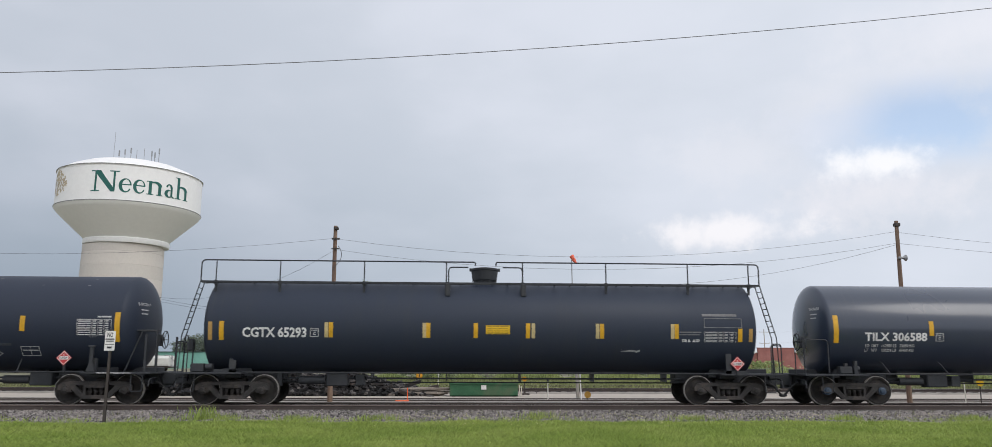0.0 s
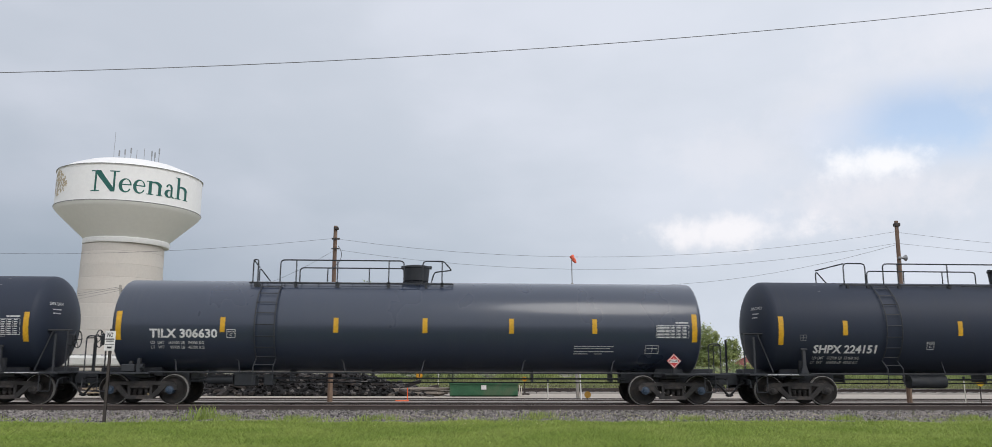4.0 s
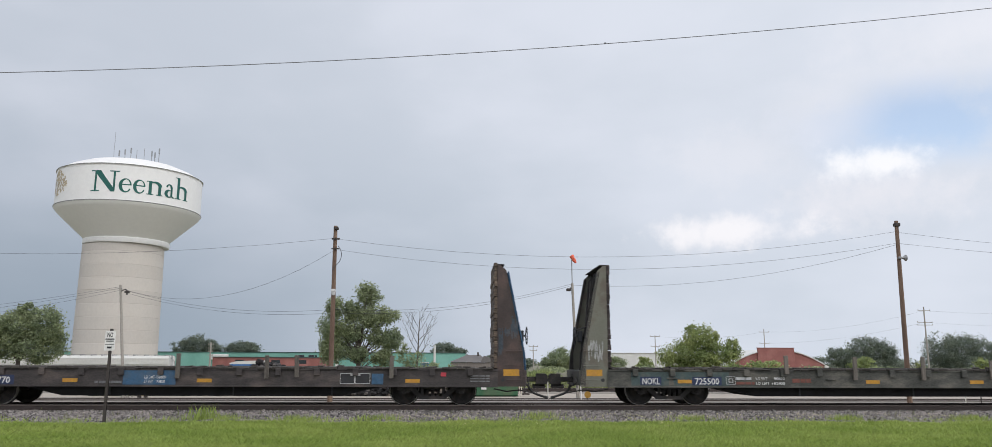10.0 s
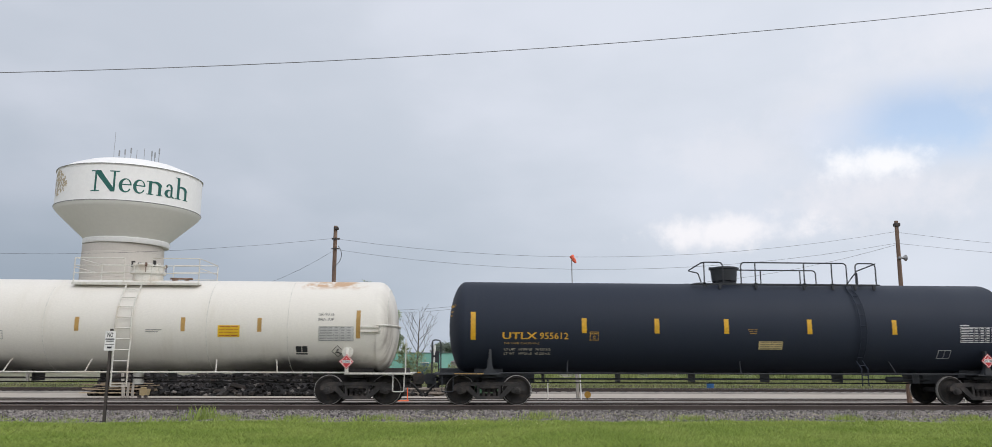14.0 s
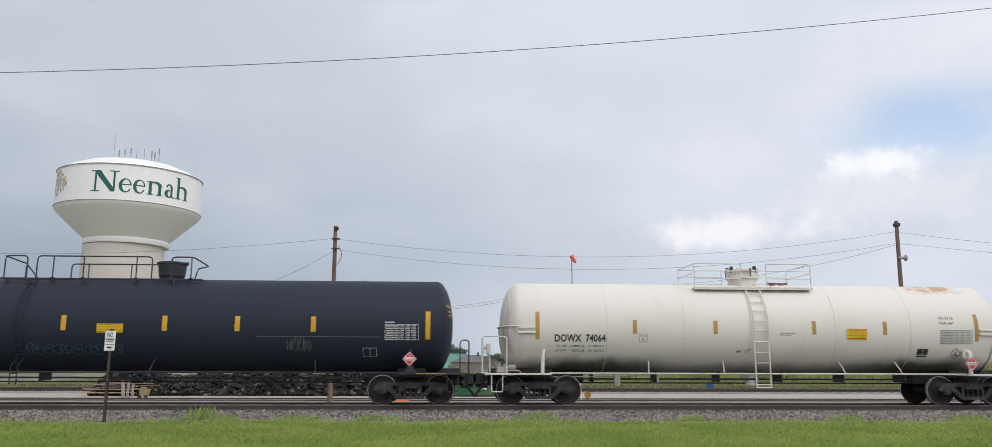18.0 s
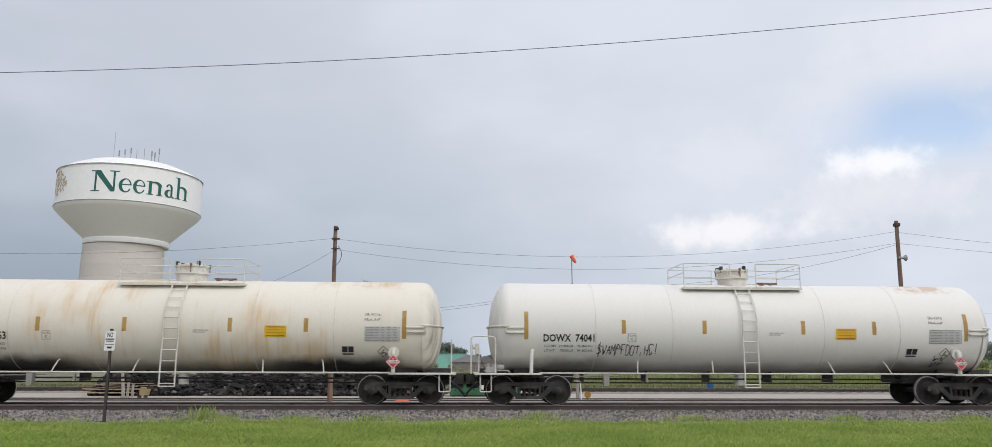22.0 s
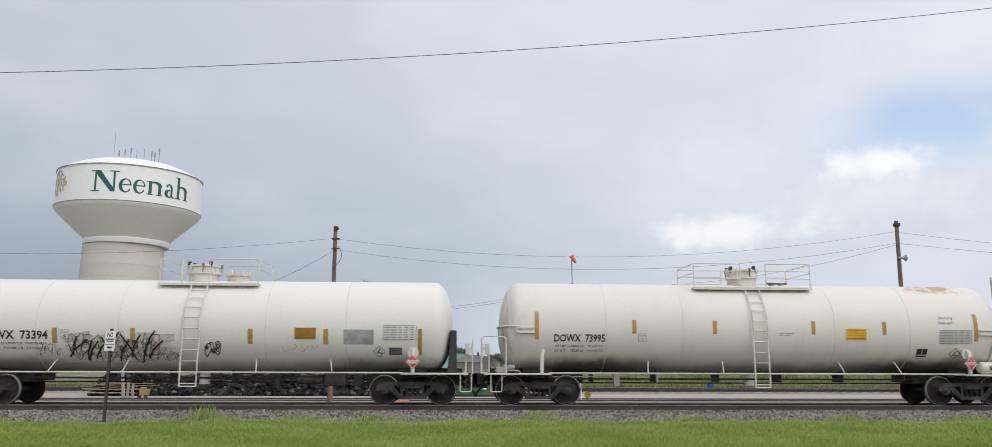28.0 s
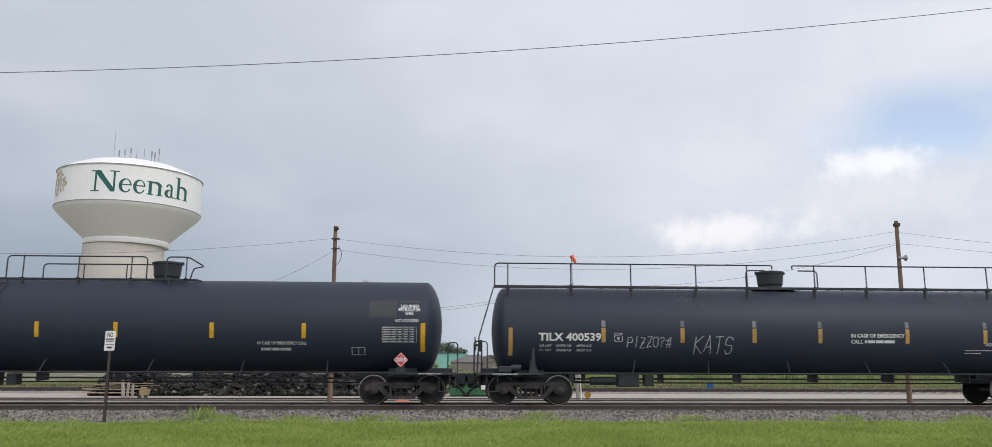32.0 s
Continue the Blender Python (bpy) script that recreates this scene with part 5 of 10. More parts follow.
h = hall("factory", -93, 2.0, 190, 215, 3.62, TEAL, "long low teal-clad factory with dark roof edge", 24)
part("vent_box", Shape().box(-11.9, -8.0, -0.9, -0.05, 2.0, 3.3, 0.1), WALL_WHITE, h, "white ventilation box")
for x in (8.5, 11.5):
    part("window", Shape().box(x - 1.0, x + 1.0, -0.05, 0.02, 2.2, 3.2), GLASS, h)
part("downpipe", Shape().box(16.9, 17.5, -0.3, 0.0, 0.0, 4.2), WALL_WHITE, h)
h = hall("workshop", -51.2, -29.0, 170, 184, 2.35, BRICK_RED, "low red brick workshop before the teal factory", 0, TEAL_DARK)
for x in (-5.5, 2.0, 7.5):
    part("window", Shape().box(x - 0.9, x + 0.9, -0.06, 0.02, 1.2, 2.0), GLASS, h)
hall("warehouse", 33.5, 56.0, 200, 225, 3.9, WALL_WHITE, "long white metal warehouse", 8, WALL_WHITE)


def red_hall():
    root = thing("arched_hall", pose(66, 160, GZ), "red brick hall with an arched roof and white trim", "building")
    prof = [(-11.0, 0), (9.6, 0), (9.6, 0.95)]
    arc = []
    for i in range(17):
        t = i / 16
        x = 9.6 - 20.6 * t
        arc.append((x, 0.95 + 3.35 * (1 - ((x + 0.7) / 10.3) ** 2)))
    part("wall", Shape().prism(prof + arc, 0, 24), BRICK_RED, root)
    part("parapet", Shape().box(-4.8, 2.75, -0.4, -0.02, 0, 4.72, 0.02).box(-4.9, 2.85, -0.45, 0.05, 4.68, 4.80), BRICK_RED, root)
    s = Shape()
    for (ax, az), (bx, bz) in zip(arc, arc[1:]):
        s.prism([(ax, az + 0.02), (bx, bz + 0.02), (bx, bz + 0.22), (ax, az + 0.22)], -0.25, 24.2)
    part("roof_trim", s, WALL_WHITE, root, "white roof edge")
    part("door_post", Shape().box(9.0, 9.9, -0.3, 0.0, 0.0, 1.1), WALL_WHITE, root)


red_hall()


def shed():
    root = thing("storage_shed", pose(2.04, 90, GZ), "low grey panelled shed with a hipped roof", "shed")
    part("wall", Shape().box(-2.75, 2.75, 0, 5, 0, 1.62), SHED_WALL, root)
    for i in range(15):
        x = -2.7 + 5.4 * i / 14
        part("wall_rib", Shape().box(x - 0.05, x + 0.05, -0.10, 0.0, 0, 1.66, 0.01), SHED_WALL, root)
    part("roof", Shape().add([(-2.9, -0.2, 1.64), (1.6, -0.2, 1.64), (1.6, 5.2, 1.64), (-2.9, 5.2, 1.64), (-1.0, 2.5, 2.42), (0.6, 2.5, 2.50)], [(0, 1, 5, 4), (1, 2, 5), (2, 3, 4, 5), (3, 0, 4), (0, 3, 2, 1)]), ROOF_GREY, root, smooth=0)
    part("gable", Shape().add([(0.6, -0.1, 1.66), (2.9, -0.1, 1.66), (1.0, -0.1, 2.36), (0.6, 0.2, 1.66), (2.9, 0.2, 1.66), (1.0, 0.2, 2.36)], [(0, 1, 2), (3, 5, 4), (0, 3, 4, 1), (1, 4, 5, 2), (2, 5, 3, 0)]), ROOF_GREY, root, smooth=0)
    part("vent", Shape().box(0.25, 0.45, 1.0, 1.2, 2.3, 2.75), DARK_METAL, root)


shed()


def parked_hopper(xc, length, label):
    root = thing("parked_wagon", pose(xc, 135, GZ), label, "railway wagon", "parked wagons")
    w = length / 2
    prof = [(-1.4, 0.9), (-1.5, 1.2), (-1.5, 2.1), (-1.2, 2.42), (-0.5, 2.55), (0.5, 2.55), (1.2, 2.42), (1.5, 2.1), (1.5, 1.2), (1.4, 0.9)]
    n = len(prof)
    s = Shape()
    s.add([(x, y, z) for x in (-w, w) for y, z in prof], [(i, (i + 1) % n, n + (i + 1) % n, n + i) for i in range(n)] + [tuple(range(n)), tuple(range(n, 2 * n))])
    part("body", s, WALL_WHITE, root)
    part("side_rib", Shape().box(-w, w, -1.56, -1.5, 2.0, 2.08).box(-w, w, -1.56, -1.5, 1.15, 1.22), WALL_WHITE, root)
    part("roof_walk", Shape().box(-w, w, -0.4, 0.4, 2.62, 2.67), METAL, root)
    for i in range(12):
        x = -w + length * (i + 0.5) / 12
        part("hatch_bracket", Shape().box(x - 0.06, x + 0.06, -0.9, 0.9, 2.5, 2.70), METAL, root)
    part("end_ladder", Shape().box(w + 0.3, w + 0.36, -1.4, -1.34, 0.5, 2.6).box(w + 0.3, w + 0.36, -0.9, -0.84, 0.5, 2.6).box(w, w + 0.5, -1.4, 1.4, 0.75, 0.9).tube([(w, -1.4, 2.5), (w + 0.9, -1.4, 1.6), (w + 0.9, -1.4, 0.8)], 0.04), METAL, root)
    part("underframe", Shape().box(-w - 0.4, w + 0.4, -1.3, 1.3, 0.55, 0.92), DARK_METAL, root)
    for k in (-1, 1):
        for dx in (-0.9, 0.9):
            part("wheel", Shape().cyl((k * (w - 2.2) + dx, -0.8, 0.42), (k * (w - 2.2) + dx, -0.65, 0.42), 0.42, seg=20).cyl((k * (w - 2.2) + dx, 0.65, 0.42), (k * (w - 2.2) + dx, 0.8, 0.42), 0.42, seg=20), DARK_METAL, root)


parked_hopper(-57.5, 20.5, "white covered hopper wagon parked before the tower")
parked_hopper(-80.5, 20.5, "white covered hopper wagon parked beside the trees")


def trailer():
    root = thing("trailer", pose(-28.7, 110, GZ), "white and blue covered trailer parked in the yard", "trailer")
    BL = surface("bright_blue_tarp", (0.04, 0.16, 0.42), 0.5, 0.0, 0.2)
    part("box", Shape().box(-2.1, 2.1, 0, 2.2, 0.55, 1.28, 0.05), BL, root, "blue side")
    part("cover", Shape().prism([(-2.15, 1.27), (2.15, 1.27), (2.1, 1.78), (-1.2, 1.66), (-2.1, 1.42)], -0.05, 2.25), WALL_WHITE, root, "white cover")
    for x in (-1.3, 1.2, 1.7):
        part("wheel", Shape().cyl((x, -0.05, 0.3), (x, 0.25, 0.3), 0.3, seg=16), DARK_METAL, root)


trailer()
bx = thing("portable_toilet", pose(-2.85, 70, GZ), "small blue plastic cabin beside the bushes", "cabin")
part("cabin", Shape().box(-0.35, 0.35, 0, 0.8, 0.0, 1.55, 0.04), BLUE_CAP, bx)
part("roof", Shape().box(-0.38, 0.38, -0.03, 0.83, 1.55, 1.62, 0.02), WALL_WHITE, bx)
solid("vent_stack", Shape().cyl((0, 0, 0), (0, 0, 3.9), 0.15, seg=12), WALL_WHITE, pose(-3.1, 110, GZ), "white vertical pipe stack", "pipe")
# ---------- lettering ----------
def flat_wrap(y):
    return lambda x, z: (x, y, z)


def tank_wrap(r, zc, off=0.006):
    return lambda x, z: (x, -(math.sqrt(max(r * r - (z - zc) ** 2, 0.01)) + off), z)


def wrapped(bm, wrap):
    """Lays a flat mesh in x and z (y = 0) on a surface."""
    for v in bm.verts:
        v.co = Vector(wrap(v.co.x, v.co.z))
    s = Shape()
    s.take(bm)
    return s


def text_shape(body, x0, x1, z0, z1, wrap, bold=0.0, slices=0):
    """The characters of body fitted into the box x0..x1, z0..z1 (z0: base line, z1: top of the capitals)."""
    cu = bpy.data.curves.new("t", "FONT")
    cu.body, cu.size, cu.offset, cu.resolution_u, cu.fill_mode = body, 1.0, bold, 2, "FRONT"
    ob = bpy.data.objects.new("t", cu)
    me = ob.to_mesh().copy()
    ob.to_mesh_clear()
    bpy.data.objects.remove(ob)
    bm = bmesh.new()
    bm.from_mesh(me)
    bpy.data.meshes.remove(me)
    bpy.data.curves.remove(cu)
    xs = [v.co.x for v in bm.verts]
    lo, hi = min(xs), max(xs)
    cap = 0.70
    for v in bm.verts:
        v.co = Vector((x0 + (v.co.x - lo) / (hi - lo) * (x1 - x0), 0.0, z0 + v.co.y / cap * (z1 - z0)))
    for i in range(1, slices):
        z = z0 + (z1 - z0) * i / slices
        bmesh.ops.bisect_plane(bm, geom=bm.verts[:] + bm.edges[:] + bm.faces[:], plane_co=(0, 0, z), plane_no=(0, 0, 1))
    return wrapped(bm, wrap)


def patch_shape(rects, wrap, step=0.08):
    """Thin patches x0, x1, z0, z1 laid on a surface."""
    s = Shape()
    for x0, x1, z0, z1 in rects:
        n = max(1, int(math.ceil((z1 - z0) / step)))
        vs = []
        for i in range(n + 1):
            z = z0 + (z1 - z0) * i / n
            vs += [wrap(x0, z), wrap(x1, z)]
        s.add(vs, [(2 * i, 2 * i + 1, 2 * i + 3, 2 * i + 2) for i in range(n)])
    return s


def outline(x0, x1, z0, z1, w=0.014):
    return [(x0, x1, z0, z0 + w), (x0, x1, z1 - w, z1), (x0, x0 + w, z0 + w, z1 - w), (x1 - w, x1, z0 + w, z1 - w)]


def bars(x0, x1, z0, z1, lengths):
    """Lines of writing too small to read, as plain bars: the lengths are groups of words."""
    total, out, x = sum(lengths) + 0.25 * (len(lengths) - 1), [], x0
    k = (x1 - x0) / total
    for n in lengths:
        out.append((x, x + n * k, z0, z1))
        x += (n + 0.25) * k
    return out


STROKES = {"C": ["45 36 16 05 01 10 30 41"], "H": ["00 06", "40 46", "03 43"], "E": ["46 06 00 40", "03 33"], "A": ["00 26 40", "12 32"], "P": ["00 06 36 45 44 33 03"],
           "$": ["45 36 16 05 04 13 33 42 41 30 10 01", "27 2a"], "T": ["06 46", "26 20"], "R": ["00 06 36 45 44 33 03", "23 40"], "I": ["26 20"], "L": ["06 00 40"], "N": ["00 06 40 46"],
           "G": ["45 36 16 05 01 10 30 41 43 23"], "K": ["00 06", "46 03 40"], "S": ["45 36 16 05 04 13 33 42 41 30 10 01"], "Z": ["06 46 00 40", "13 33"], "O": ["16 36 45 41 30 10 01 05 16"],
           "#": ["10 26", "30 46", "02 42", "04 44"], "W": ["06 10 23 30 46"], "M": ["00 06 23 46 40"], "F": ["00 06 46", "03 33"], "!": ["26 22", "21 20"], ",": ["21 10"], "\"": ["17 25", "37 45"], "B": ["00 06 36 45 44 33 03", "33 42 41 30 00"], "U": ["06 01 10 30 41 46"], "D": ["00 06 26 44 42 20 00"], "?": ["05 16 36 45 34 23 22", "21 20"]}


def spray(lines, width, wrap):
    """Hand-sprayed strokes of a given width along paths of (x, z)."""
    s, lay = Shape(), 0
    for pts in lines:
        for (ax, az), (bx, bz) in zip(pts, pts[1:]):
            dx, dz = bx - ax, bz - az
            k = math.hypot(dx, dz) or 1.0
            ox, oz, ex, ez = -dz / k * width / 2, dx / k * width / 2, dx / k * width * 0.35, dz / k * width * 0.35
            n = max(1, int(k / 0.1))
            vs = []
            for i in range(n + 1):
                t = i / n
                cx, cz = ax - ex + (dx + 2 * ex) * t, az - ez + (dz + 2 * ez) * t
                vs += [wrap(cx + ox, cz + oz), wrap(cx - ox, cz - oz)]
            lay += 1
            vs = [(p[0], p[1] - 0.0003 * (lay % 40), p[2]) for p in vs]
            s.add(vs, [(2 * i, 2 * i + 1, 2 * i + 3, 2 * i + 2) for i in range(n)])
    return s


def scrawl(text, x0, x1, z0, z1, rng, wobble=0.03, slant=0.15):
    """Paths of hand-written capitals."""
    paths, step = [], (x1 - x0) / len(text)
    for i, ch in enumerate(text):
        lift = rng.uniform(-0.06, 0.06) * (z1 - z0)
        for stroke in STROKES.get(ch, []):
            pts = []
            for q in stroke.split():
                u, v = int(q[0], 16) / 4 * 0.72, min(int(q[1], 16), 8) / 6
                if q[1] == "a":
                    v = -0.15
                pts.append((x0 + (i + u + slant * v * 0.6) * step + rng.uniform(-wobble, wobble) * step, z0 + lift + v * (z1 - z0) + rng.uniform(-wobble, wobble) * (z1 - z0)))
            paths.append(pts)
    return paths


def chips(x0, x1, z0, z1, n, rng, big=0.05):
    """Flakes of missing paint, gathered towards the middle of a patch."""
    out = []
    for i in range(n):
        x = x0 + (x1 - x0) * (rng.random() + rng.random() + rng.random()) / 3
        z = z0 + (z1 - z0) * rng.random() ** 1.6
        w, h = rng.uniform(0.008, big * 0.6), rng.uniform(0.01, big)
        out.append([(x, z), (x + rng.uniform(-w, w), z + h * 0.5), (x + rng.uniform(-w, w), z + h)])
    return out


def scribble(x0, x1, z0, z1, n, rng):
    """Overlapping loops and slashes of an unreadable spray-can piece."""
    paths = []
    for i in range(n):
        cx = x0 + (x1 - x0) * (i + rng.random()) / n
        h, w = (z1 - z0) * rng.uniform(0.35, 0.95), (x1 - x0) / n * rng.uniform(0.8, 2.2)
        zb = z0 + (z1 - z0 - h) * rng.random()
        a, b, ph = rng.uniform(2, 6), rng.uniform(0.6, 1.0), rng.uniform(0, 6)
        if i % 3:
            paths.append([(cx + w * 0.5 * math.sin(ph + a * t / 12), zb + h * (0.5 + 0.5 * math.cos(ph * 0.7 + b * a * t / 12))) for t in range(14)])
        else:
            paths.append([(cx + w * 0.3 * t / 5 * rng.uniform(0.7, 1.2), zb + h * (1 - t / 5)) for t in range(6)])
    return paths


def wild_letters(x0, x1, z0, z1, n, rng):
    """Overlapping closed outlines of an unreadable spray-can piece, with spikes and inner loops."""
    loops = []
    for i in range(n):
        cx, cz = x0 + (x1 - x0) * (i + 0.5 + rng.uniform(-0.2, 0.2)) / n, (z0 + z1) / 2 + rng.uniform(-0.1, 0.1) * (z1 - z0)
        w, h = (x1 - x0) / n * rng.uniform(0.62, 0.85), (z1 - z0) * rng.uniform(0.36, 0.5)
        tilt, corners = rng.uniform(-0.25, 0.35), rng.randint(6, 9)
        ring = []
        for q in range(corners):
            a = 2 * math.pi * (q + rng.uniform(-0.25, 0.25)) / corners
            k = rng.choice((1.0, 0.95, 0.6, 0.45))
            ring.append((cx + w * k * math.cos(a) + tilt * h * math.sin(a), cz + h * (0.55 + 0.45 * k) * math.sin(a)))
        loops.append(ring + ring[:1])
        for q in range(2):
            ex, ez, e = cx + rng.uniform(-0.3, 0.3) * w, cz + rng.uniform(-0.4, 0.4) * h, rng.uniform(0.10, 0.22) * h
            loops.append([(ex + e * math.cos(b), ez + 1.5 * e * math.sin(b)) for b in (0.3, 1.6, 2.9, 4.2, 5.5, 6.58)])
    return loops


# ---------- running gear, shared by all the wagons ----------
WHEEL_R = 0.457


def wheel_mesh(name, face):
    s = Shape()
    r = WHEEL_R
    s.lathe([(0.13, 0.0), (0.13, 0.11), (0.10, 0.14), (0.09, 0.30), (0.13, 0.36)], "y", (0, -0.80, 0), 36, 0, False)
    s.lathe([(-0.02, 0.0), (-0.02, 0.10), (0.015, 0.14), (0.05, 0.30), (0.035, 0.36), (0.005, 0.385), (-0.002, 0.43), (-0.001, 0.441)], "y", (0, -0.80, 0), 40, 0, False)
    s.lathe([(-0.001, 0.441), (0.0, r - 0.008), (0.012, r), (0.095, r + 0.003)], "y", (0, -0.80, 0), 40, 1, False)
    s.lathe([(0.095, r + 0.003), (0.105, r + 0.022), (0.125, r + 0.026), (0.135, r + 0.01), (0.13, 0.36)], "y", (0, -0.80, 0), 40, 0, False)
    return s.mesh(name, [face, WHEEL_RIM], 40)


def mirror_y(me, name):
    m2 = me.copy()
    m2.name = name
    m2.transform(Matrix.Diagonal((1, -1, 1, 1)))
    m2.flip_normals()
    return m2


WHEEL = wheel_mesh("wheel", WHEEL_FACE)
WHEEL_FAR = mirror_y(WHEEL, "wheel")
WHEEL_R2 = wheel_mesh("wheel", WHEEL_RUST)
WHEEL_R2_FAR = mirror_y(WHEEL_R2, "wheel")
AXLE = Shape().cyl((0, -0.98, 0), (0, 0.98, 0), 0.075, seg=14).mesh("wheelset", [DIRTY_STEEL])


def side_frame_mesh():
    s = Shape()
    s.prism([(-1.10, 0.45), (-1.10, 0.58), (-1.0, 0.665), (-0.8, 0.70), (-0.4, 0.705), (0.4, 0.705), (0.8, 0.70), (1.0, 0.665), (1.10, 0.58), (1.10, 0.45), (1.02, 0.45), (0.98, 0.54), (0.82, 0.56), (0.42, 0.60), (-0.42, 0.60), (-0.82, 0.56), (-0.98, 0.54), (-1.02, 0.45)], -1.09, -0.94)
    for k in (-1, 1):
        s.prism([(k * 0.60, 0.60), (k * 0.78, 0.57), (k * 0.74, 0.50), (k * 0.40, 0.19), (k * 0.28, 0.24)], -1.082, -0.95)
        s.prism([(k * 0.29, 0.60), (k * 0.37, 0.60), (k * 0.36, 0.26), (k * 0.28, 0.26)], -1.074, -0.955)
        s.prism([(k * 0.74, 0.56), (k * 0.70, 0.40), (k * 0.78, 0.36), (k * 0.86, 0.56)], -1.07, -0.955)
    s.prism([(-0.42, 0.185), (0.42, 0.185), (0.38, 0.285), (-0.38, 0.285)], -1.095, -0.93)
    s.box(-0.30, 0.30, -1.10, -0.92, 0.50, 0.60, 0.02)
    return s.mesh("side_frame", [DIRTY_STEEL], 30)


def spring_mesh():
    prof = []
    for i in range(25):
        z = 0.285 + 0.215 * i / 24
        prof.append((z, 0.052 + 0.014 * math.cos(i * math.pi / 2)))
    return Shape().lathe(prof, "z", (0, -1.02, 0), 10).mesh("coil_spring", [DIRTY_STEEL], 30)


SIDE_FRAME = side_frame_mesh()
SIDE_FRAME_FAR = mirror_y(SIDE_FRAME, "side_frame")
SPRING = spring_mesh()
BOLSTER = Shape().box(-0.19, 0.19, -0.92, 0.92, 0.40, 0.66, 0.03).box(-0.25, 0.25, -0.5, 0.5, 0.64, 0.80, 0.02).mesh("bolster", [DIRTY_STEEL])


def bearing_mesh(mat, name="bearing"):
    s = Shape().lathe([(-1.15, 0.0), (-1.15, 0.06), (-1.135, 0.085), (-1.10, 0.09), (-1.10, 0.125), (-0.93, 0.125)], "y", (0, 0, WHEEL_R), 18)
    for i in range(3):
        a = i * 2.094
        s.cyl((0.05 * math.sin(a), -1.165, WHEEL_R + 0.05 * math.cos(a)), (0.05 * math.sin(a), -1.14, WHEEL_R + 0.05 * math.cos(a)), 0.014, seg=6)
    return s.mesh(name, [mat])


BEARING = bearing_mesh(DIRTY_STEEL)
BEARING_BLUE = bearing_mesh(DULL_BLUE)
WHEELSETS = []      # (object, pose in its wagon)


def trucks(car, half, blue=False, rusty=()):
    """Two four-wheel trucks, their parts hung directly under the wagon."""
    for k in (-1, 1):
        x = k * half
        here = pose(x, 0, 0)
        part("bolster", BOLSTER, DIRTY_STEEL, car, at=here)
        for far, me in ((False, SIDE_FRAME), (True, SIDE_FRAME_FAR)):
            fr = part("side_frame", me, DIRTY_STEEL, car, at=here)
            if not far:
                for dx in (-0.17, 0.0, 0.17):
                    part("coil_spring", SPRING, DIRTY_STEEL, fr, at=pose(dx, 0, 0))
                for dx in (-0.889, 0.889):
                    part("bearing", BEARING_BLUE if blue else BEARING, DIRTY_STEEL, fr, "blue bearing end cap" if blue else "", at=pose(dx, 0, 0))
        for i, dx in enumerate((-0.889, 0.889)):
            rust = (k, i) in rusty
            ax = part("wheelset", AXLE, DIRTY_STEEL, car, at=pose(x + dx, 0, WHEEL_R))
            part("wheel", WHEEL_R2 if rust else WHEEL, WHEEL_FACE, ax, "rust-red wheel" if rust else "")
            part("wheel", WHEEL_R2_FAR if rust else WHEEL_FAR, WHEEL_FACE, ax)
            WHEELSETS.append((ax, x + dx))


CARS = []           # (object, place in the train)


def wagon(name, mid, label, category, group):
    car = thing(name, pose(mid, YC, 0), label, category, group)
    CARS.append((car, mid))
    return car


def couplers(car, xe, xf, mat=BLACK_STEEL, hose=True, dip=0.42):
    """Draft gear and knuckle at both ends: xe end sill, xf where the knuckles meet."""
    for k in (-1, 1):
        s = Shape()
        s.box(min(k * (xe - 0.2), k * (xf - 0.22)), max(k * (xe - 0.2), k * (xf - 0.22)), -0.09, 0.09, 0.70, 0.86, 0.02)
        s.prism([(k * (xf - 0.36), 0.62), (k * (xf - 0.02), 0.62), (k * (xf + 0.02), 0.72), (k * (xf + 0.02), 0.90), (k * (xf - 0.05), 0.96), (k * (xf - 0.34), 0.96)], -0.18, 0.15)
        s.box(min(k * (xe - 0.25), k * (xe + 0.05)), max(k * (xe - 0.25), k * (xe + 0.05)), -0.26, 0.26, 0.60, 0.98, 0.02)
        s.tube(rounded([(k * xe, -0.35, 0.80), (k * (xe + 0.12), -0.95, 0.82), (k * (xe + 0.10), -1.25, 0.78), (k * (xe + 0.10), -1.3, 0.55)], 0.08), 0.018)
        a, b = sorted((k * (xf - 0.46), k * (xf - 0.06)))
        s.box(a, b, -0.15, 0.15, 0.50, 0.56, 0.01).box(a, b, -0.05, 0.05, 0.56, 0.62)
        s.tube([(k * (xe + 0.08), -0.22, 0.95), (k * (xe + 0.22), -0.28, 0.55), (k * (xe + 0.14), -0.30, 0.40)], 0.014)
        a, b = sorted((k * (xe - 0.55), k * (xe - 0.05)))
        s.box(a, b, -0.60, -0.30, 0.62, 0.80, 0.02)
        part("coupler", s, mat, car)
        if hose:
            h = Shape().tube(rounded([(k * (xe - 0.05), -0.36, 0.68), (k * (xe + 0.15), -0.38, 0.62), (k * (xe + 0.30), -0.36, dip + 0.02), (k * (xf - 0.02), -0.34, dip - 0.14)], 0.16, 5), 0.036, 8)
            h.cyl((k * (xf - 0.10), -0.34, dip - 0.11), (k * xf, -0.34, dip - 0.15), 0.05, seg=8)
            part("air_hose", h, RUBBER, car)


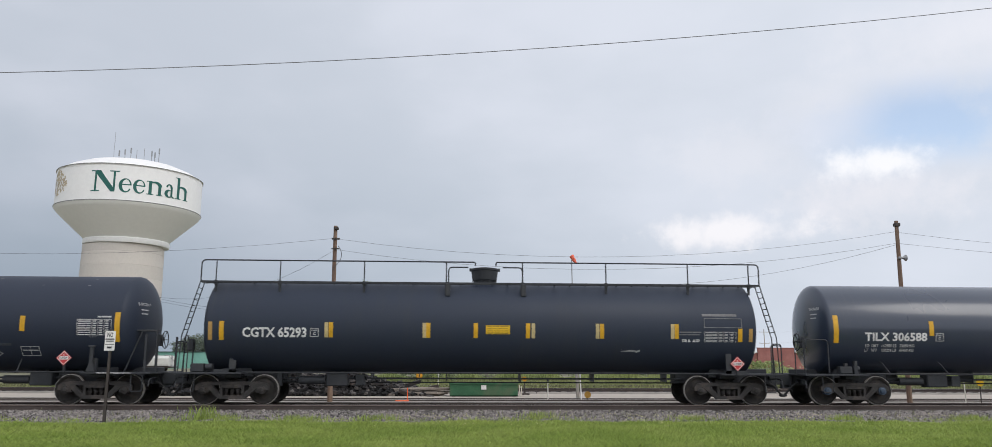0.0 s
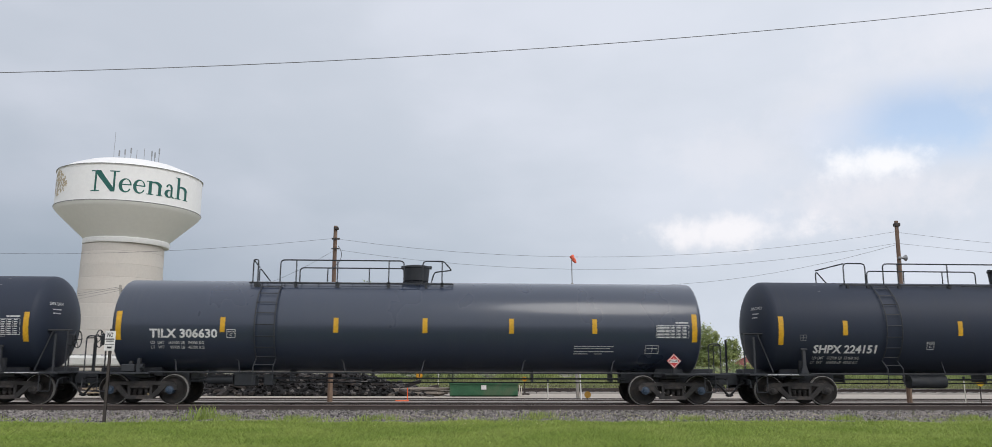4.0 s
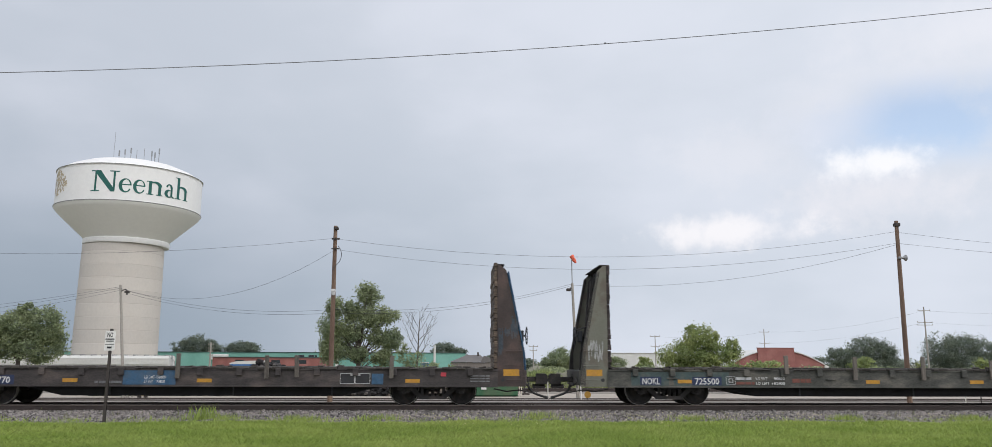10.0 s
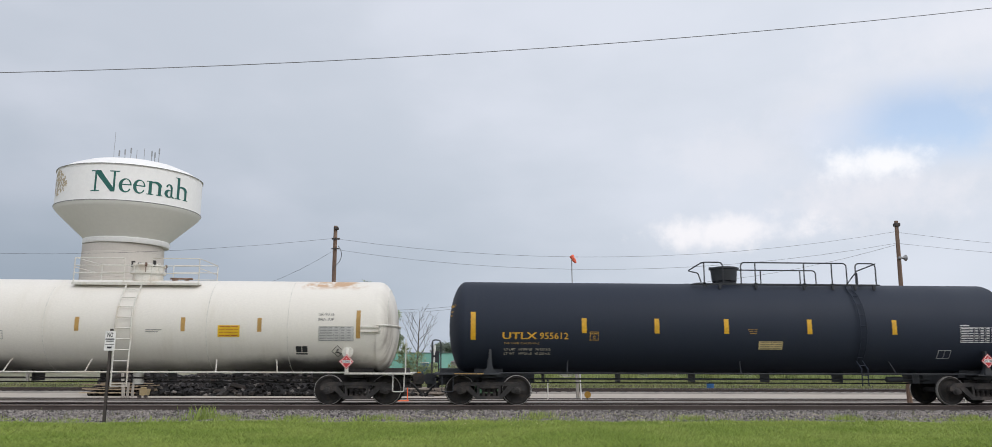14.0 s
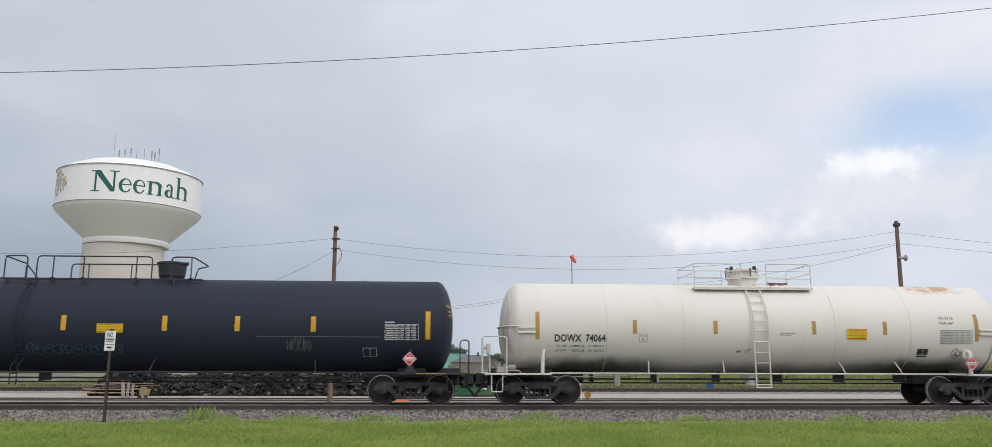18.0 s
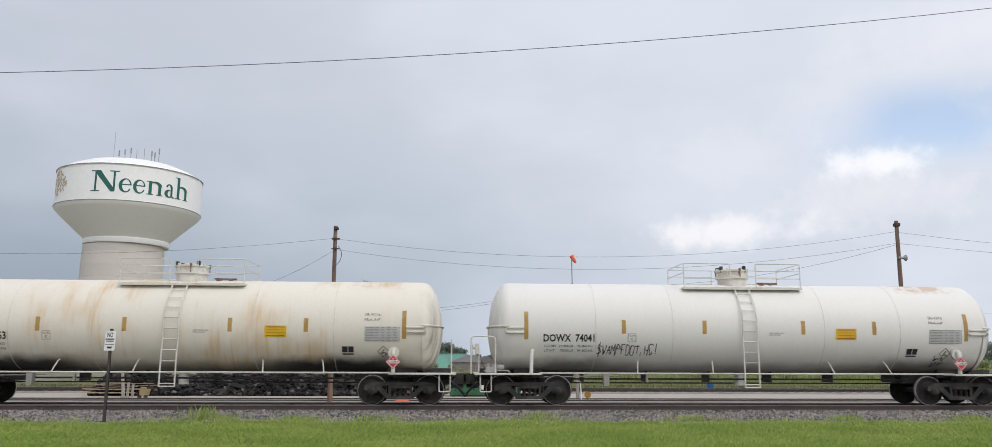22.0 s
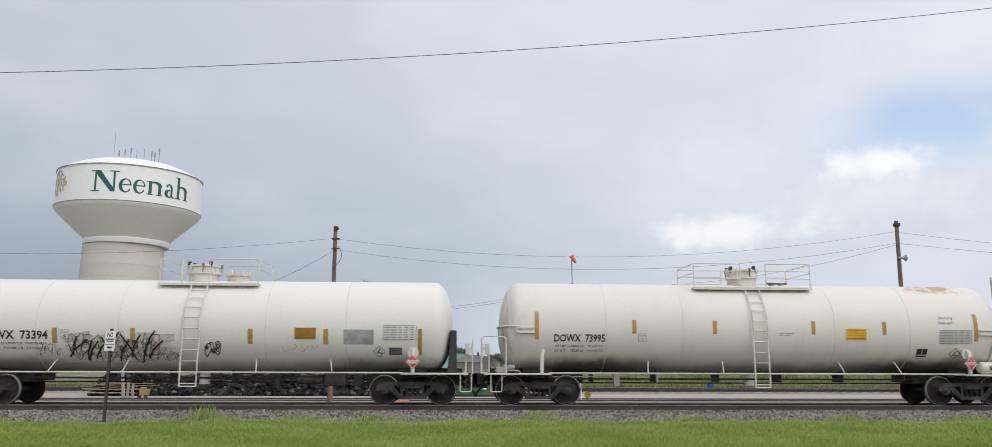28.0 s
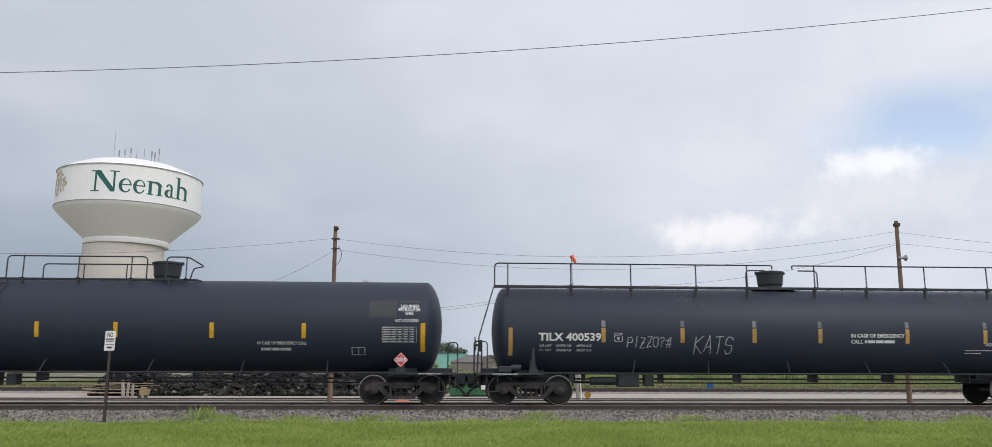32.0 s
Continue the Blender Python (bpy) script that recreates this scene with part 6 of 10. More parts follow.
def brake_wheel(car, x, y, z, k, mat=BLACK_STEEL):
    s = Shape()
    ring = [(x + k * 0.22, y + 0.27 * math.cos(a * math.pi / 10), z + 0.27 * math.sin(a * math.pi / 10)) for a in range(21)]
    s.tube(ring, 0.016, 6)
    for i in range(5):
        a = i * 1.2566
        s.tube([(x + k * 0.17, y, z), (x + k * 0.22, y + 0.27 * math.cos(a), z + 0.27 * math.sin(a))], 0.013, 5)
    s.box(min(x - 0.02, x + k * 0.12), max(x + 0.02, x + k * 0.12), y - 0.12, y + 0.12, z - 0.20, z + 0.16, 0.02)
    s.cyl((x, y, z), (x + k * 0.2, y, z), 0.03, seg=8)
    s.tube([(x, y, z - 0.1), (x, y, 1.0)], 0.025)
    return part("brake_wheel", s, mat, car)


def ladder_shape(xa, xb, path, every=0.36, r=0.018, rung=0.014):
    """A ladder whose two stringers follow a path of (y, z)."""
    s = Shape()
    for x in (xa, xb):
        s.tube([(x, y, z) for y, z in path], r, 6)
    done = 0.2
    for (ya, za), (yb, zb) in zip(path, path[1:]):
        k = math.hypot(yb - ya, zb - za)
        while done < k:
            t = done / k
            s.tube([(xa, ya + (yb - ya) * t, za + (zb - za) * t), (xb, ya + (yb - ya) * t, za + (zb - za) * t)], rung, 5)
            done += every
        done -= k
    return s


def tank_side(r, zc, z, off=0.05):
    return -(math.sqrt(max(r * r - (z - zc) ** 2, 0.0)) + off)


HEAD_ROUND = 2.0


def head_profile(xl, r, depth, power, n=9):
    """Half profile of a tank: (x, radius) from one dished end to the other."""
    out = []
    for i in range(n + 1):
        a = math.pi / 2 * i / n
        out.append((-xl + depth - depth * math.cos(a) ** (2 / power), r * math.sin(a) ** (2 / HEAD_ROUND) if i else 0.0))
    return out + [(-x, q) for x, q in reversed(out)]


def head_wrap(xl, r, zc, depth, power, k):
    """Lays (y, z) on a dished tank end; k: -1 or 1, which end."""
    def wrap(v, z):
        y = v * k
        q = min(math.hypot(y, z - zc) / r, 0.999)
        a = math.asin(q ** (HEAD_ROUND / 2))
        x = xl - depth + depth * math.cos(a) ** (2 / power)
        return (k * (x + 0.012), y, z)
    return wrap


def head_marks(car, xl, r, zc, depth, power, text, ink, z=3.0):
    """Small reporting marks on both tank ends."""
    for k in (-1, 1):
        wrap = head_wrap(xl, r, zc, depth, power, k)
        a, b = (0.42, 1.0) if k < 0 else (-1.0, -0.42)
        part("end_lettering", text_shape(text, a, b, z + 0.02, z + 0.11, wrap, 0.02, 2), ink, car)
        part("end_lettering", patch_shape(bars(a + 0.1, b - 0.12, z - 0.13, z - 0.095, [2, 3]), wrap), ink, car)
        part("end_lettering", patch_shape(bars(a + 0.1, b - 0.16, z - 0.25, z - 0.215, [1, 3]), wrap), ink, car)


def data_panel(x0, x1, z0, z1, rng, rows=9):
    rects = outline(x0, x1, z0, z1, 0.010)
    h = (z1 - z0) / rows
    for i in range(rows):
        zb = z0 + h * (i + 0.2)
        rects += bars(x0 + 0.03, x0 + (x1 - x0) * 0.40, zb, zb + h * 0.42, [rng.uniform(2, 4), rng.uniform(1, 3)])
        for c in (0.46, 0.64, 0.82):
            rects.append((x0 + (x1 - x0) * c, x0 + (x1 - x0) * (c + 0.10), zb, zb + h * 0.42))
    for c in (0.43, 0.61, 0.79):
        rects.append((x0 + (x1 - x0) * c - 0.004, x0 + (x1 - x0) * c + 0.004, z0 + 0.01, z1 - 0.01))
    return rects


def placard(car, x, z, y, number):
    """A red diamond placard on its holder."""
    q = 0.225
    s = Shape()
    s.add([(x, y - 0.012, z - q), (x + q, y - 0.012, z), (x, y - 0.012, z + q), (x - q, y - 0.012, z), (x, y, z - q), (x + q, y, z), (x, y, z + q), (x - q, y, z)], [(0, 1, 2, 3), (4, 7, 6, 5), (0, 4, 5, 1), (1, 5, 6, 2), (2, 6, 7, 3), (3, 7, 4, 0)])
    p = part("placard", s, RED_PLACARD, car, "red diamond placard with a white border")
    b = Shape()
    w = 0.205
    for ax, az, bx, bz in ((0, -w, w, 0), (w, 0, 0, w), (0, w, -w, 0), (-w, 0, 0, -w)):
        ix, iz, jx, jz = ax * 0.9, az * 0.9, bx * 0.9, bz * 0.9
        b.add([(x + ax, y - 0.016, z + az), (x + bx, y - 0.016, z + bz), (x + jx, y - 0.016, z + jz), (x + ix, y - 0.016, z + iz)], [(0, 1, 2, 3)])
    b.add([(x - 0.13, y - 0.017, z - 0.048), (x + 0.13, y - 0.017, z - 0.048), (x + 0.13, y - 0.017, z + 0.048), (x - 0.13, y - 0.017, z + 0.048)], [(0, 1, 2, 3)])
    b.add([(x - 0.022, y - 0.016, z + 0.07), (x + 0.022, y - 0.016, z + 0.07), (x, y - 0.016, z + 0.12)], [(0, 1, 2)])
    part("border", b, WHITE_PLACARD, p)
    part("number", text_shape(number, x - 0.11, x + 0.11, z - 0.034, z + 0.034, flat_wrap(y - 0.021), 0.02), BLACK_INK, p)


def plate_mark(car, x0, x1, z0, z1, wrap, letter, ink):
    """The small square clearance mark."""
    s = patch_shape(outline(x0, x1, z0, z1, 0.014), wrap)
    p = part("clearance_mark", s, ink, car)
    w = x1 - x0
    part("word", text_shape("PLATE", x0 + 0.15 * w, x1 - 0.15 * w, z0 + 0.66 * w, z0 + 0.80 * w, wrap, 0.02), ink, p)
    part("letter", text_shape(letter, x0 + 0.36 * w, x1 - 0.36 * w, z0 + 0.2 * w, z0 + 0.5 * w, wrap, 0.03), ink, p)


def reflectors(car, items, wrap, mat, w=0.15):
    for x, z0, z1 in items:
        part("reflector", patch_shape([(x - w / 2, x + w / 2, z0, z1)], wrap), mat, car)


def emergency_sign(car, x0, x1, z0, z1, r, zc, mat, rows, ink=BLACK_INK):
    """A notice panel; its lines are plain bars."""
    wrap = tank_wrap(r, zc, 0.012)
    p = part("notice_panel", patch_shape([(x0, x1, z0, z1)], wrap), mat, car, "yellow emergency notice panel")
    rects, h = [], (z1 - z0) / len(rows)
    for i, row in enumerate(rows):
        k = 0.30 if row[0] < 0 else 0.14
        lengths = [abs(q) for q in row]
        zb = z1 - h * (i + 0.5 + k / 2)
        rects += bars(x0 + 0.05, x1 - 0.05, zb, zb + h * k, lengths)
    part("print", patch_shape(rects, tank_wrap(r, zc, 0.016)), ink, p)


# ---------- tank wagons ----------
def handrail(car, pts, mat, r=0.022, posts=(), base=3.84, name="handrail"):
    s = Shape().tube(rounded(pts, 0.14), r, 7)
    for x, y, top in posts:
        s.tube([(x, y, base), (x, y, top)], r * 0.95, 6)
        s.box(x - 0.05, x + 0.05, y - 0.03, y + 0.03, base - 0.08, base + 0.05)
    return part(name, s, mat, car)


def dome(car, x, z0, z1, r, mat, name="valve_housing"):
    s = Shape().lathe([(z0, r * 0.80), (z0 + 0.14, r * 0.80), (z0 + 0.16, r * 0.92), (z1 - 0.12, r), (z1 - 0.10, r * 1.05), (z1 - 0.05, r * 1.05), (z1 - 0.03, r * 0.98), (z1, r * 0.55), (z1 + 0.01, 0.0)], "z", (x, 0, 0), 28)
    b = s
    for i in range(10):
        a = i * math.pi / 5
        b.cyl((x + r * 0.86 * math.cos(a), r * 0.86 * math.sin(a), z0 + 0.10), (x + r * 0.86 * math.cos(a), r * 0.86 * math.sin(a), z0 + 0.19), 0.022, seg=6)
    b.box(x + r * 0.95, x + r * 1.16, -0.05, 0.05, z1 - 0.12, z1 - 0.02, 0.01)
    b.box(x - r * 1.14, x - r * 0.95, -0.05, 0.05, z1 - 0.12, z1 - 0.02, 0.01)
    part(name, s, mat, car)


def tank_body(car, xl, r, zc, mat, depth=0.66, power=1.75):
    t = part("tank", Shape().lathe(head_profile(xl, r, depth, power), "x", (0, 0, zc), 72), mat, car, smooth=50)
    return t


def underframe(car, half, r, zc, mat, lower, brackets, rail_z=0.985, rail_y=-1.26, gear=BLACK_STEEL):
    """Stub sills, bolster saddles, end platforms, side rails and brake piping under a tank."""
    for k in (-1, 1):
        x = k * half
        a, b = sorted((k * (half - 1.5), k * (half + 1.55)))
        part("stub_sill", Shape().box(a, b, -0.28, 0.28, 0.66, 1.12, 0.02), gear, car)
        s = Shape()
        s.prism([(x - 0.5, 0.86), (x + 0.5, 0.86), (x + 0.42, 1.20), (x - 0.42, 1.20)], -0.62, 0.62)
        s.box(x - 0.24, x + 0.24, -1.0, 1.0, 0.82, 0.93, 0.02)
        part("saddle", s, mat if lower else gear, car)
        a, b = sorted((k * (half - 0.35), k * (half + 1.72)))
        p = Shape().box(a, b, -1.43, -0.75, 0.93, 0.985, 0.008).box(a, b, 0.75, 1.43, 0.93, 0.985, 0.008)
        a, b = sorted((k * (half + 1.1), k * (half + 1.72)))
        p.box(a, b, -0.75, 0.75, 0.93, 0.98, 0.008)
        part("end_platform", p, mat, car)
        # upright post between platform and tank
        px = k * (half + 0.02)
        if mat is not WHITE_STEEL:
            part("side_post", Shape().prism([(px - 0.06, 0.985), (px + 0.06, 0.985), (px + 0.04, 1.40), (px - 0.04, 1.40)], -1.30, -1.18), mat, car)
    s = Shape()
    for y in (rail_y, -rail_y):
        s.tube([(-half + 0.3, y, rail_z), (half - 0.3, y, rail_z)], 0.026, 6)
    part("side_rail", s, mat, car)
    for x, lean in brackets:
        zt = 1.36
        part("rail_bracket", Shape().tube([(x, rail_y, rail_z), (x + lean, tank_side(r, zc, zt, 0.05), zt - 0.04), (x + lean * 1.6, tank_side(r, zc, zt, 0.0), zt + 0.02)], 0.019, 5), mat, car)
        part("rail_bracket", Shape().tube([(x, -rail_y, rail_z), (x + lean, -tank_side(r, zc, zt, 0.0), zt)], 0.022, 5), mat, car)
    pipe = Shape()
    pipe.tube([(-half + 1.3, -0.35, 0.80), (half - 1.3, -0.35, 0.80)], 0.03, 6)
    pipe.tube([(-half + 1.2, 0.30, 0.66), (half - 1.2, 0.30, 0.66)], 0.022, 6)
    part("brake_pipe", pipe, gear, car)
    for i in range(6):
        x = -half + 1.8 + (2 * half - 3.6) * i / 5
        part("pipe_hanger", Shape().box(x - 0.015, x + 0.015, -0.40, 0.36, 0.70, 1.06), gear, car)


def brake_gear(car, x, gear):
    """Brake valve, its side box, the cylinder and its pull rod with a hanger."""
    part("brake_valve", Shape().box(x - 0.34, x + 0.34, -0.62, -0.18, 0.56, 0.96, 0.03), gear, car)
    part("valve_box", Shape().box(x + 0.55, x + 0.85, -0.5, -0.12, 0.58, 0.92, 0.02), gear, car)
    part("brake_cylinder", Shape().cyl((x - 1.2, -0.40, 0.74), (x - 0.4, -0.40, 0.74), 0.13, seg=14), gear, car)
    part("pull_rod", Shape().tube([(x - 2.6, -0.42, 0.70), (x - 1.2, -0.42, 0.72)], 0.022), gear, car)
    part("rod_hanger", Shape().box(x - 1.9, x - 1.75, -0.5, -0.3, 0.56, 1.0, 0.01), gear, car)


def end_hoop(car, x, k, z1, mat, y=-1.30, wide=0.62):
    """The bent handhold at the corner of an end platform."""
    a, b = x, x + k * wide
    s = Shape().tube(rounded([(a, y, 0.96), (a, y, z1), (b, y + 0.06, z1 + 0.02), (b, y + 0.06, 0.96)], 0.12), 0.020, 7)
    s.tube(rounded([(b, y + 0.06, z1 - 0.05), (b, y + 0.75, z1 - 0.02), (b, y + 0.75, 0.98)], 0.1), 0.018, 6)
    return part("handhold", s, mat, car)


def step(car, x, mat, z0=0.42):
    s = Shape().tube(rounded([(x - 0.17, -1.38, 0.95), (x - 0.17, -1.38, z0), (x + 0.17, -1.38, z0), (x + 0.17, -1.38, 0.95)], 0.05), 0.016, 6)
    return part("sill_step", s, mat, car)


def grating(xa, xb, ya, yb, z):
    """An open walkway: thin lengthwise bars on cross bars."""
    s = Shape()
    n = max(3, int((yb - ya) / 0.12))
    for i in range(n + 1):
        y = ya + (yb - ya) * i / n
        s.box(xa, xb, y - 0.008, y + 0.008, z, z + 0.025)
    m = max(2, int((xb - xa) / 0.5))
    for i in range(m + 1):
        x = xa + (xb - xa) * i / m
        s.box(x - 0.012, x + 0.012, ya, yb, z - 0.012, z)
    return s


def short_platform(car, flip, mat, ladder_to=0.62, r=1.45, zc=2.44, ladder_mat=None, ends=(-5.95, -5.22, -4.62), drop=0.0):
    """Walkway on the tank's back from the ladder to the valve housing, with its handrails. flip: -1 puts the ladder to +x."""
    k = flip
    X = lambda x: k * x
    h0, h1, m0 = ends
    zb, zt = 3.845 - drop, 4.565 - drop * 0.7
    a, b = sorted((X(h0 - 0.1), X(1.25)))
    part("walkway", grating(a, b, -0.80, 0.80, zb + 0.005).box(a, b, -0.83, -0.79, zb - 0.01, zb + 0.03).box(a, b, 0.79, 0.83, zb - 0.01, zb + 0.03), mat, car)
    for x in (h0 + 0.1, h1 + 0.05, m0 + 0.5, -2.4, -0.8, 0.4):
        part("walkway_bracket", Shape().prism([(X(x) - 0.05, zb), (X(x) + 0.05, zb), (X(x) + 0.03, zb - 0.16), (X(x) - 0.03, zb - 0.16)], -0.84, -0.78), mat, car)
    handrail(car, [(X(h0), -0.8, zb), (X(h0), -0.8, zt), (X(h1), -0.8, zt), (X(h1), -0.8, zb)], mat, base=zb)
    handrail(car, [(X(h0 - 0.2), 0.8, zb), (X(h0 - 0.2), 0.8, zt - 0.06), (X(h0 + 0.35), 0.8, zb)], mat, base=zb)
    handrail(car, [(X(h0), -0.8, zt - 0.01), (X(h0 - 0.2), 0.8, zt - 0.06)], mat)
    handrail(car, [(X(m0), -0.8, zb), (X(m0), -0.8, zt), (X(-0.32), -0.8, zt), (X(-0.32), -0.8, zb)], mat, posts=[(X(m0 + 0.5), -0.8, zt), (X(-2.43), -0.8, zt), (X(-0.80), -0.8, zt)], base=zb)
    handrail(car, [(X(m0 + 0.3), 0.8, zb), (X(m0 + 0.3), 0.8, zt - 0.06), (X(-0.4), 0.8, zt - 0.06), (X(-0.4), 0.8, zb)], mat, posts=[(X(-3.0), 0.8, zt - 0.06), (X(-1.6), 0.8, zt - 0.06)], base=zb)
    handrail(car, [(X(0.28), -0.8, zb), (X(0.28), -0.8, zt), (X(0.95), -0.8, zt), (X(1.2), 0.0, zt - 0.2), (X(0.6), 0.8, zt - 0.18), (X(0.45), 0.8, zb)], mat, posts=[(X(0.9), -0.8, zt)], base=zb)
    dome(car, 0.03, zb + 0.015, zt - 0.05, 0.44, mat)
    path = [(-0.80, zb + 0.015)]
    for i in range(9):
        z = 3.72 - (3.72 - 1.4) * i / 8
        path.append((tank_side(r, zc, z, 0.09), z))
    path += [(-1.42, 1.15), (-1.42, ladder_to)]
    xa, xb = sorted((X(h1 + 0.16), X(m0 + 0.06)))
    part("ladder", ladder_shape(xa, xb, path), ladder_mat or mat, car)


def long_platform(car, xe, posts, mat, zr=4.59, zw=3.82, dome_x=0.03):
    """A walkway and handrail along the whole tank, with ladders down both ends."""
    part("walkway", grating(-xe, xe, -1.05, -0.48, zw).box(-xe, xe, -1.09, -1.05, zw - 0.02, zw + 0.035), mat, car)
    part("walkway", Shape().box(-0.75, 0.8, -0.48, 0.6, zw + 0.03, zw + 0.05, 0.004), mat, car)
    for x in posts:
        part("walkway_bracket", Shape().prism([(x - 0.04, zw), (x + 0.04, zw), (x + 0.03, zw - 0.30), (x - 0.03, zw - 0.30)], -1.02, -0.96), mat, car)
    y = -1.04
    handrail(car, [(-xe - 0.02, y, zw), (-xe - 0.02, y, zr), (-0.30, y, zr), (-0.30, y, zr - 0.12)], mat, posts=[(x, y, zr) for x in posts if x < 0], base=zw)
    handrail(car, [(0.36, y, zr - 0.12), (0.36, y, zr), (xe + 0.02, y, zr), (xe + 0.02, y, zw)], mat, posts=[(x, y, zr) for x in posts if x > 0], base=zw)
    for k in (-1, 1):
        handrail(car, [(k * 1.18 + 0.03, -0.98, zw), (k * 1.18 + 0.03, -0.98, zr - 0.16), (k * 0.55 + 0.03, -0.98, zr - 0.16)], mat, base=zw)
        x0, x1 = k * (xe + 0.04), k * (xe + 0.50)
        s = Shape()
        for yy in (-0.62, -1.02):
            s.tube([(x0, yy, zw), (x1, yy, 2.1), (x1 + k * 0.05, yy, 1.0)], 0.018, 6)
        for i in range(9):
            t = i / 9
            s.tube([(x0 + (x1 - x0) * t, -0.62, zw + (2.1 - zw) * t), (x0 + (x1 - x0) * t, -1.02, zw + (2.1 - zw) * t)], 0.014, 5)
        part("end_ladder", s, mat, car)
    dome(car, dome_x, zw + 0.05, zr - 0.06, 0.44, mat)


def tank_car(mid, half, xl, label, paint, rng_seed, r=1.45, zc=2.44, depth=0.66, power=1.75, gear=BLACK_STEEL, trim=BLACK_STEEL, brackets=(), blue=False, rusty=()):
    car = wagon("tank_car", mid, label, "tank car", "tank cars of the train")
    tank_body(car, xl, r, zc, paint, depth, power)
    underframe(car, half, r, zc, trim, False, brackets, gear=gear)
    trucks(car, half, blue, rusty)
    couplers(car, half + 1.55, half + 2.02, gear if trim is gear else DIRTY_STEEL)
    return car


def write(car, name, body, x0, x1, z0, z1, ink, r=1.45, zc=2.44, bold=0.030):
    ob = part(name, text_shape(body, x0, x1, z0, z1, tank_wrap(r, zc), bold, max(1, int((z1 - z0) / 0.05))), ink, car)
    if name == "weight_lettering":
        tagged(ob, kind="stuff")


def common_black(car, rng, num, weights, nx, nz, ink, stripes, mat_tape, panel, placard_at, un, mark=None, table=None, ends=(), extra_ink=GREY_INK, zs=(2.19, 2.65), ez=(1.9, 2.78), r=1.45, zc=2.44):
    wrap = tank_wrap(r, zc)
    write(car, "lettering", num, nx[0], nx[1], nz[0], nz[1], ink, r, zc)
    for i, (a, b) in enumerate(weights):
        write(car, "weight_lettering", a, nx[0] + 0.03, nx[0] + (nx[1] - nx[0]) * b, nz[0] - 0.20 - 0.14 * i, nz[0] - 0.11 - 0.14 * i, extra_ink, r, zc, 0.014)
    reflectors(car, [(x, zs[0], zs[1]) for x in stripes], wrap, mat_tape)
    reflectors(car, [(x, ez[0], ez[1]) for x in ends], wrap, mat_tape, 0.16)
    if panel:
        x0, x1, z0, z1 = panel
        part("data_panel", patch_shape(data_panel(x0, x1, z0, z1, rng), wrap), WHITE_INK, car)
        part("test_lettering", patch_shape(bars(x1 - 0.42, x1 - 0.02, z1 + 0.05, z1 + 0.10, [1.2, 4]), wrap), extra_ink, car)
    if table:
        x0, x1, z0, z1 = table
        part("stencil_box", patch_shape(outline(x0, x1, z0, z1, 0.016) + [((x0 + x1) / 2, (x0 + x1) / 2 + 0.012, z0, z1)] + bars(x0 + 0.05, x1 - 0.05, z0 + 0.15, z0 + 0.18, [2, 2, 2]), wrap), extra_ink, car)
    if mark:
        plate_mark(car, mark[0], mark[1], mark[2], mark[3], wrap, mark[4], ink)
    y = -1.50
    part("placard_holder", Shape().box(placard_at[0] - 0.03, placard_at[0] + 0.03, y + 0.02, y + 0.10, 0.98, placard_at[1], 0.005), BLACK_STEEL, car)
    placard(car, placard_at[0], placard_at[1], y, un)


def band_marks(car, xs, wrap):
    """Weathered ring marks of the jacket bands on the tank's shoulder."""
    s = Shape()
    for x in xs:
        s.add([wrap(x - 0.05, 3.62), wrap(x + 0.03, 3.62), wrap(x + 0.09, 3.86), wrap(x + 0.0, 3.86)], [(0, 1, 2, 3)])
    part("band_marks", s, FAINT_INK, car, "pale weather marks")
no_sign()

# ---------- the train, from its head (+x) to its tail ----------
W_A = tank_wrap(1.45, 2.44)
W_S = tank_wrap(1.50, 2.49)


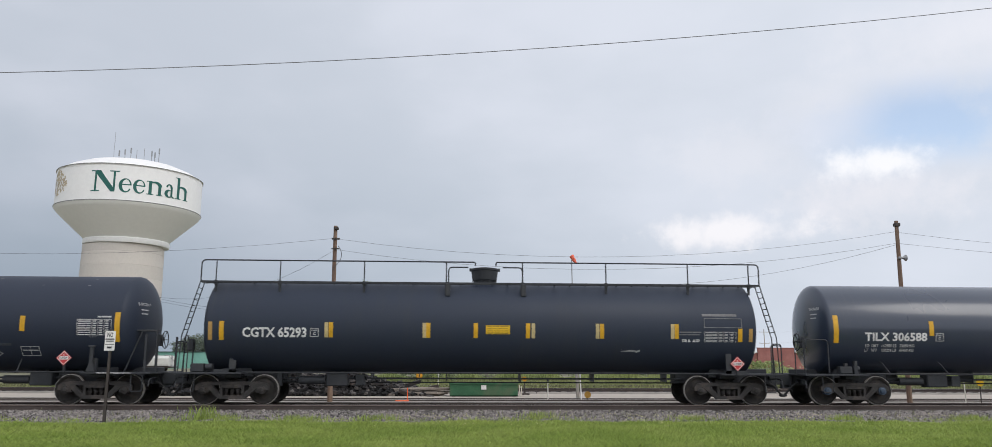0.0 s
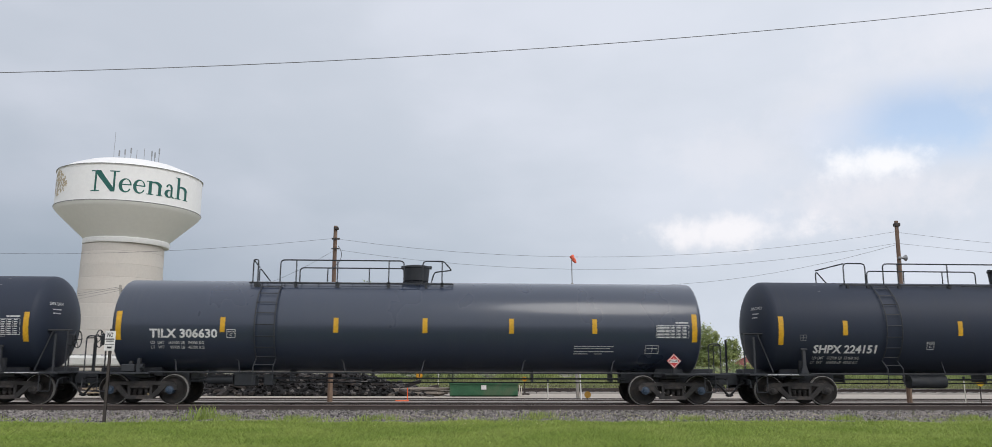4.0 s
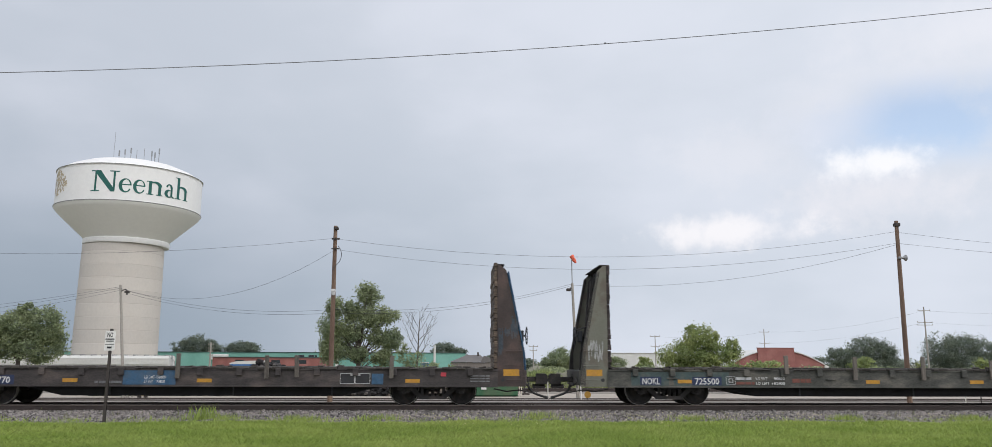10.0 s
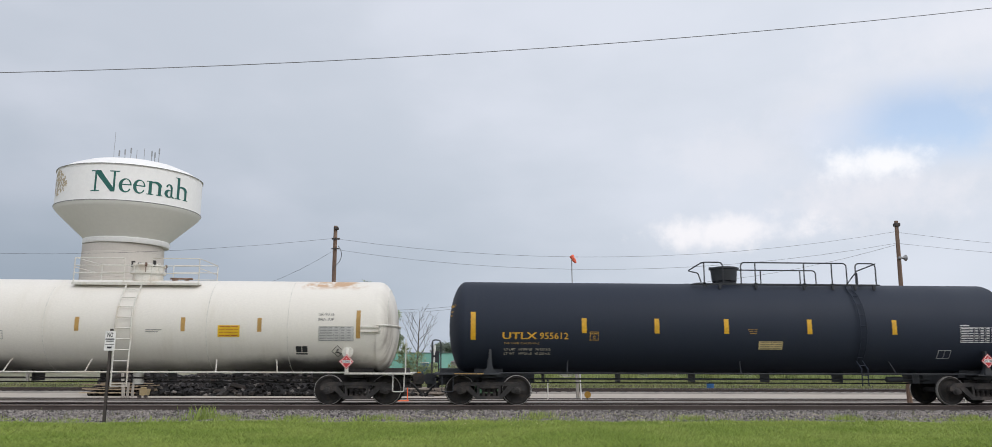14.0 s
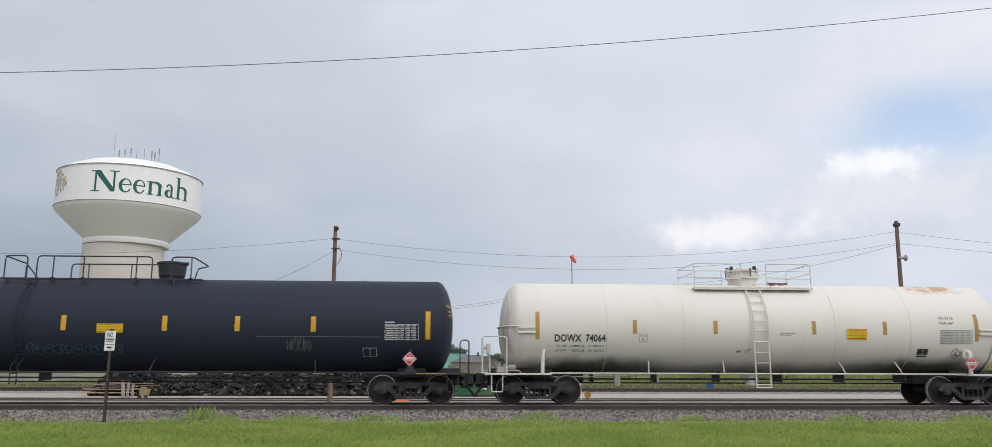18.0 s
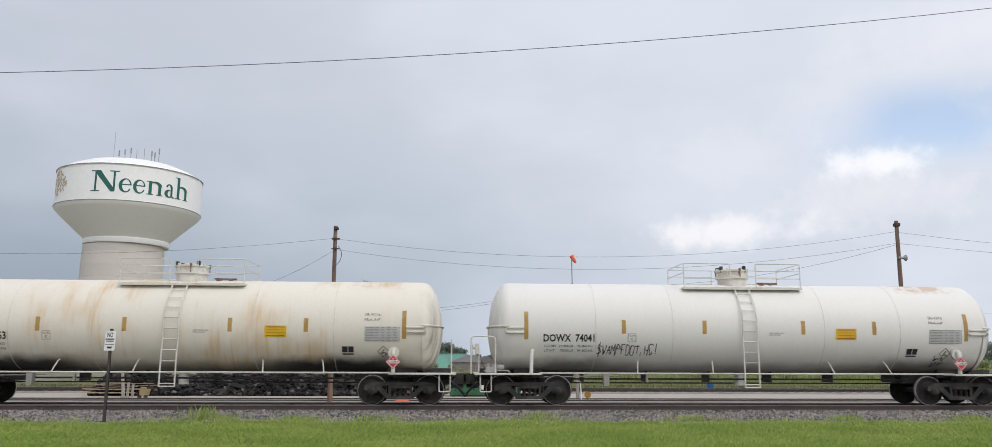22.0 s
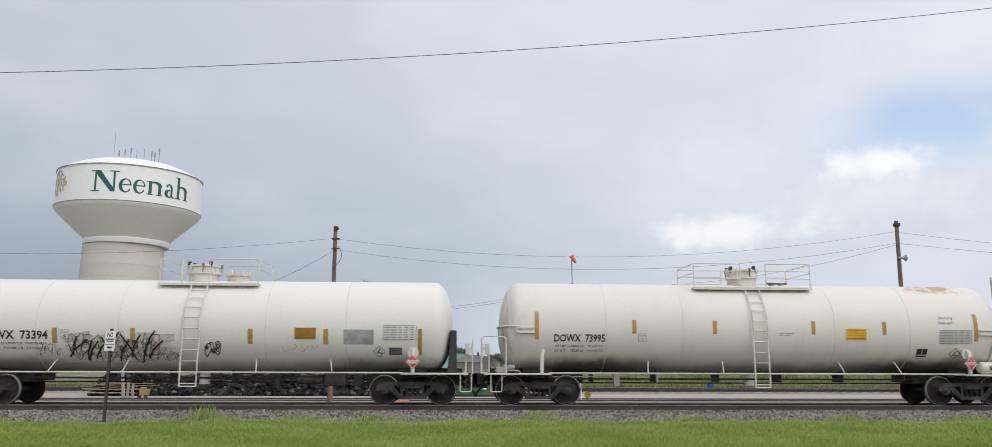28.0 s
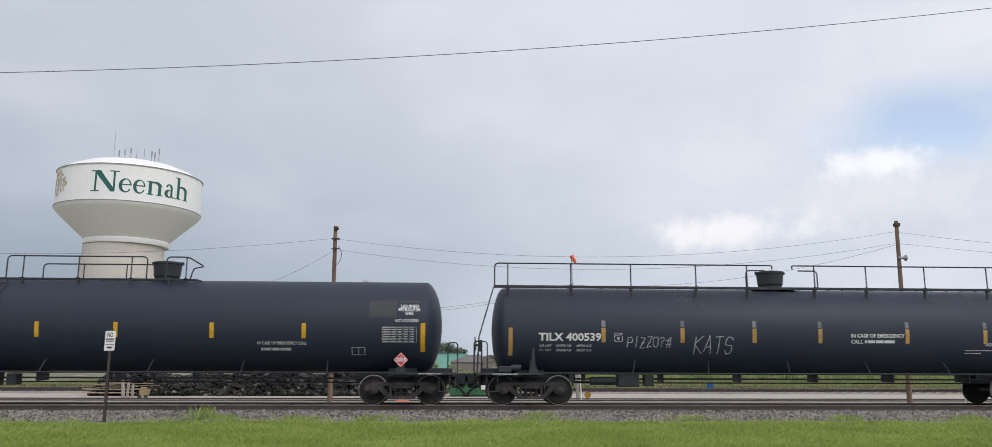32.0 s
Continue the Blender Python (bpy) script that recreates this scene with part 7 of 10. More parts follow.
def tilx_short(mid, num, w1, w2, seed, flip):
    rng = random.Random(seed)
    car = tank_car(mid, 8.21, 9.27, "glossy black pressure tank car with short top walkway", BLACK_GLOSS, seed, power=2.0, depth=0.30, brackets=[(-7.1, -0.12), (-5.2, -0.12), (-2.0, -0.12), (0.3, 0.08), (3.4, 0.1), (6.2, 0.12)], blue=True)
    short_platform(car, flip, BLACK_STEEL, ends=(-5.08, -4.93, -4.23), drop=0.08)
    common_black(car, rng, num, [(w1, 0.80), (w2, 0.80)], (-7.93, -5.90), (2.03, 2.28), WHITE_INK, (-5.75, -2.32, 0.41, 3.09, 5.69), YELLOW_TAPE, (7.63, 8.67, 2.08, 2.48), (8.14, 1.37), "1268", mark=(-5.62, -5.36, 2.02, 2.28, "C"), table=(7.30, 7.73, 1.59, 1.85), ends=(-8.86, 8.85), ez=(1.95, 2.82))
    part("notice_lettering", patch_shape(bars(5.05, 6.3, 1.80, 1.825, [4, 3, 5, 2, 3, 4]) + bars(5.05, 6.2, 1.74, 1.76, [3, 5, 2, 4, 3]) + bars(5.05, 6.3, 1.64, 1.67, [2, 4, 5, 2, 4]) + bars(5.05, 5.5, 1.57, 1.595, [2, 2, 3]) + bars(5.7, 5.95, 1.57, 1.595, [2, 2]), W_A), GREY_INK, car)
    head_marks(car, 9.27, 1.45, 2.44, 0.30, 2.0, num, GREY_INK)
    end_hoop(car, -9.1, -1, 2.05, BLACK_STEEL, wide=0.75)
    end_hoop(car, 9.3, 1, 1.9, BLACK_STEEL, wide=0.4)
    brake_wheel(car, -9.55, -0.55, 2.0, -1)
    brake_gear(car, -5.2, BLACK_STEEL)
    step(car, -9.2, BLACK_STEEL)
    step(car, 9.3, BLACK_STEEL)
    part("valve_box", Shape().box(-8.75, -8.35, -1.30, -1.05, 1.0, 1.22, 0.02).cyl((-8.3, -1.2, 1.15), (-8.1, -1.2, 1.15), 0.09, seg=12).box(-8.55, -8.45, -1.2, -1.1, 1.2, 1.32), BLACK_STEEL, car)
    return car


tilx_short(20.84, "TILX 306588", "LD  LMT   162800 LB   73850 KG", "LT   WT    100200 LB   45450 KG", 1, -1)


def cgtx():
    rng = random.Random(2)
    car = tank_car(0.85, 7.715, 8.80, "black pressure tank car with full-length top walkway", BLACK_DULL, 2, r=1.45, zc=2.42, power=1.8, depth=0.32, brackets=[], rusty=())
    long_platform(car, 8.86, [-8.42, -6.44, -3.81, -1.22, 1.21, 3.89, 6.55, 8.54], BLACK_STEEL, zr=4.46, zw=3.77)
    wr = tank_wrap(1.45, 2.44)
    for k in (-1, 1):
        part("walkway_stay", Shape().box(k * 1.2 - 0.08 + 0.03, k * 1.2 + 0.11, -1.14, -0.9, 3.36, 3.77, 0.02), BLACK_STEEL, car)
    write(car, "lettering", "CGTX 65293", -7.41, -5.47, 2.06, 2.34, WHITE_INK)
    write(car, "weight_lettering", "LD LMT   163500 LB   74150 KG", -7.36, -5.70, 1.85, 1.92, GREY_INK, bold=0.014)
    write(car, "weight_lettering", "LT  WT     99500 LB   45150 KG   NEW 11-96", -7.36, -5.10, 1.71, 1.78, GREY_INK, bold=0.014)
    plate_mark(car, -5.36, -5.10, 2.07, 2.33, wr, "C", WHITE_INK)
    head_marks(car, 8.80, 1.45, 2.42, 0.32, 1.8, "CGTX 65293", GREY_INK, 2.75)
    for x in (-4.86, -1.86, 1.45, 3.53, 5.90):
        reflectors(car, [(x + (0.06 if x == 1.45 else -0.01), 2.05, 2.51)], wr, PALE_TAPE, 0.11)
    reflectors(car, [(x, 2.05, 2.51) for x in (-4.73, -1.75, -0.28, 1.34, 3.66, 6.02)], wr, YELLOW_TAPE, 0.13)
    reflectors(car, [(-8.38, 1.66, 2.51), (8.38, 1.54, 2.38)], wr, AMBER_TAPE, 0.12)
    reflectors(car, [(-8.04, 1.65, 2.53), (8.04, 1.52, 2.38)], wr, YELLOW_TAPE, 0.14)
    emergency_sign(car, 0.03, 0.78, 2.17, 2.44, 1.45, 2.44, SIGN_YELLOW, [[2, 3, 4], [3, 4], [2, 5], [-3, -3, -4]])
    part("data_panel", patch_shape(data_panel(6.90, 7.91, 1.86, 2.28, rng), wr), GREY_INK, car)
    part("worn_patch", patch_shape(outline(6.89, 8.1, 2.40, 2.70, 0.02) + [(6.85, 7.95, 2.76, 2.84)], wr), FAINT_INK, car)
    write(car, "agency_lettering", "FRA AIP", 6.19, 6.75, 1.93, 2.04, WHITE_INK)
    part("notice_lettering", patch_shape(bars(6.1, 6.8, 2.24, 2.28, [4, 3, 5]) + bars(6.1, 6.75, 2.17, 2.20, [3, 5]) + bars(5.0, 5.7, 1.76, 1.79, [4, 3, 4]) + bars(5.0, 5.6, 1.68, 1.71, [2, 3]) + bars(7.0, 7.75, 1.60, 1.62, [3, 4, 6]) + bars(-7.5, -6.7, 1.44, 1.46, [3, 4, 6]), wr), FAINT_INK, car)
    part("red_label", patch_shape([(7.28, 7.42, 1.66, 1.72), (-7.28, -7.14, 1.49, 1.55)], wr), RED_PLACARD, car)
    part("stencil_box", patch_shape(outline(6.24, 6.67, 1.47, 1.73, 0.014) + [(6.44, 6.45, 1.47, 1.73)], wr), GREY_INK, car)
    part("chalk_scrawl", spray([[(3.85 + 0.085 * i, 1.64 + 0.035 * rng.random()) for i in range(13)], [(3.9 + 0.08 * i, 1.63 + 0.06 * rng.random()) for i in range(13)]], 0.05, wr), SPRAY_WHITE, car, "smeared white chalk scrawl")
    part("placard_holder", Shape().box(7.85, 7.92, -1.46, -1.36, 0.98, 1.3, 0.005), BLACK_STEEL, car)
    placard(car, 7.89, 1.29, -1.48, "1268")
    part("corner_plate", Shape().box(-8.2, -7.55, -1.42, -1.38, 0.985, 1.08).box(-7.75, -7.55, -1.42, -1.36, 0.985, 1.35).box(7.55, 8.2, -1.42, -1.38, 0.985, 1.08).box(7.55, 7.72, -1.42, -1.36, 0.985, 1.60), BLACK_STEEL, car)
    end_hoop(car, -9.05, -1, 1.9, BLACK_STEEL, wide=0.35)
    end_hoop(car, 9.05, 1, 1.9, BLACK_STEEL, wide=0.35)
    brake_wheel(car, -9.15, -0.5, 1.85, -1)
    brake_gear(car, -4.6, BLACK_STEEL)
    part("valve_box", Shape().box(-8.95, -8.55, -1.30, -1.05, 1.0, 1.25, 0.02).cyl((-8.5, -1.2, 1.15), (-8.3, -1.2, 1.15), 0.1, seg=12), BLACK_STEEL, car)
    step(car, -8.95, BLACK_STEEL)
    step(car, 8.95, BLACK_STEEL)


cgtx()


def shpx(mid, num, w1, w2, seed, nx, mark, sign_x, strip):
    rng = random.Random(seed)
    car = tank_car(mid, 7.775, 9.03, "black pressure tank car with dished heads and short walkway", BLACK_TANK, seed, r=1.50, zc=2.49, power=1.85, depth=0.54, brackets=[(-3.1, 0.04), (0.1, 0.06), (2.9, 0.02), (5.5, -0.02)])
    short_platform(car, 1, BLACK_STEEL, r=1.50, zc=2.49)
    common_black(car, rng, num, [(w1, 0.76), (w2, 0.76)], nx, (1.64, 1.88), WHITE_INK, strip, YELLOW_TAPE, (7.25, 8.27, 2.08, 2.56), (6.97, 1.40), "1268", mark=mark + ("C",), table=(5.56, 6.11, 1.46, 1.74), ends=(-8.44, 8.44), extra_ink=GREY_INK, ez=(1.88, 2.77), r=1.50, zc=2.49)
    emergency_sign(car, sign_x, sign_x + 0.75, 1.46, 1.71, 1.50, 2.49, SIGN_OCHRE, [[2, 3, 4], [3, 4], [-3, -3, -4]])
    band_marks(car, (-6.9, 1.5, 3.0, 4.4, 5.9, 7.3), W_S)
    part("warning_label", patch_shape([(0.35, 0.75, 3.45, 3.50), (0.40, 0.75, 3.38, 3.43)], W_S), GREY_INK, car)
    part("diamond_stencil", spray([[(4.75, 1.53), (4.87, 1.60), (4.99, 1.53), (4.87, 1.46), (4.75, 1.53)]], 0.014, W_S), GREY_INK, car)
    for k in (-1, 1):
        x = k * 7.73
        part("gusset", Shape().prism([(x - 0.13, 1.0), (x + 0.13, 1.0), (x + 0.05, 1.25), (x + 0.05, 1.72), (x - 0.05, 1.72), (x - 0.05, 1.25)], -1.44, -1.36).box(x - 0.10, x + 0.10, -1.46, -1.40, 1.72, 1.78, 0.01), BLACK_STEEL, car)
        part("small_stencil", patch_shape(outline(x - 0.10, x + 0.10, 2.02, 2.20, 0.014) + [(x - 0.10, x + 0.10, 2.10, 2.115), (x - 0.01, x + 0.01, 2.02, 2.2)], W_S), FAINT_INK, car)
        part("jack_lettering", patch_shape(bars(x + k * 0.7 - 0.5, x + k * 0.7 + 0.5, 0.945, 0.972, [1.5, 2, 5, 3]), flat_wrap(-1.436)), GREY_INK, car)
        s = Shape().prism([(k * 8.55, 1.0), (k * 8.585, 1.0), (k * 9.055, 2.25), (k * 9.02, 2.25)], -1.02, -0.98).box(min(k * 8.65, k * 9.5), max(k * 8.65, k * 9.5), -1.02, -0.75, 2.22, 2.27, 0.01)
        s.box(min(k * 9.46, k * 9.5), max(k * 9.46, k * 9.5), -1.02, -0.98, 1.0, 2.25)
        part("end_brace", s, BLACK_STEEL, car)
        for y in (-1.32, 1.32):
            part("tall_handhold", Shape().box(k * 9.28 - 0.03, k * 9.28 + 0.03, y - 0.03, y + 0.03, 0.95, 2.12), BLACK_STEEL, car)
        step(car, k * 9.1, BLACK_STEEL)
    head_marks(car, 9.03, 1.50, 2.49, 0.54, 1.85, num, GREY_INK)
    brake_wheel(car, 9.35, -0.55, 1.98, 1)
    brake_gear(car, 5.9, BLACK_STEEL)
    part("air_reservoir", Shape().cyl((-3.9, -0.5, 0.74), (-2.7, -0.5, 0.74), 0.22, seg=18), BLACK_STEEL, car)
    return car


car = shpx(-18.73, "SHPX 224151", "LD LMT   162700 LB  73 800 KG", "LT  WT    100300 LB  45500 KG", 3, (-7.37, -5.32), (-3.70, -3.46, 1.76, 2.0), 1.25, (-6.37, -2.62, 0.03, 2.79, 5.64))
part("scuff_mark", patch_shape([(3.4, 5.3, 1.76, 1.84)], W_S), FAINT_PATCH, car, "faint paler rubbed strip")

tilx_short(-38.77, "TILX 306630", "LD  LMT   163100 LB   74000 KG", "LT   WT     99900 LB   45300 KG", 4, 1)

car = shpx(-58.78, "SHPX 224110", "LD LMT   163200 LB  74050 KG", "LT  WT      99800 LB  45260 KG", 5, (-7.50, -5.52), (-4.27, -4.03, 1.68, 1.92), 2.06, (-6.19, -2.41, 0.11, 2.91, 5.38))
rng = random.Random(77)
for body, x0, x1, z0, z1 in (("\"CHEAP", -3.85, -1.95, 1.50, 1.92), ("$", -1.92, -1.60, 1.58, 1.84), ("THRILL", -1.45, 0.62, 1.46, 1.88), ("\"", 0.55, 0.85, 1.75, 1.95)):
    part("graffiti_word", spray(scrawl(body, x0, x1, z0, z1, rng, 0.04), 0.034, W_S), SPRAY_WHITE, car, "white hand-sprayed graffiti word")
paths = scrawl("RACING", 0.80, 1.62, 1.62, 1.86, rng, 0.05, 0.35) + scrawl("$", 1.2, 1.5, 1.45, 1.62, rng, 0.04)
part("graffiti", spray([[(x, z + (x - 0.8) * 0.15) for x, z in q] for q in paths], 0.022, W_S), SPRAY_WHITE, car, "small white graffiti word")
part("graffiti", spray(scribble(-8.3, -7.85, 1.85, 2.05, 6, rng), 0.016, W_S), FAINT_INK, car, "faint scribbled tag")


# ---------- bulkhead flat wagons ----------
def bulkhead(car, k, steel, rib, rng, ladder_mat, plank):
    x0 = 8.98
    side = [(x0, 0.58), (x0 + 0.87, 0.58), (x0 + 0.80, 1.6), (x0 + 0.28, 4.18), (x0 + 0.10, 4.34), (x0, 4.34)]
    for y0, y1 in ((-1.36, -1.33), (1.33, 1.36)):
        part("bulkhead_side", Shape().prism([(k * x, z) for x, z in side], y0, y1), steel, car)
        part("side_flange", Shape().prism([(k * x, z) for x, z in ((x0 + 0.70, 0.62), (x0 + 0.87, 0.62), (x0 + 0.80, 1.6), (x0 + 0.28, 4.18), (x0 + 0.20, 4.18), (x0 + 0.70, 1.6))], min(y0, y1 - 0.10 if y0 > 0 else y0), max(y1, y0 + 0.10 if y0 < 0 else y1)), rib, car)
    for y, dp in ((-0.62, 0.50), (-0.12, 0.40), (0.30, 0.50), (0.85, 0.44)):
        part("bulkhead_rib", Shape().prism([(k * (x0 + 0.02), 1.12), (k * (x0 + dp), 1.12), (k * (x0 + 0.22), 4.05), (k * (x0 + 0.02), 4.30)], y - 0.05, y + 0.05), rib, car)
    for z in (1.4, 2.35, 3.3):
        a, b = sorted((k * (x0 + 0.03), k * (x0 + 0.16)))
        part("cross_rib", Shape().box(a, b, -1.32, 1.32, z, z + 0.10), BLACK_STEEL, car)
    a, b = sorted((k * (x0 + 0.01), k * (x0 + 0.045)))
    part("back_plate", Shape().box(a, b, -1.32, 1.32, 1.13, 4.26), BLACK_STEEL, car)
    a, b = sorted((k * x0, k * (x0 + 0.22)))
    part("bulkhead_cap", Shape().box(a, b, -1.35, 1.35, 4.335, 4.375, 0.01), rib, car)
    z = 1.14
    while z < 4.36:
        h = rng.uniform(0.12, 0.21)
        t = rng.uniform(0.09, 0.12)
        a, b = sorted((k * (x0 - t), k * (x0 - 0.003)))
        zt = min(z + h, 4.42)
        q = Shape().box(a, b, -1.385 + rng.uniform(0.0, 0.06), 1.36 - rng.uniform(0, 0.09), z + rng.uniform(0.002, 0.014), zt, 0.010)
        part("plank", q.moved(pose(0, 0, (z + zt) / 2) @ pose(0, 0, 0, rng.uniform(-0.25, 0.25), 0, 0) @ pose(0, 0, -(z + zt) / 2)), plank, car)
        z += h
    lad, dx = Shape(), 0.08 if ladder_mat is BLUE_PAINT else 0.0
    for y in (-1.26, -0.86):
        lad.tube([(k * (x0 + 0.81 + dx), y, 1.05), (k * (x0 + 0.77 + dx), y, 1.6), (k * (x0 + 0.27 + dx), y, 4.15)], 0.026, 5)
    for i in range(10):
        z = 1.2 + 0.31 * i
        x = k * (x0 + 0.78 + dx - 0.196 * max(z - 1.6, 0))
        lad.tube([(x, -1.26, z), (x, -0.86, z)], 0.014, 5)
    part("bulkhead_ladder", lad, ladder_mat, car)
    a, b = sorted((k * (x0 + 0.20), k * (x0 + 0.62)))
    part("brake_box", Shape().box(a, b, -0.75, -0.2, 1.15, 2.05, 0.03), BLACK_STEEL, car)
    part("brake_rod", Shape().tube([(k * (x0 + 0.45), -0.45, 2.0), (k * (x0 + 0.30), -0.30, 3.2), (k * (x0 + 0.26), -0.5, 3.9)], 0.02, 5), rib, car)
    part("crossbar", Shape().tube([(k * (x0 + 0.62), -1.3, 2.42), (k * (x0 + 0.62), 1.3, 2.42)], 0.022, 5), rib, car)
    for z in (0.78, 1.22, 1.66):
        part("grab_iron", Shape().tube(rounded([(k * (x0 + 0.30), -1.365, z), (k * (x0 + 0.30), -1.43, z), (k * (x0 + 0.75), -1.43, z), (k * (x0 + 0.75), -1.365, z)], 0.03), 0.012, 5), steel, car)
    a, b = sorted((k * (x0 + 0.19), k * (x0 + 0.68)))
    part("reflector", Shape().box(a, b, -1.368, -1.362, 0.90, 1.10), ORANGE_TAPE, car)
    part("jack_hole", Shape().cyl((k * (x0 + 0.17), -1.364, 0.78), (k * (x0 + 0.17), -1.358, 0.78), 0.055, seg=14), BLACK_INK, car)


def flat_car(mid, label, num1, num2, nx1, nx2, steel, cells, stripes, seed, stakes, weight, sill, planks, ladders):
    rng = random.Random(seed)
    car = wagon("flat_car", mid, label, "flat car", "flat cars of the train")
    trucks(car, 7.0)
    couplers(car, 9.85, 10.66, DIRTY_STEEL, dip=0.34)
    y = -1.42
    for sgn in (-1, 1):
        s = Shape()
        yy = sgn * 1.42
        a, b = sorted((yy, yy - sgn * 0.03))
        s.box(-9.0, 9.0, a, b, 0.60, 1.06)
        a, b = sorted((yy + sgn * 0.02, yy - sgn * 0.14))
        s.box(-9.0, 9.0, a, b, 1.05, 1.10, 0.006)
        s.box(-9.0, 9.0, a, b, 0.555, 0.60, 0.006)
        part("side_sill", s, sill, car)
    # recessed belly; its black carries the shade below the side sill
    part("fish_belly_sill", Shape().prism([(-5.6, 0.60), (5.6, 0.60), (4.2, 0.28), (-4.2, 0.28)], -1.0, 1.0), BELLY_BLACK, car)
    part("centre_sill", Shape().box(-9.8, 9.8, -0.33, 0.33, 0.59, 1.0), BLACK_STEEL, car)
    for x in (-2.8, 0.9, 3.9):
        part("belly_stiffener", Shape().box(x - 0.02, x + 0.02, -1.02, -1.0, 0.30, 0.55), BLACK_STEEL, car)
    xs = -8.86
    while xs < 8.84:
        w = rng.uniform(0.20, 0.30)
        e = rng.choice((0.0, 0.0, 0.02, 0.05))
        zt = 1.15 + rng.uniform(-0.025, 0.025)
        part("deck_plank", Shape().box(xs, min(xs + w, 8.87) - rng.uniform(0.008, 0.03), -1.49 + e, 1.44, 1.09, zt, 0.012), GREY_PLANK, car)
        if rng.random() < 0.22:
            part("splinter", Shape().box(-0.10, 0.12, -0.05, 0.05, -0.015, 0.03, 0.012).moved(pose(xs, -1.32 + rng.uniform(0, 0.5), zt + 0.012, 0, rng.uniform(-8, 8), rng.uniform(-40, 40))), GREY_PLANK, car)
        xs += w
    for i in range(15):
        x = -8.15 + 16.3 * i / 14
        for a, b in ((-1.50, -1.44), (1.44, 1.50)):
            part("stake_pocket", Shape().box(x - 0.085, x + 0.085, a, b, 0.90, 1.12, 0.012), sill, car)
    for x, z0, z1 in stakes:
        part("stake", Shape().box(x - 0.065, x + 0.065, -1.56, -1.50, z0, z1, 0.012).moved(pose(x, 0, 1) @ pose(0, 0, 0, 0, rng.uniform(-1.5, 1.5), 0) @ pose(-x, 0, -1)), STAKE_WOOD, car, "weathered wooden stake")
    for k in (-1, 1):
        bulkhead(car, k, steel, DIRTY_STEEL, rng, ladders[0] if k < 0 else ladders[1], planks)
        a, b = sorted((k * 8.98, k * 9.9))
        part("end_beam", Shape().box(a, b, -1.32, 1.32, 0.62, 1.08, 0.02), sill, car)
    for a, b, z0, z1, mat, what in cells:
        part("painted_panel", patch_shape([(a, b, z0, z1)], flat_wrap(y - (0.004 if mat is TEAL_PAINT else 0.007))), mat, car, what)
    part("lettering", text_shape(num1, nx1[0], nx1[1], 0.66, 0.85, flat_wrap(y - 0.012), 0.01), WHITE_INK, car)
    part("lettering", text_shape(num2, nx2[0], nx2[1], 0.66, 0.85, flat_wrap(y - 0.012), 0.01), WHITE_INK, car)
    for body, x0, x1, z in weight:
        part("weight_lettering", text_shape(body, x0, x1, z, z + 0.09, flat_wrap(y - 0.012), 0.005), WHITE_INK, car)
    for x in stripes:
        part("reflector", patch_shape([(x - 0.22, x + 0.22, 0.69, 0.80)], flat_wrap(y - 0.010)), ORANGE_TAPE, car)
    for k in (-1, 1):
        part("air_pipe", Shape().tube([(k * 8.9, -0.9, 0.50), (k * 9.3, -0.95, 0.42), (k * 9.7, -0.8, 0.46), (k * 10.2, -0.5, 0.36)], 0.022, 5), DIRTY_STEEL, car)
        part("uncoupling_lever", Shape().tube([(k * 9.95, -1.3, 0.72), (k * 9.98, -0.8, 0.60), (k * 10.1, -0.2, 0.66)], 0.018, 5), DIRTY_STEEL, car)
        brake_wheel(car, k * 9.72, -0.85, 2.15, k, BLACK_STEEL)
    return car


RUST_INK = surface("faded_rust_red_lettering", (0.16, 0.06, 0.045), 0.7, 0.0, 0.4, 4.0, 25.0, 0.0)
car = flat_car(-79.08, "weathered olive bulkhead flat car, empty, with planked ends", "NOKL", "725500", (-7.93, -7.39), (-6.28, -5.52), OLIVE_STEEL, [(-8.28, -7.10, 0.62, 1.03, TEAL_PAINT, "faded teal painted panel"), (-6.95, -5.2, 0.62, 1.03, TEAL_PAINT, "faded teal painted panel"), (-8.0, -7.34, 0.63, 0.89, NAVY_PAINT, "dark blue panel"), (-6.37, -5.44, 0.63, 0.89, NAVY_PAINT, "dark blue panel")], (-6.60, -0.62, 2.74, 6.47), 11, [(-1.22, 0.80, 1.52), (0.98, 0.80, 1.53), (3.21, 0.84, 1.42), (-3.4, 0.98, 1.55), (5.3, 0.9, 1.30)], [("LT WT", -4.35, -3.98, 0.80), ("80600", -3.78, -3.44, 0.80), ("LD LMT", -4.35, -3.93, 0.65), ("182400", -3.84, -3.44, 0.65)], OLIVE_SILL, BLACK_PLANK, (DIRTY_STEEL, DIRTY_STEEL))
for a, b in ((4.9, 5.5), (6.75, 7.3)):
    part("panel_patch", patch_shape([(a, b, 0.66, 0.97)], flat_wrap(-1.427)), BLACK_INK, car, "blacked-out panel")
    part("stencil_box", patch_shape(outline(a, b, 0.66, 0.97, 0.012) + bars(a + 0.06, b - 0.10, 0.86, 0.90, [2, 3, 1]) + bars(a + 0.06, b - 0.2, 0.76, 0.80, [3, 2]), flat_wrap(-1.432)), FAINT_INK, car)
part("stencil_box", patch_shape(outline(-5.3, -5.0, 0.66, 0.90, 0.014) + outline(-5.22, -5.08, 0.72, 0.84, 0.02), flat_wrap(-1.433)), GREY_INK, car)
part("small_lettering", patch_shape(bars(-4.98, -4.5, 0.80, 0.88, [3, 2]), flat_wrap(-1.433)), GREY_INK, car)
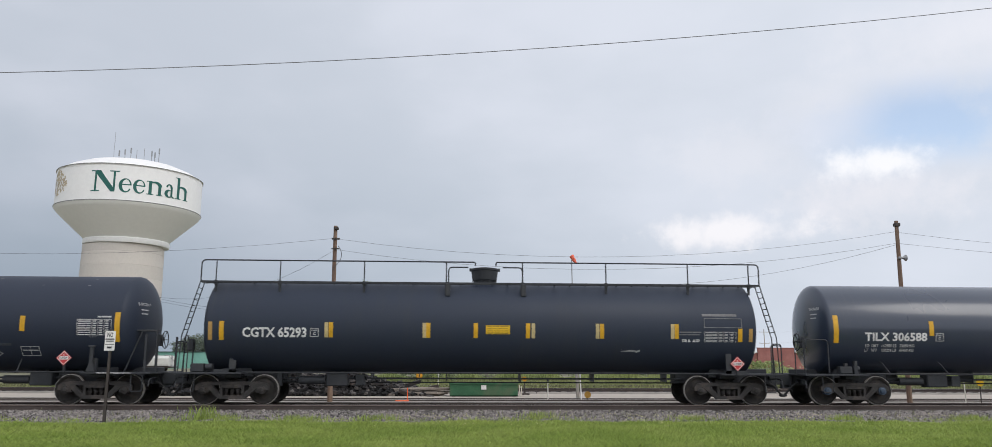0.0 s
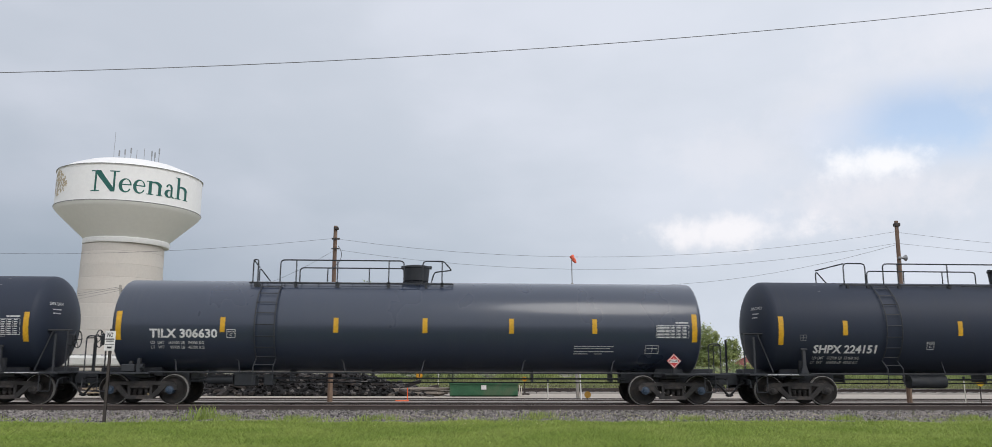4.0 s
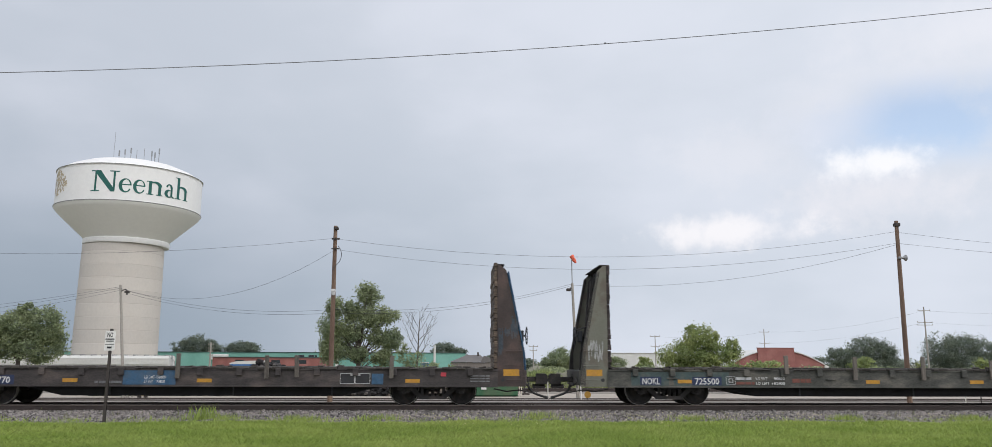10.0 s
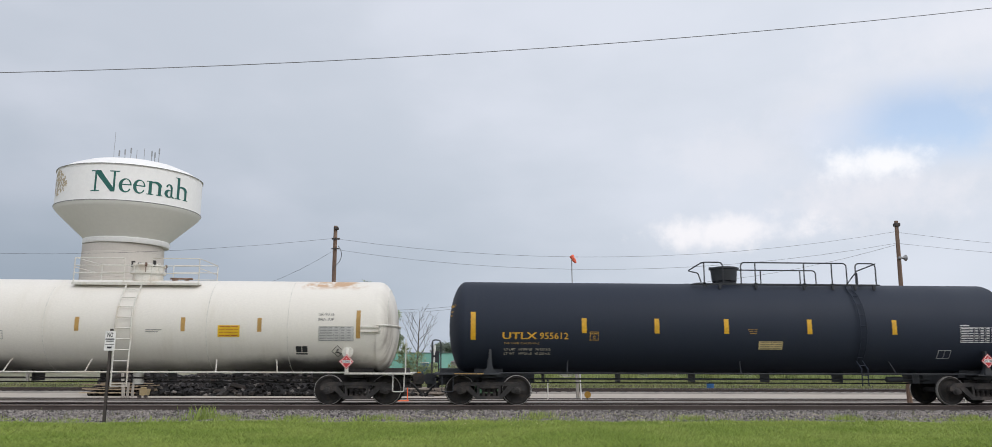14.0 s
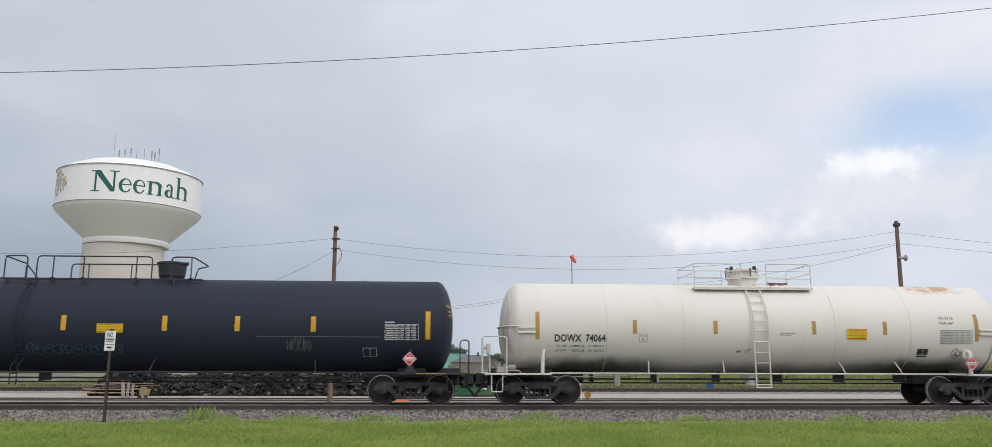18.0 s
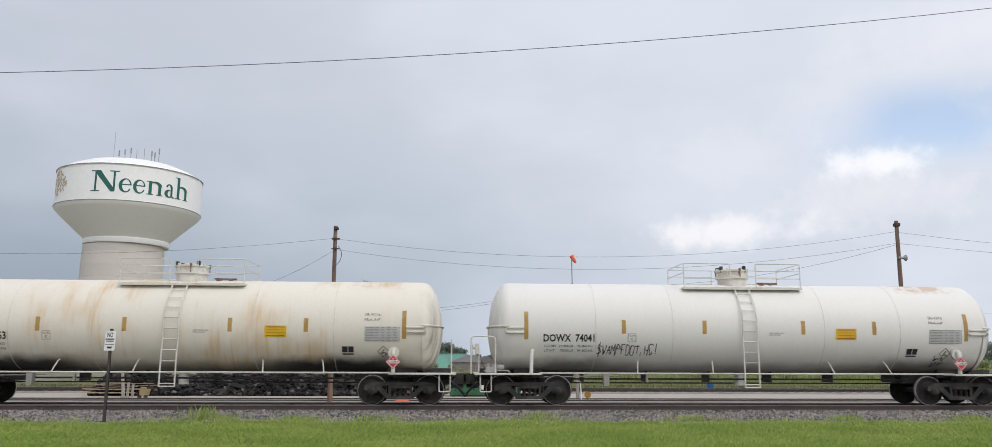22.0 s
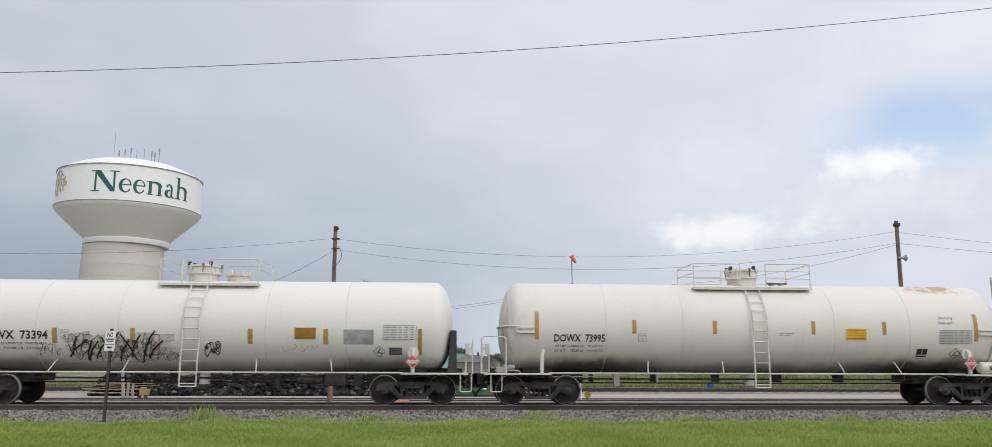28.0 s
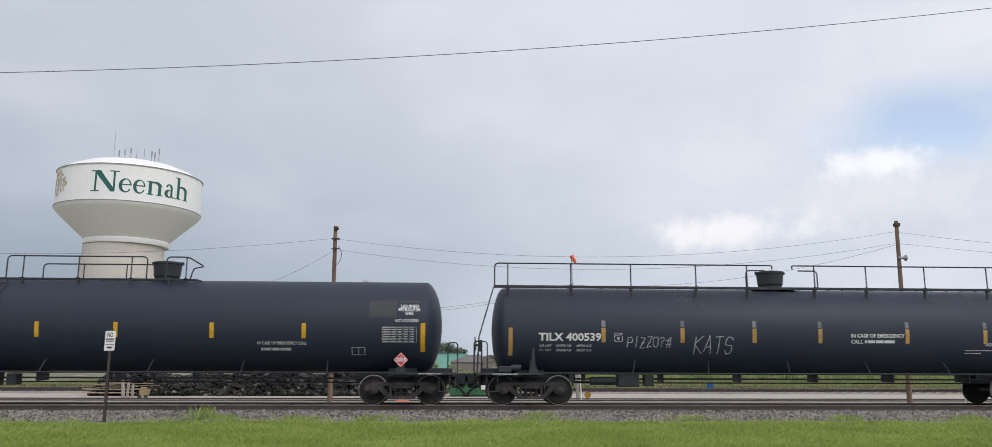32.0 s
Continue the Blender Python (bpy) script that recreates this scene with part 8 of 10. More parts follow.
part("small_lettering", patch_shape(bars(-4.98, -4.4, 0.66, 0.74, [3, 2, 1]), flat_wrap(-1.433)), RUST_INK, car)
part("small_lettering", patch_shape(bars(-3.2, -2.6, 0.72, 0.84, [3, 2, 2]), flat_wrap(-1.433)), RUST_INK, car)
rng = random.Random(12)
part("graffiti", spray(scribble(9.1, 9.45, 1.5, 2.05, 9, rng), 0.028, flat_wrap(-1.366)), SPRAY_GREY, car, "pale scribbled tag on the bulkhead")
part("graffiti", spray(scribble(-9.62, -9.15, 1.35, 2.0, 14, rng), 0.03, flat_wrap(-1.366)), SPRAY_GREY, car, "pale scribbled tag on the bulkhead")
part("graffiti", spray(scribble(3.3, 4.2, 0.66, 0.90, 12, rng), 0.02, flat_wrap(-1.43)), SPRAY_GREY, car, "small pale tag on the sill")
for x, z in ((-1.95, 0.86), (-7.0, 0.88), (7.6, 0.84), (8.0, 0.9)):
    part("tie_bracket", Shape().box(x - 0.16, x + 0.16, -1.47, -1.42, z - 0.06, z - 0.02, 0.006), OLIVE_SILL, car)
car = flat_car(-100.49, "rusty brown bulkhead flat car, empty, with planked ends", "NOKL", "725770", (-6.97, -6.45), (-6.31, -5.56), RUSTY_BROWN, [(-2.27, -0.71, 0.62, 1.04, BLUE_PAINT, "faded blue painted panel"), (-6.42, -5.45, 0.62, 0.90, NAVY_PAINT, "dark blue panel"), (5.15, 5.5, 0.64, 0.96, BLUE_PAINT, "faded blue painted panel")], (-7.48, -3.82, 0.14, 6.39), 13, [(-0.64, 0.80, 1.55), (2.0, 0.8, 1.5), (2.9, 0.85, 1.5), (5.75, 0.82, 1.5)], [("LD LMT", -1.64, -1.33, 0.80), ("168800", -1.30, -1.0, 0.80), ("LT WT", -1.64, -1.38, 0.67), ("79800", -1.28, -1.02, 0.67)], SILL_STEEL, OLD_PLANK, (DIRTY_STEEL, BLUE_PAINT))
part("panel_patch", patch_shape([(4.2, 5.1, 0.66, 0.97)], flat_wrap(-1.427)), BLACK_INK, car, "blacked-out panel")
part("stencil_box", patch_shape(outline(4.2, 5.1, 0.66, 0.97, 0.012) + [(4.62, 4.66, 0.68, 0.95), (4.5, 4.8, 0.90, 0.94)], flat_wrap(-1.432)), GREY_INK, car)
for x in (-7.37, 7.33):
    part("red_plate", Shape().box(x - 0.08, x + 0.08, -1.435, -1.424, 0.88, 1.0, 0.004), RED_FLAG, car, "small faded red plate")
rng = random.Random(31)
for a, b, z0, z1 in ((9.02, 9.16, 1.5, 2.4), (9.40, 9.62, 2.0, 2.75), (9.20, 9.38, 2.1, 2.4)):
    strips = []
    for i in range(7):
        x = a + (b - a) * i / 7
        lo, hi = z0 + rng.uniform(0, 0.35) * (z1 - z0), z1 - rng.uniform(0, 0.35) * (z1 - z0)
        strips.append((x, x + (b - a) / 7, lo, hi))
    part("blue_streak", patch_shape(strips, flat_wrap(-1.364)), BLUE_WORN, car, "worn blue paint streak")
for z in (0.72, 0.80, 0.88):
    part("small_lettering", patch_shape(bars(8.15, 8.75, z, z + 0.04, [3, 2, 1.5]), flat_wrap(-1.433)), FAINT_INK, car)
part("small_lettering", patch_shape(bars(-3.1, -2.3, 0.66, 0.73, [1, 3, 3]), flat_wrap(-1.433)), FAINT_INK, car)

# ---------- black tank wagons with stencilled yellow marks ----------


def utlx(mid, half, num, w1, w2, seed, flip, sign, stripes, sign_mat, un, mark):
    rng = random.Random(seed)
    car = tank_car(mid, half, 9.18, "matt black tank car with yellow stencilled lettering", BLACK_MATT, seed, power=1.9, depth=0.52, r=1.47, zc=2.45, brackets=[(-5.5, 0.05), (0.0, 0.05), (5.0, -0.05)])
    short_platform(car, flip, BLACK_STEEL, r=1.47, zc=2.45, ladder_mat=BLACK_MATT, ends=(-4.84, -4.16, -3.86))
    wr = tank_wrap(1.47, 2.45)
    write(car, "lettering", num[0], -7.52, -6.44, 2.03, 2.23, YELLOW_INK, 1.47, 2.45, 0.02)
    write(car, "lettering", num[1], -6.36, -5.47, 2.03, 2.23, YELLOW_INK, 1.47, 2.45, 0.006)
    write(car, "slogan", "THE TANK CAR PEOPLE", -7.48, -6.38, 1.87, 1.93, AMBER_TAPE, 1.47, 2.45, 0.0)
    write(car, "weight_lettering", w1, -7.46, -6.02, 1.68, 1.75, DIM_INK, 1.47, 2.45, 0.012)
    write(car, "weight_lettering", w2, -7.46, -6.02, 1.55, 1.62, DIM_INK, 1.47, 2.45, 0.012)
    reflectors(car, [(x, 2.22, 2.68) for x in stripes], wr, YELLOW_TAPE)
    reflectors(car, [(x, 2.0, 2.86) for x in (-8.43, 8.42)], wr, YELLOW_TAPE)
    plate_mark(car, mark, mark + 0.27, 2.0, 2.26, wr, "C", YELLOW_INK)
    emergency_sign(car, sign[0], sign[1], sign[2], sign[3], 1.47, 2.45, sign_mat, [[2, 3, 4], [3, 2, 3, 4], [2, 3, 2, 4], [3, 3, 4]])
    part("data_panel", patch_shape(data_panel(7.10, 8.14, 1.98, 2.46, rng), wr), WHITE_INK, car)
    part("test_lettering", patch_shape(bars(7.10, 7.40, 2.50, 2.54, [1.2, 4]), wr), GREY_INK, car)
    part("stencil_box", patch_shape(outline(6.43, 6.85, 1.48, 1.74, 0.014) + [(6.64, 6.65, 1.48, 1.74)], wr), GREY_INK, car)
    if flip < 0:
        part("caution_lettering", patch_shape(bars(0.22, 0.5, 2.34, 2.355, [2, 3, 2]) + bars(0.26, 0.5, 2.28, 2.295, [3, 2]) + bars(0.28, 0.5, 2.22, 2.235, [2, 2]), wr), YELLOW_INK, car)
    part("placard_holder", Shape().prism([(7.77, 0.98), (7.99, 0.98), (7.93, 1.4), (7.83, 1.4)], -1.46, -1.38), BLACK_STEEL, car)
    placard(car, 7.88, 1.41, -1.50, un)
    for k in (-1, 1):
        part("jack_lettering", patch_shape(bars(k * 8.55 - 0.45, k * 8.55 + 0.45, 0.95, 0.975, [1.5, 2, 5, 3]), flat_wrap(-1.436)), AMBER_TAPE, car)
        end_hoop(car, k * 9.42, k, 1.98, BLACK_STEEL, wide=0.28)
        step(car, k * 9.2, BLACK_STEEL)
        x = k * 7.9
        part("gusset", Shape().prism([(x - 0.20, 0.985), (x + 0.20, 0.985), (x + 0.07, 1.2), (x + 0.03, 1.72), (x - 0.03, 1.72), (x - 0.07, 1.2)], -1.42, -1.30), BLACK_STEEL, car)
    head_marks(car, 9.18, 1.47, 2.45, 0.52, 1.9, num[0] + " " + num[1], YELLOW_INK)
    brake_wheel(car, -9.5, -0.5, 1.5, -1)
    part("brake_cylinder", Shape().cyl((5.2, -0.3, 0.80), (5.7, -0.3, 0.80), 0.10, seg=12), BLACK_STEEL, car)
    part("valve_box", Shape().box(6.0, 6.25, -0.4, -0.15, 0.66, 0.95, 0.02), BLACK_STEEL, car)
    return car


car = utlx(-121.2, 7.92, ("UTLX", "955612"), "LD LMT  163300 LB   74 050 KG", "LT WT    99700 LB   45 230 KG", 21, -1, (0.57, 1.34, 1.74, 1.99), (-4.97, -2.68, -0.47, 2.20, 4.95), PALE_TAPE, "1978", -4.79)
part("air_reservoir", Shape().lathe([(8.15, 0.0), (8.18, 0.15), (8.26, 0.2), (9.04, 0.2), (9.12, 0.15), (9.15, 0.0)], "x", (0, -1.12, 1.24), 20), BLACK_STEEL, car)
car = utlx(-177.0, 7.9, ("UTLX", "955933"), "LD LMT  162400 LB   74 100 KG", "LT WT    99600 LB   45 200 KG", 22, 1, (-1.57, -0.79, 2.16, 2.43), (-5.0, -2.56, 0.44, 2.62, 4.92), SIGN_YELLOW, "2331", -4.72)
rng = random.Random(5)
part("graffiti", spray(wild_letters(-3.8, -0.75, 1.44, 1.84, 10, rng), 0.028, tank_wrap(1.47, 2.45)), TEAL_INK, car, "faded teal graffiti")
part("graffiti", spray(scribble(4.1, 4.85, 1.6, 2.1, 14, rng), 0.014, tank_wrap(1.47, 2.45)), FAINT_INK, car, "faint scratched tag")
part("scuff_line", patch_shape([(3.2, 7.0, 2.06, 2.075)], tank_wrap(1.47, 2.45)), FAINT_INK, car)

# ---------- white tank wagons ----------


PANEL_GREY = surface("pale_grey_data_field", (0.52, 0.51, 0.49), 0.6, 0.0, 0.1, 3.0, 25.0, 0.0)
FINE_INK = surface("fine_worn_black_print", (0.27, 0.27, 0.26), 0.6, 0.0, 0.3, 3.0, 25.0, 0.0)
RUST_VALVE = surface("rust_brown_valve", (0.17, 0.10, 0.07), 0.7, 0.1, 0.4, 4.0, 25.0, 0.2, (0.30, 0.24, 0.2), 0.5)


def manway(car, x, z0, z1, r):
    """The bolted manhole on a white tank: nozzle, flanges, domed lid, eye bolts round it."""
    part("manway", Shape().lathe([(z0, r * 0.86), (z0 + 0.36, r * 0.86), (z0 + 0.37, r), (z0 + 0.44, r), (z0 + 0.45, r * 0.90), (z1 - 0.12, r * 0.90), (z1 - 0.10, r * 0.97), (z1 - 0.05, r * 0.97), (z1, r * 0.6), (z1 + 0.015, 0.0)], "z", (x, 0, 0), 32), WHITE_STEEL, car)
    for i in range(8):
        a = i * math.pi / 4 + 0.2
        bx, by = x + r * 0.98 * math.cos(a), r * 0.98 * math.sin(a)
        part("eye_bolt", Shape().cyl((bx, by, z0 + 0.40), (bx, by, z1 - 0.04), 0.018, seg=6).box(bx - 0.035, bx + 0.035, by - 0.02, by + 0.02, z1 - 0.10, z1 + 0.0, 0.008), RUST_VALVE if i % 3 == 0 else WHITE_STEEL, car)


def half_shield(car, k, xl, paint):
    """The jacket over the lower half of a tank head, with the flange along its top edge."""
    prof = [(x, q) for x, q in head_profile(xl, 1.45, 0.62, 2.0)[:10]]
    vs, fs, n = [], [], 24
    for x, q in prof:
        for j in range(n + 1):
            a = math.pi + math.pi * j / n
            vs.append((-k * (x - 0.035), (q + 0.02) * math.cos(a), 2.42 + (q + 0.02) * math.sin(a)))
    for i in range(len(prof) - 1):
        fs += [(i * (n + 1) + j, i * (n + 1) + j + 1, (i + 1) * (n + 1) + j + 1, (i + 1) * (n + 1) + j) for j in range(n)]
    part("head_shield", Shape().add(vs, fs), paint, car, smooth=50)
    rim = [(-k * (x - 0.05), -(q + 0.03), 2.43) for x, q in reversed(prof)] + [(-k * (x - 0.05), q + 0.03, 2.43) for x, q in prof[1:]]
    part("shield_flange", Shape().tube(rim, 0.030, 6), WHITE_STEEL, car)


def dowx(mid, half, num, w1, w2, seed, paint, un="3295", newer=False, tank_end=False, xl=8.16, label="cream-white tank car with grimy, shade-darkened belly and white platform"):
    rng = random.Random(seed)
    car = tank_car(mid, half, xl, label, paint, seed, r=1.45, zc=2.44, depth=0.62, power=2.0, trim=WHITE_STEEL, gear=DIRTY_STEEL, brackets=[(-3.55, 0.06), (-1.2 if newer else -1.15, 0.05), (2.75, -0.06), (4.6, -0.08)] if not newer else [(-4.3, 0.1), (-2.1, 0.06), (1.9, -0.06), (4.2, -0.08)])
    x0, x1 = (-1.34, 1.77) if newer else (-1.92, 1.98)
    xd = -0.24 if newer else 0.02
    part("walkway", Shape().box(x0, x1, -0.98, 0.98, 3.68, 3.73, 0.006).box(x0, x1, -1.0, -0.95, 3.655, 3.735).box(x0, x1, 0.95, 1.0, 3.655, 3.735), WHITE_STEEL, car)
    for y in (-0.95, 0.95):
        zs = (4.50,) if newer else (4.50, 4.26, 4.02)
        for a, b in ((x0 + 0.03, xd - 0.38), (xd + 0.46, x1 - 0.03)):
            for z in zs[1:]:
                part("rail_bar", Shape().tube([(a, y, z), (b, y, z)], 0.014, 6), WHITE_STEEL, car)
            part("handrail", Shape().tube(rounded([(a, y, 3.70), (a, y, 4.50), (b, y, 4.50), (b, y, 3.70)], 0.06), 0.017, 6), WHITE_STEEL, car)
    for x in (x0 + 0.03, x1 - 0.03):
        for z in (4.50, 4.2):
            part("end_rail", Shape().tube([(x, -0.95, z), (x, 0.95, z)], 0.014, 6), WHITE_STEEL, car)
    for a in (2.6, 3.6, 5.4):
        hx, hy = xd + 0.47 * math.cos(a), 0.47 * math.sin(a)
        part("hatch_clamp", Shape().box(hx - 0.05, hx + 0.05, hy - 0.05, hy + 0.05, 4.30, 4.50, 0.012), DIRTY_STEEL, car)
    manway(car, xd, 3.72, 4.42, 0.54)
    v = Shape()
    if newer:
        v.lathe([(3.75, 0.36), (4.02, 0.36), (4.04, 0.42), (4.08, 0.42), (4.1, 0.3), (4.12, 0.0)], "z", (0.88, 0, 0), 20)
        for i in range(6):
            a = i * 1.047
            v.cyl((0.88 + 0.33 * math.cos(a), 0.33 * math.sin(a), 4.1), (0.88 + 0.33 * math.cos(a), 0.33 * math.sin(a), 4.22), 0.04, seg=8)
    else:
        v.cyl((0.95, -0.2, 3.78), (0.95, -0.2, 3.96), 0.09, seg=10).cyl((1.3, -0.1, 3.78), (1.3, -0.1, 3.93), 0.07, seg=10).tube([(0.8, -0.2, 3.94), (1.5, -0.15, 3.94)], 0.03)
    part("valve", v, WHITE_STEEL if newer else RUST_VALVE, car)
    path = [(-0.98, 3.66)] + [(tank_side(1.45, 2.44, 3.5 - 0.3 * i, 0.10), 3.5 - 0.3 * i) for i in range(6)] + [(-1.52, 1.5), (-1.52, 0.56)]
    la, lb = (-0.30, 0.20) if newer else (-0.24, 0.22)
    part("ladder", ladder_shape(la, lb, path, 0.33, 0.024, 0.016).tube([(la, -1.52, 0.57), (lb, -1.52, 0.57)], 0.022, 5), WHITE_STEEL, car)
    wr = tank_wrap(1.45, 2.44)
    z0, z1 = (1.97, 2.21) if newer else (1.96, 2.18)
    na, nb = (-6.41, -4.33) if newer else (-6.51, -4.91)
    write(car, "lettering", num, na, nb, z0, z1, BLACK_INK, bold=0.026)
    write(car, "weight_lettering", w1, na + 0.04, nb - 0.05, z0 - 0.17, z0 - 0.10, DARK_INK, bold=0.014)
    write(car, "weight_lettering", w2, na + 0.04, nb - 0.05, z0 - 0.31, z0 - 0.24, DARK_INK, bold=0.014)
    if newer:
        reflectors(car, [(x, 1.84, 2.30) for x in (-4.13, -1.82, 1.70, 3.99)], wr, AMBER_TAPE)
        reflectors(car, [(x, 1.52, 2.32) for x in (-6.94, 6.87)], wr, AMBER_TAPE, 0.13)
        plate_mark(car, -3.95, -3.70, 1.98, 2.24, wr, "C", DARK_INK)
        emergency_sign(car, 3.04, 3.69, 1.99, 2.34, 1.45, 2.44, SIGN_OCHRE, [[-3, -3, -4], [3, 4, 2], [2, 5, 2], [-3, -3, -4]], RED_PRINT)
        part("panel_field", patch_shape([(5.74, 6.76, 1.98, 2.44)], wr), WHITE_PLACARD, car, "clean white painted data field")
        part("data_panel", patch_shape(data_panel(5.74, 6.76, 1.98, 2.44, rng), tank_wrap(1.45, 2.44, 0.010)), FINE_INK, car)
        part("repaint_patch", patch_shape([(4.53, 5.45, 1.84, 2.29)], wr), SPRAY_GREY, car, "grey repainted square")
        part("dark_label", patch_shape([(5.92, 6.32, 1.52, 1.75)], tank_wrap(1.45, 2.44, 0.01)), DARK_INK, car)
    else:
        reflectors(car, [(x, 2.21, 2.63) for x in (-3.99, -1.43, 1.73, 4.03)], wr, AMBER_TAPE, 0.13)
        reflectors(car, [(x, 2.02, 2.88) for x in (-7.05, 7.03)], wr, AMBER_TAPE, 0.13)
        plate_mark(car, -3.86, -3.60, 1.95, 2.21, wr, "C", DARK_INK)
        emergency_sign(car, 2.78, 3.44, 2.05, 2.40, 1.45, 2.44, SIGN_YELLOW, [[-3, -3, -4], [3, 4, 2], [2, 5, 2], [-3, -3, -4]], RED_PRINT)
        write(car, "agency_lettering", "SR-9316", 5.82, 6.29, 2.71, 2.80, DARK_INK, bold=0.0)
        write(car, "agency_lettering", "FRA-AIP", 5.82, 6.29, 2.55, 2.64, DARK_INK, bold=0.0)
        part("panel_field", patch_shape([(5.83, 6.89, 1.94, 2.38)], wr), PANEL_GREY, car, "pale grey painted data field")
        part("data_panel", patch_shape(data_panel(5.83, 6.89, 1.94, 2.38, rng), tank_wrap(1.45, 2.44, 0.010)), FINE_INK, car)
        part("dark_label", patch_shape([(5.13, 5.30, 1.60, 1.78), (5.32, 5.48, 1.60, 1.78), (5.13, 5.48, 1.53, 1.57)], tank_wrap(1.45, 2.44, 0.01)), BLACK_INK, car)
        part("small_lettering", patch_shape(bars(0.62, 1.1, 2.24, 2.26, [3, 4, 3]) + bars(0.62, 1.0, 2.18, 2.20, [3, 4]), wr), DARK_INK, car)
    # jacket joints
    for x in ((-4.69, -2.25, 2.15, 4.6) if newer else (-4.87, -2.43, 2.43, 4.88)):
        part("weld_seam", Shape().lathe([(x - 0.012, 1.446), (x - 0.008, 1.4535), (x + 0.008, 1.4535), (x + 0.012, 1.446)], "x", (0, 0, 2.44), 72), TANK_SEAM, car, smooth=50)
    qx = 5.62 if newer else 6.40
    qz = 1.63
    part("mark_label", spray([[(qx - 0.18, qz), (qx, qz + 0.17), (qx + 0.18, qz), (qx, qz - 0.17), (qx - 0.18, qz)]], 0.016, wr), BLACK_INK, car, "black-outlined diamond label")
    part("label_sign", spray([[(qx - 0.07, qz - 0.05), (qx + 0.01, qz - 0.03), (qx + 0.07, qz - 0.06)], [(qx - 0.03, qz), (qx + 0.02, qz + 0.07)]], 0.03, wr), BLACK_INK, car)
    px = 6.67 if newer else 6.72
    part("placard_holder", Shape().tube([(px, -1.42, 0.98), (px, -1.42, 1.62), (px, -1.38, 1.70)], 0.06, 10).cyl((px, -1.36, 1.60), (px, -1.30, 1.60), 0.17, seg=20), WHITE_STEEL, car)
    placard(car, px, 1.32, -1.50, un)
    for k in (-1, 1):
        if newer:
            a, b = sorted((k * 7.72, k * 8.02))
            part("head_shield", Shape().prism([(a, 0.98), (b, 0.98), (b - 0.02, 2.30), (a + 0.1, 2.30)], -1.0, 1.0), WHITE_STEEL if k < 0 else BLACK_STEEL, car, "tall plate shielding the tank head")
        else:
            hw = head_wrap(xl, 1.45, 2.44, 0.62, 2.0, 1)
            rr = 1.19
            hx = hw(0.0, 2.44 + rr)[0] - 0.012
            part("head_seam", Shape().lathe([(k * (hx + 0.012), rr - 0.012), (k * (hx + 0.014), rr + 0.0), (k * (hx - 0.002), rr + 0.016), (k * (hx - 0.02), rr + 0.012)], "x", (0, 0, 2.44), 64), TANK_SEAM, car)
            half_shield(car, k, xl, paint)
            a, b = sorted((k * 7.12, k * 7.72))
            part("strap", Shape().box(a, b, -1.50, -1.44, 2.34, 2.40, 0.01).box(a, b, -1.50, -1.44, 2.20, 2.26, 0.01).box(min(k * 7.66, k * 7.72), max(k * 7.66, k * 7.72), -1.50, -1.44, 2.18, 2.42), WHITE_STEEL, car)
        if k < 0:
            end_hoop(car, -8.0, -1, 2.10, WHITE_STEEL, wide=0.75)
        else:
            part("end_post", Shape().tube([(8.5, -1.30, 0.96), (8.5, -1.30, 2.02)], 0.017, 6), WHITE_STEEL, car)
            if tank_end:
                end_hoop(car, 8.27, 1, 2.08, GEAR_WHITE, wide=0.85)
                brake_wheel(car, 8.40, -0.70, 1.70, 1, GEAR_WHITE)
                part("air_reservoir", Shape().lathe([(7.11, 0.0), (7.13, 0.10), (7.18, 0.17), (7.24, 0.19), (7.90, 0.19), (7.96, 0.17), (8.01, 0.10), (8.03, 0.0)], "x", (0, -1.20, 1.19), 22), WHITE_STEEL, car, "white air reservoir with a black blot")
                part("paint_blot", spray([[(7.40, 1.21), (7.54, 1.26), (7.62, 1.19), (7.50, 1.13), (7.40, 1.17)], [(7.70, 1.15), (7.82, 1.16)]], 0.05, lambda x, z: (x, -1.20 - math.sqrt(max(0.0361 - (z - 1.19) ** 2, 0.001)) - 0.006, z)), BLACK_INK, car)
        if k < 0:
            part("saddle_pipe", Shape().tube([(-6.9, -1.40, 0.96), (-6.88, -1.40, 1.60), (-6.84, -1.36, 1.70)], 0.058, 10), WHITE_STEEL, car)
        step(car, k * 8.3, WHITE_STEEL)
    part("valve_box", Shape().box(-8.3, -7.95, -1.25, -1.0, 0.99, 1.16, 0.02).cyl((-7.95, -1.15, 1.16), (-7.72, -1.15, 1.16), 0.085, seg=14).cyl((-8.22, -1.15, 1.1), (-8.22, -1.15, 1.30), 0.05, seg=10).cyl((-8.05, -1.15, 1.1), (-8.05, -1.15, 1.26), 0.06, seg=10).tube([(-8.35, -1.2, 1.06), (-7.6, -1.22, 1.06), (-7.55, -1.22, 1.0)], 0.02), GEAR_WHITE, car)
    part("chain", Shape().tube(rounded([(-8.45, -0.9, 1.55), (-8.40, -1.05, 1.2), (-8.2, -1.2, 1.05)], 0.2), 0.012, 5), DIRTY_STEEL, car)
    brake_wheel(car, -8.5 if not newer else 8.3, -0.6, 1.75, -1 if not newer else 1, WHITE_STEEL)
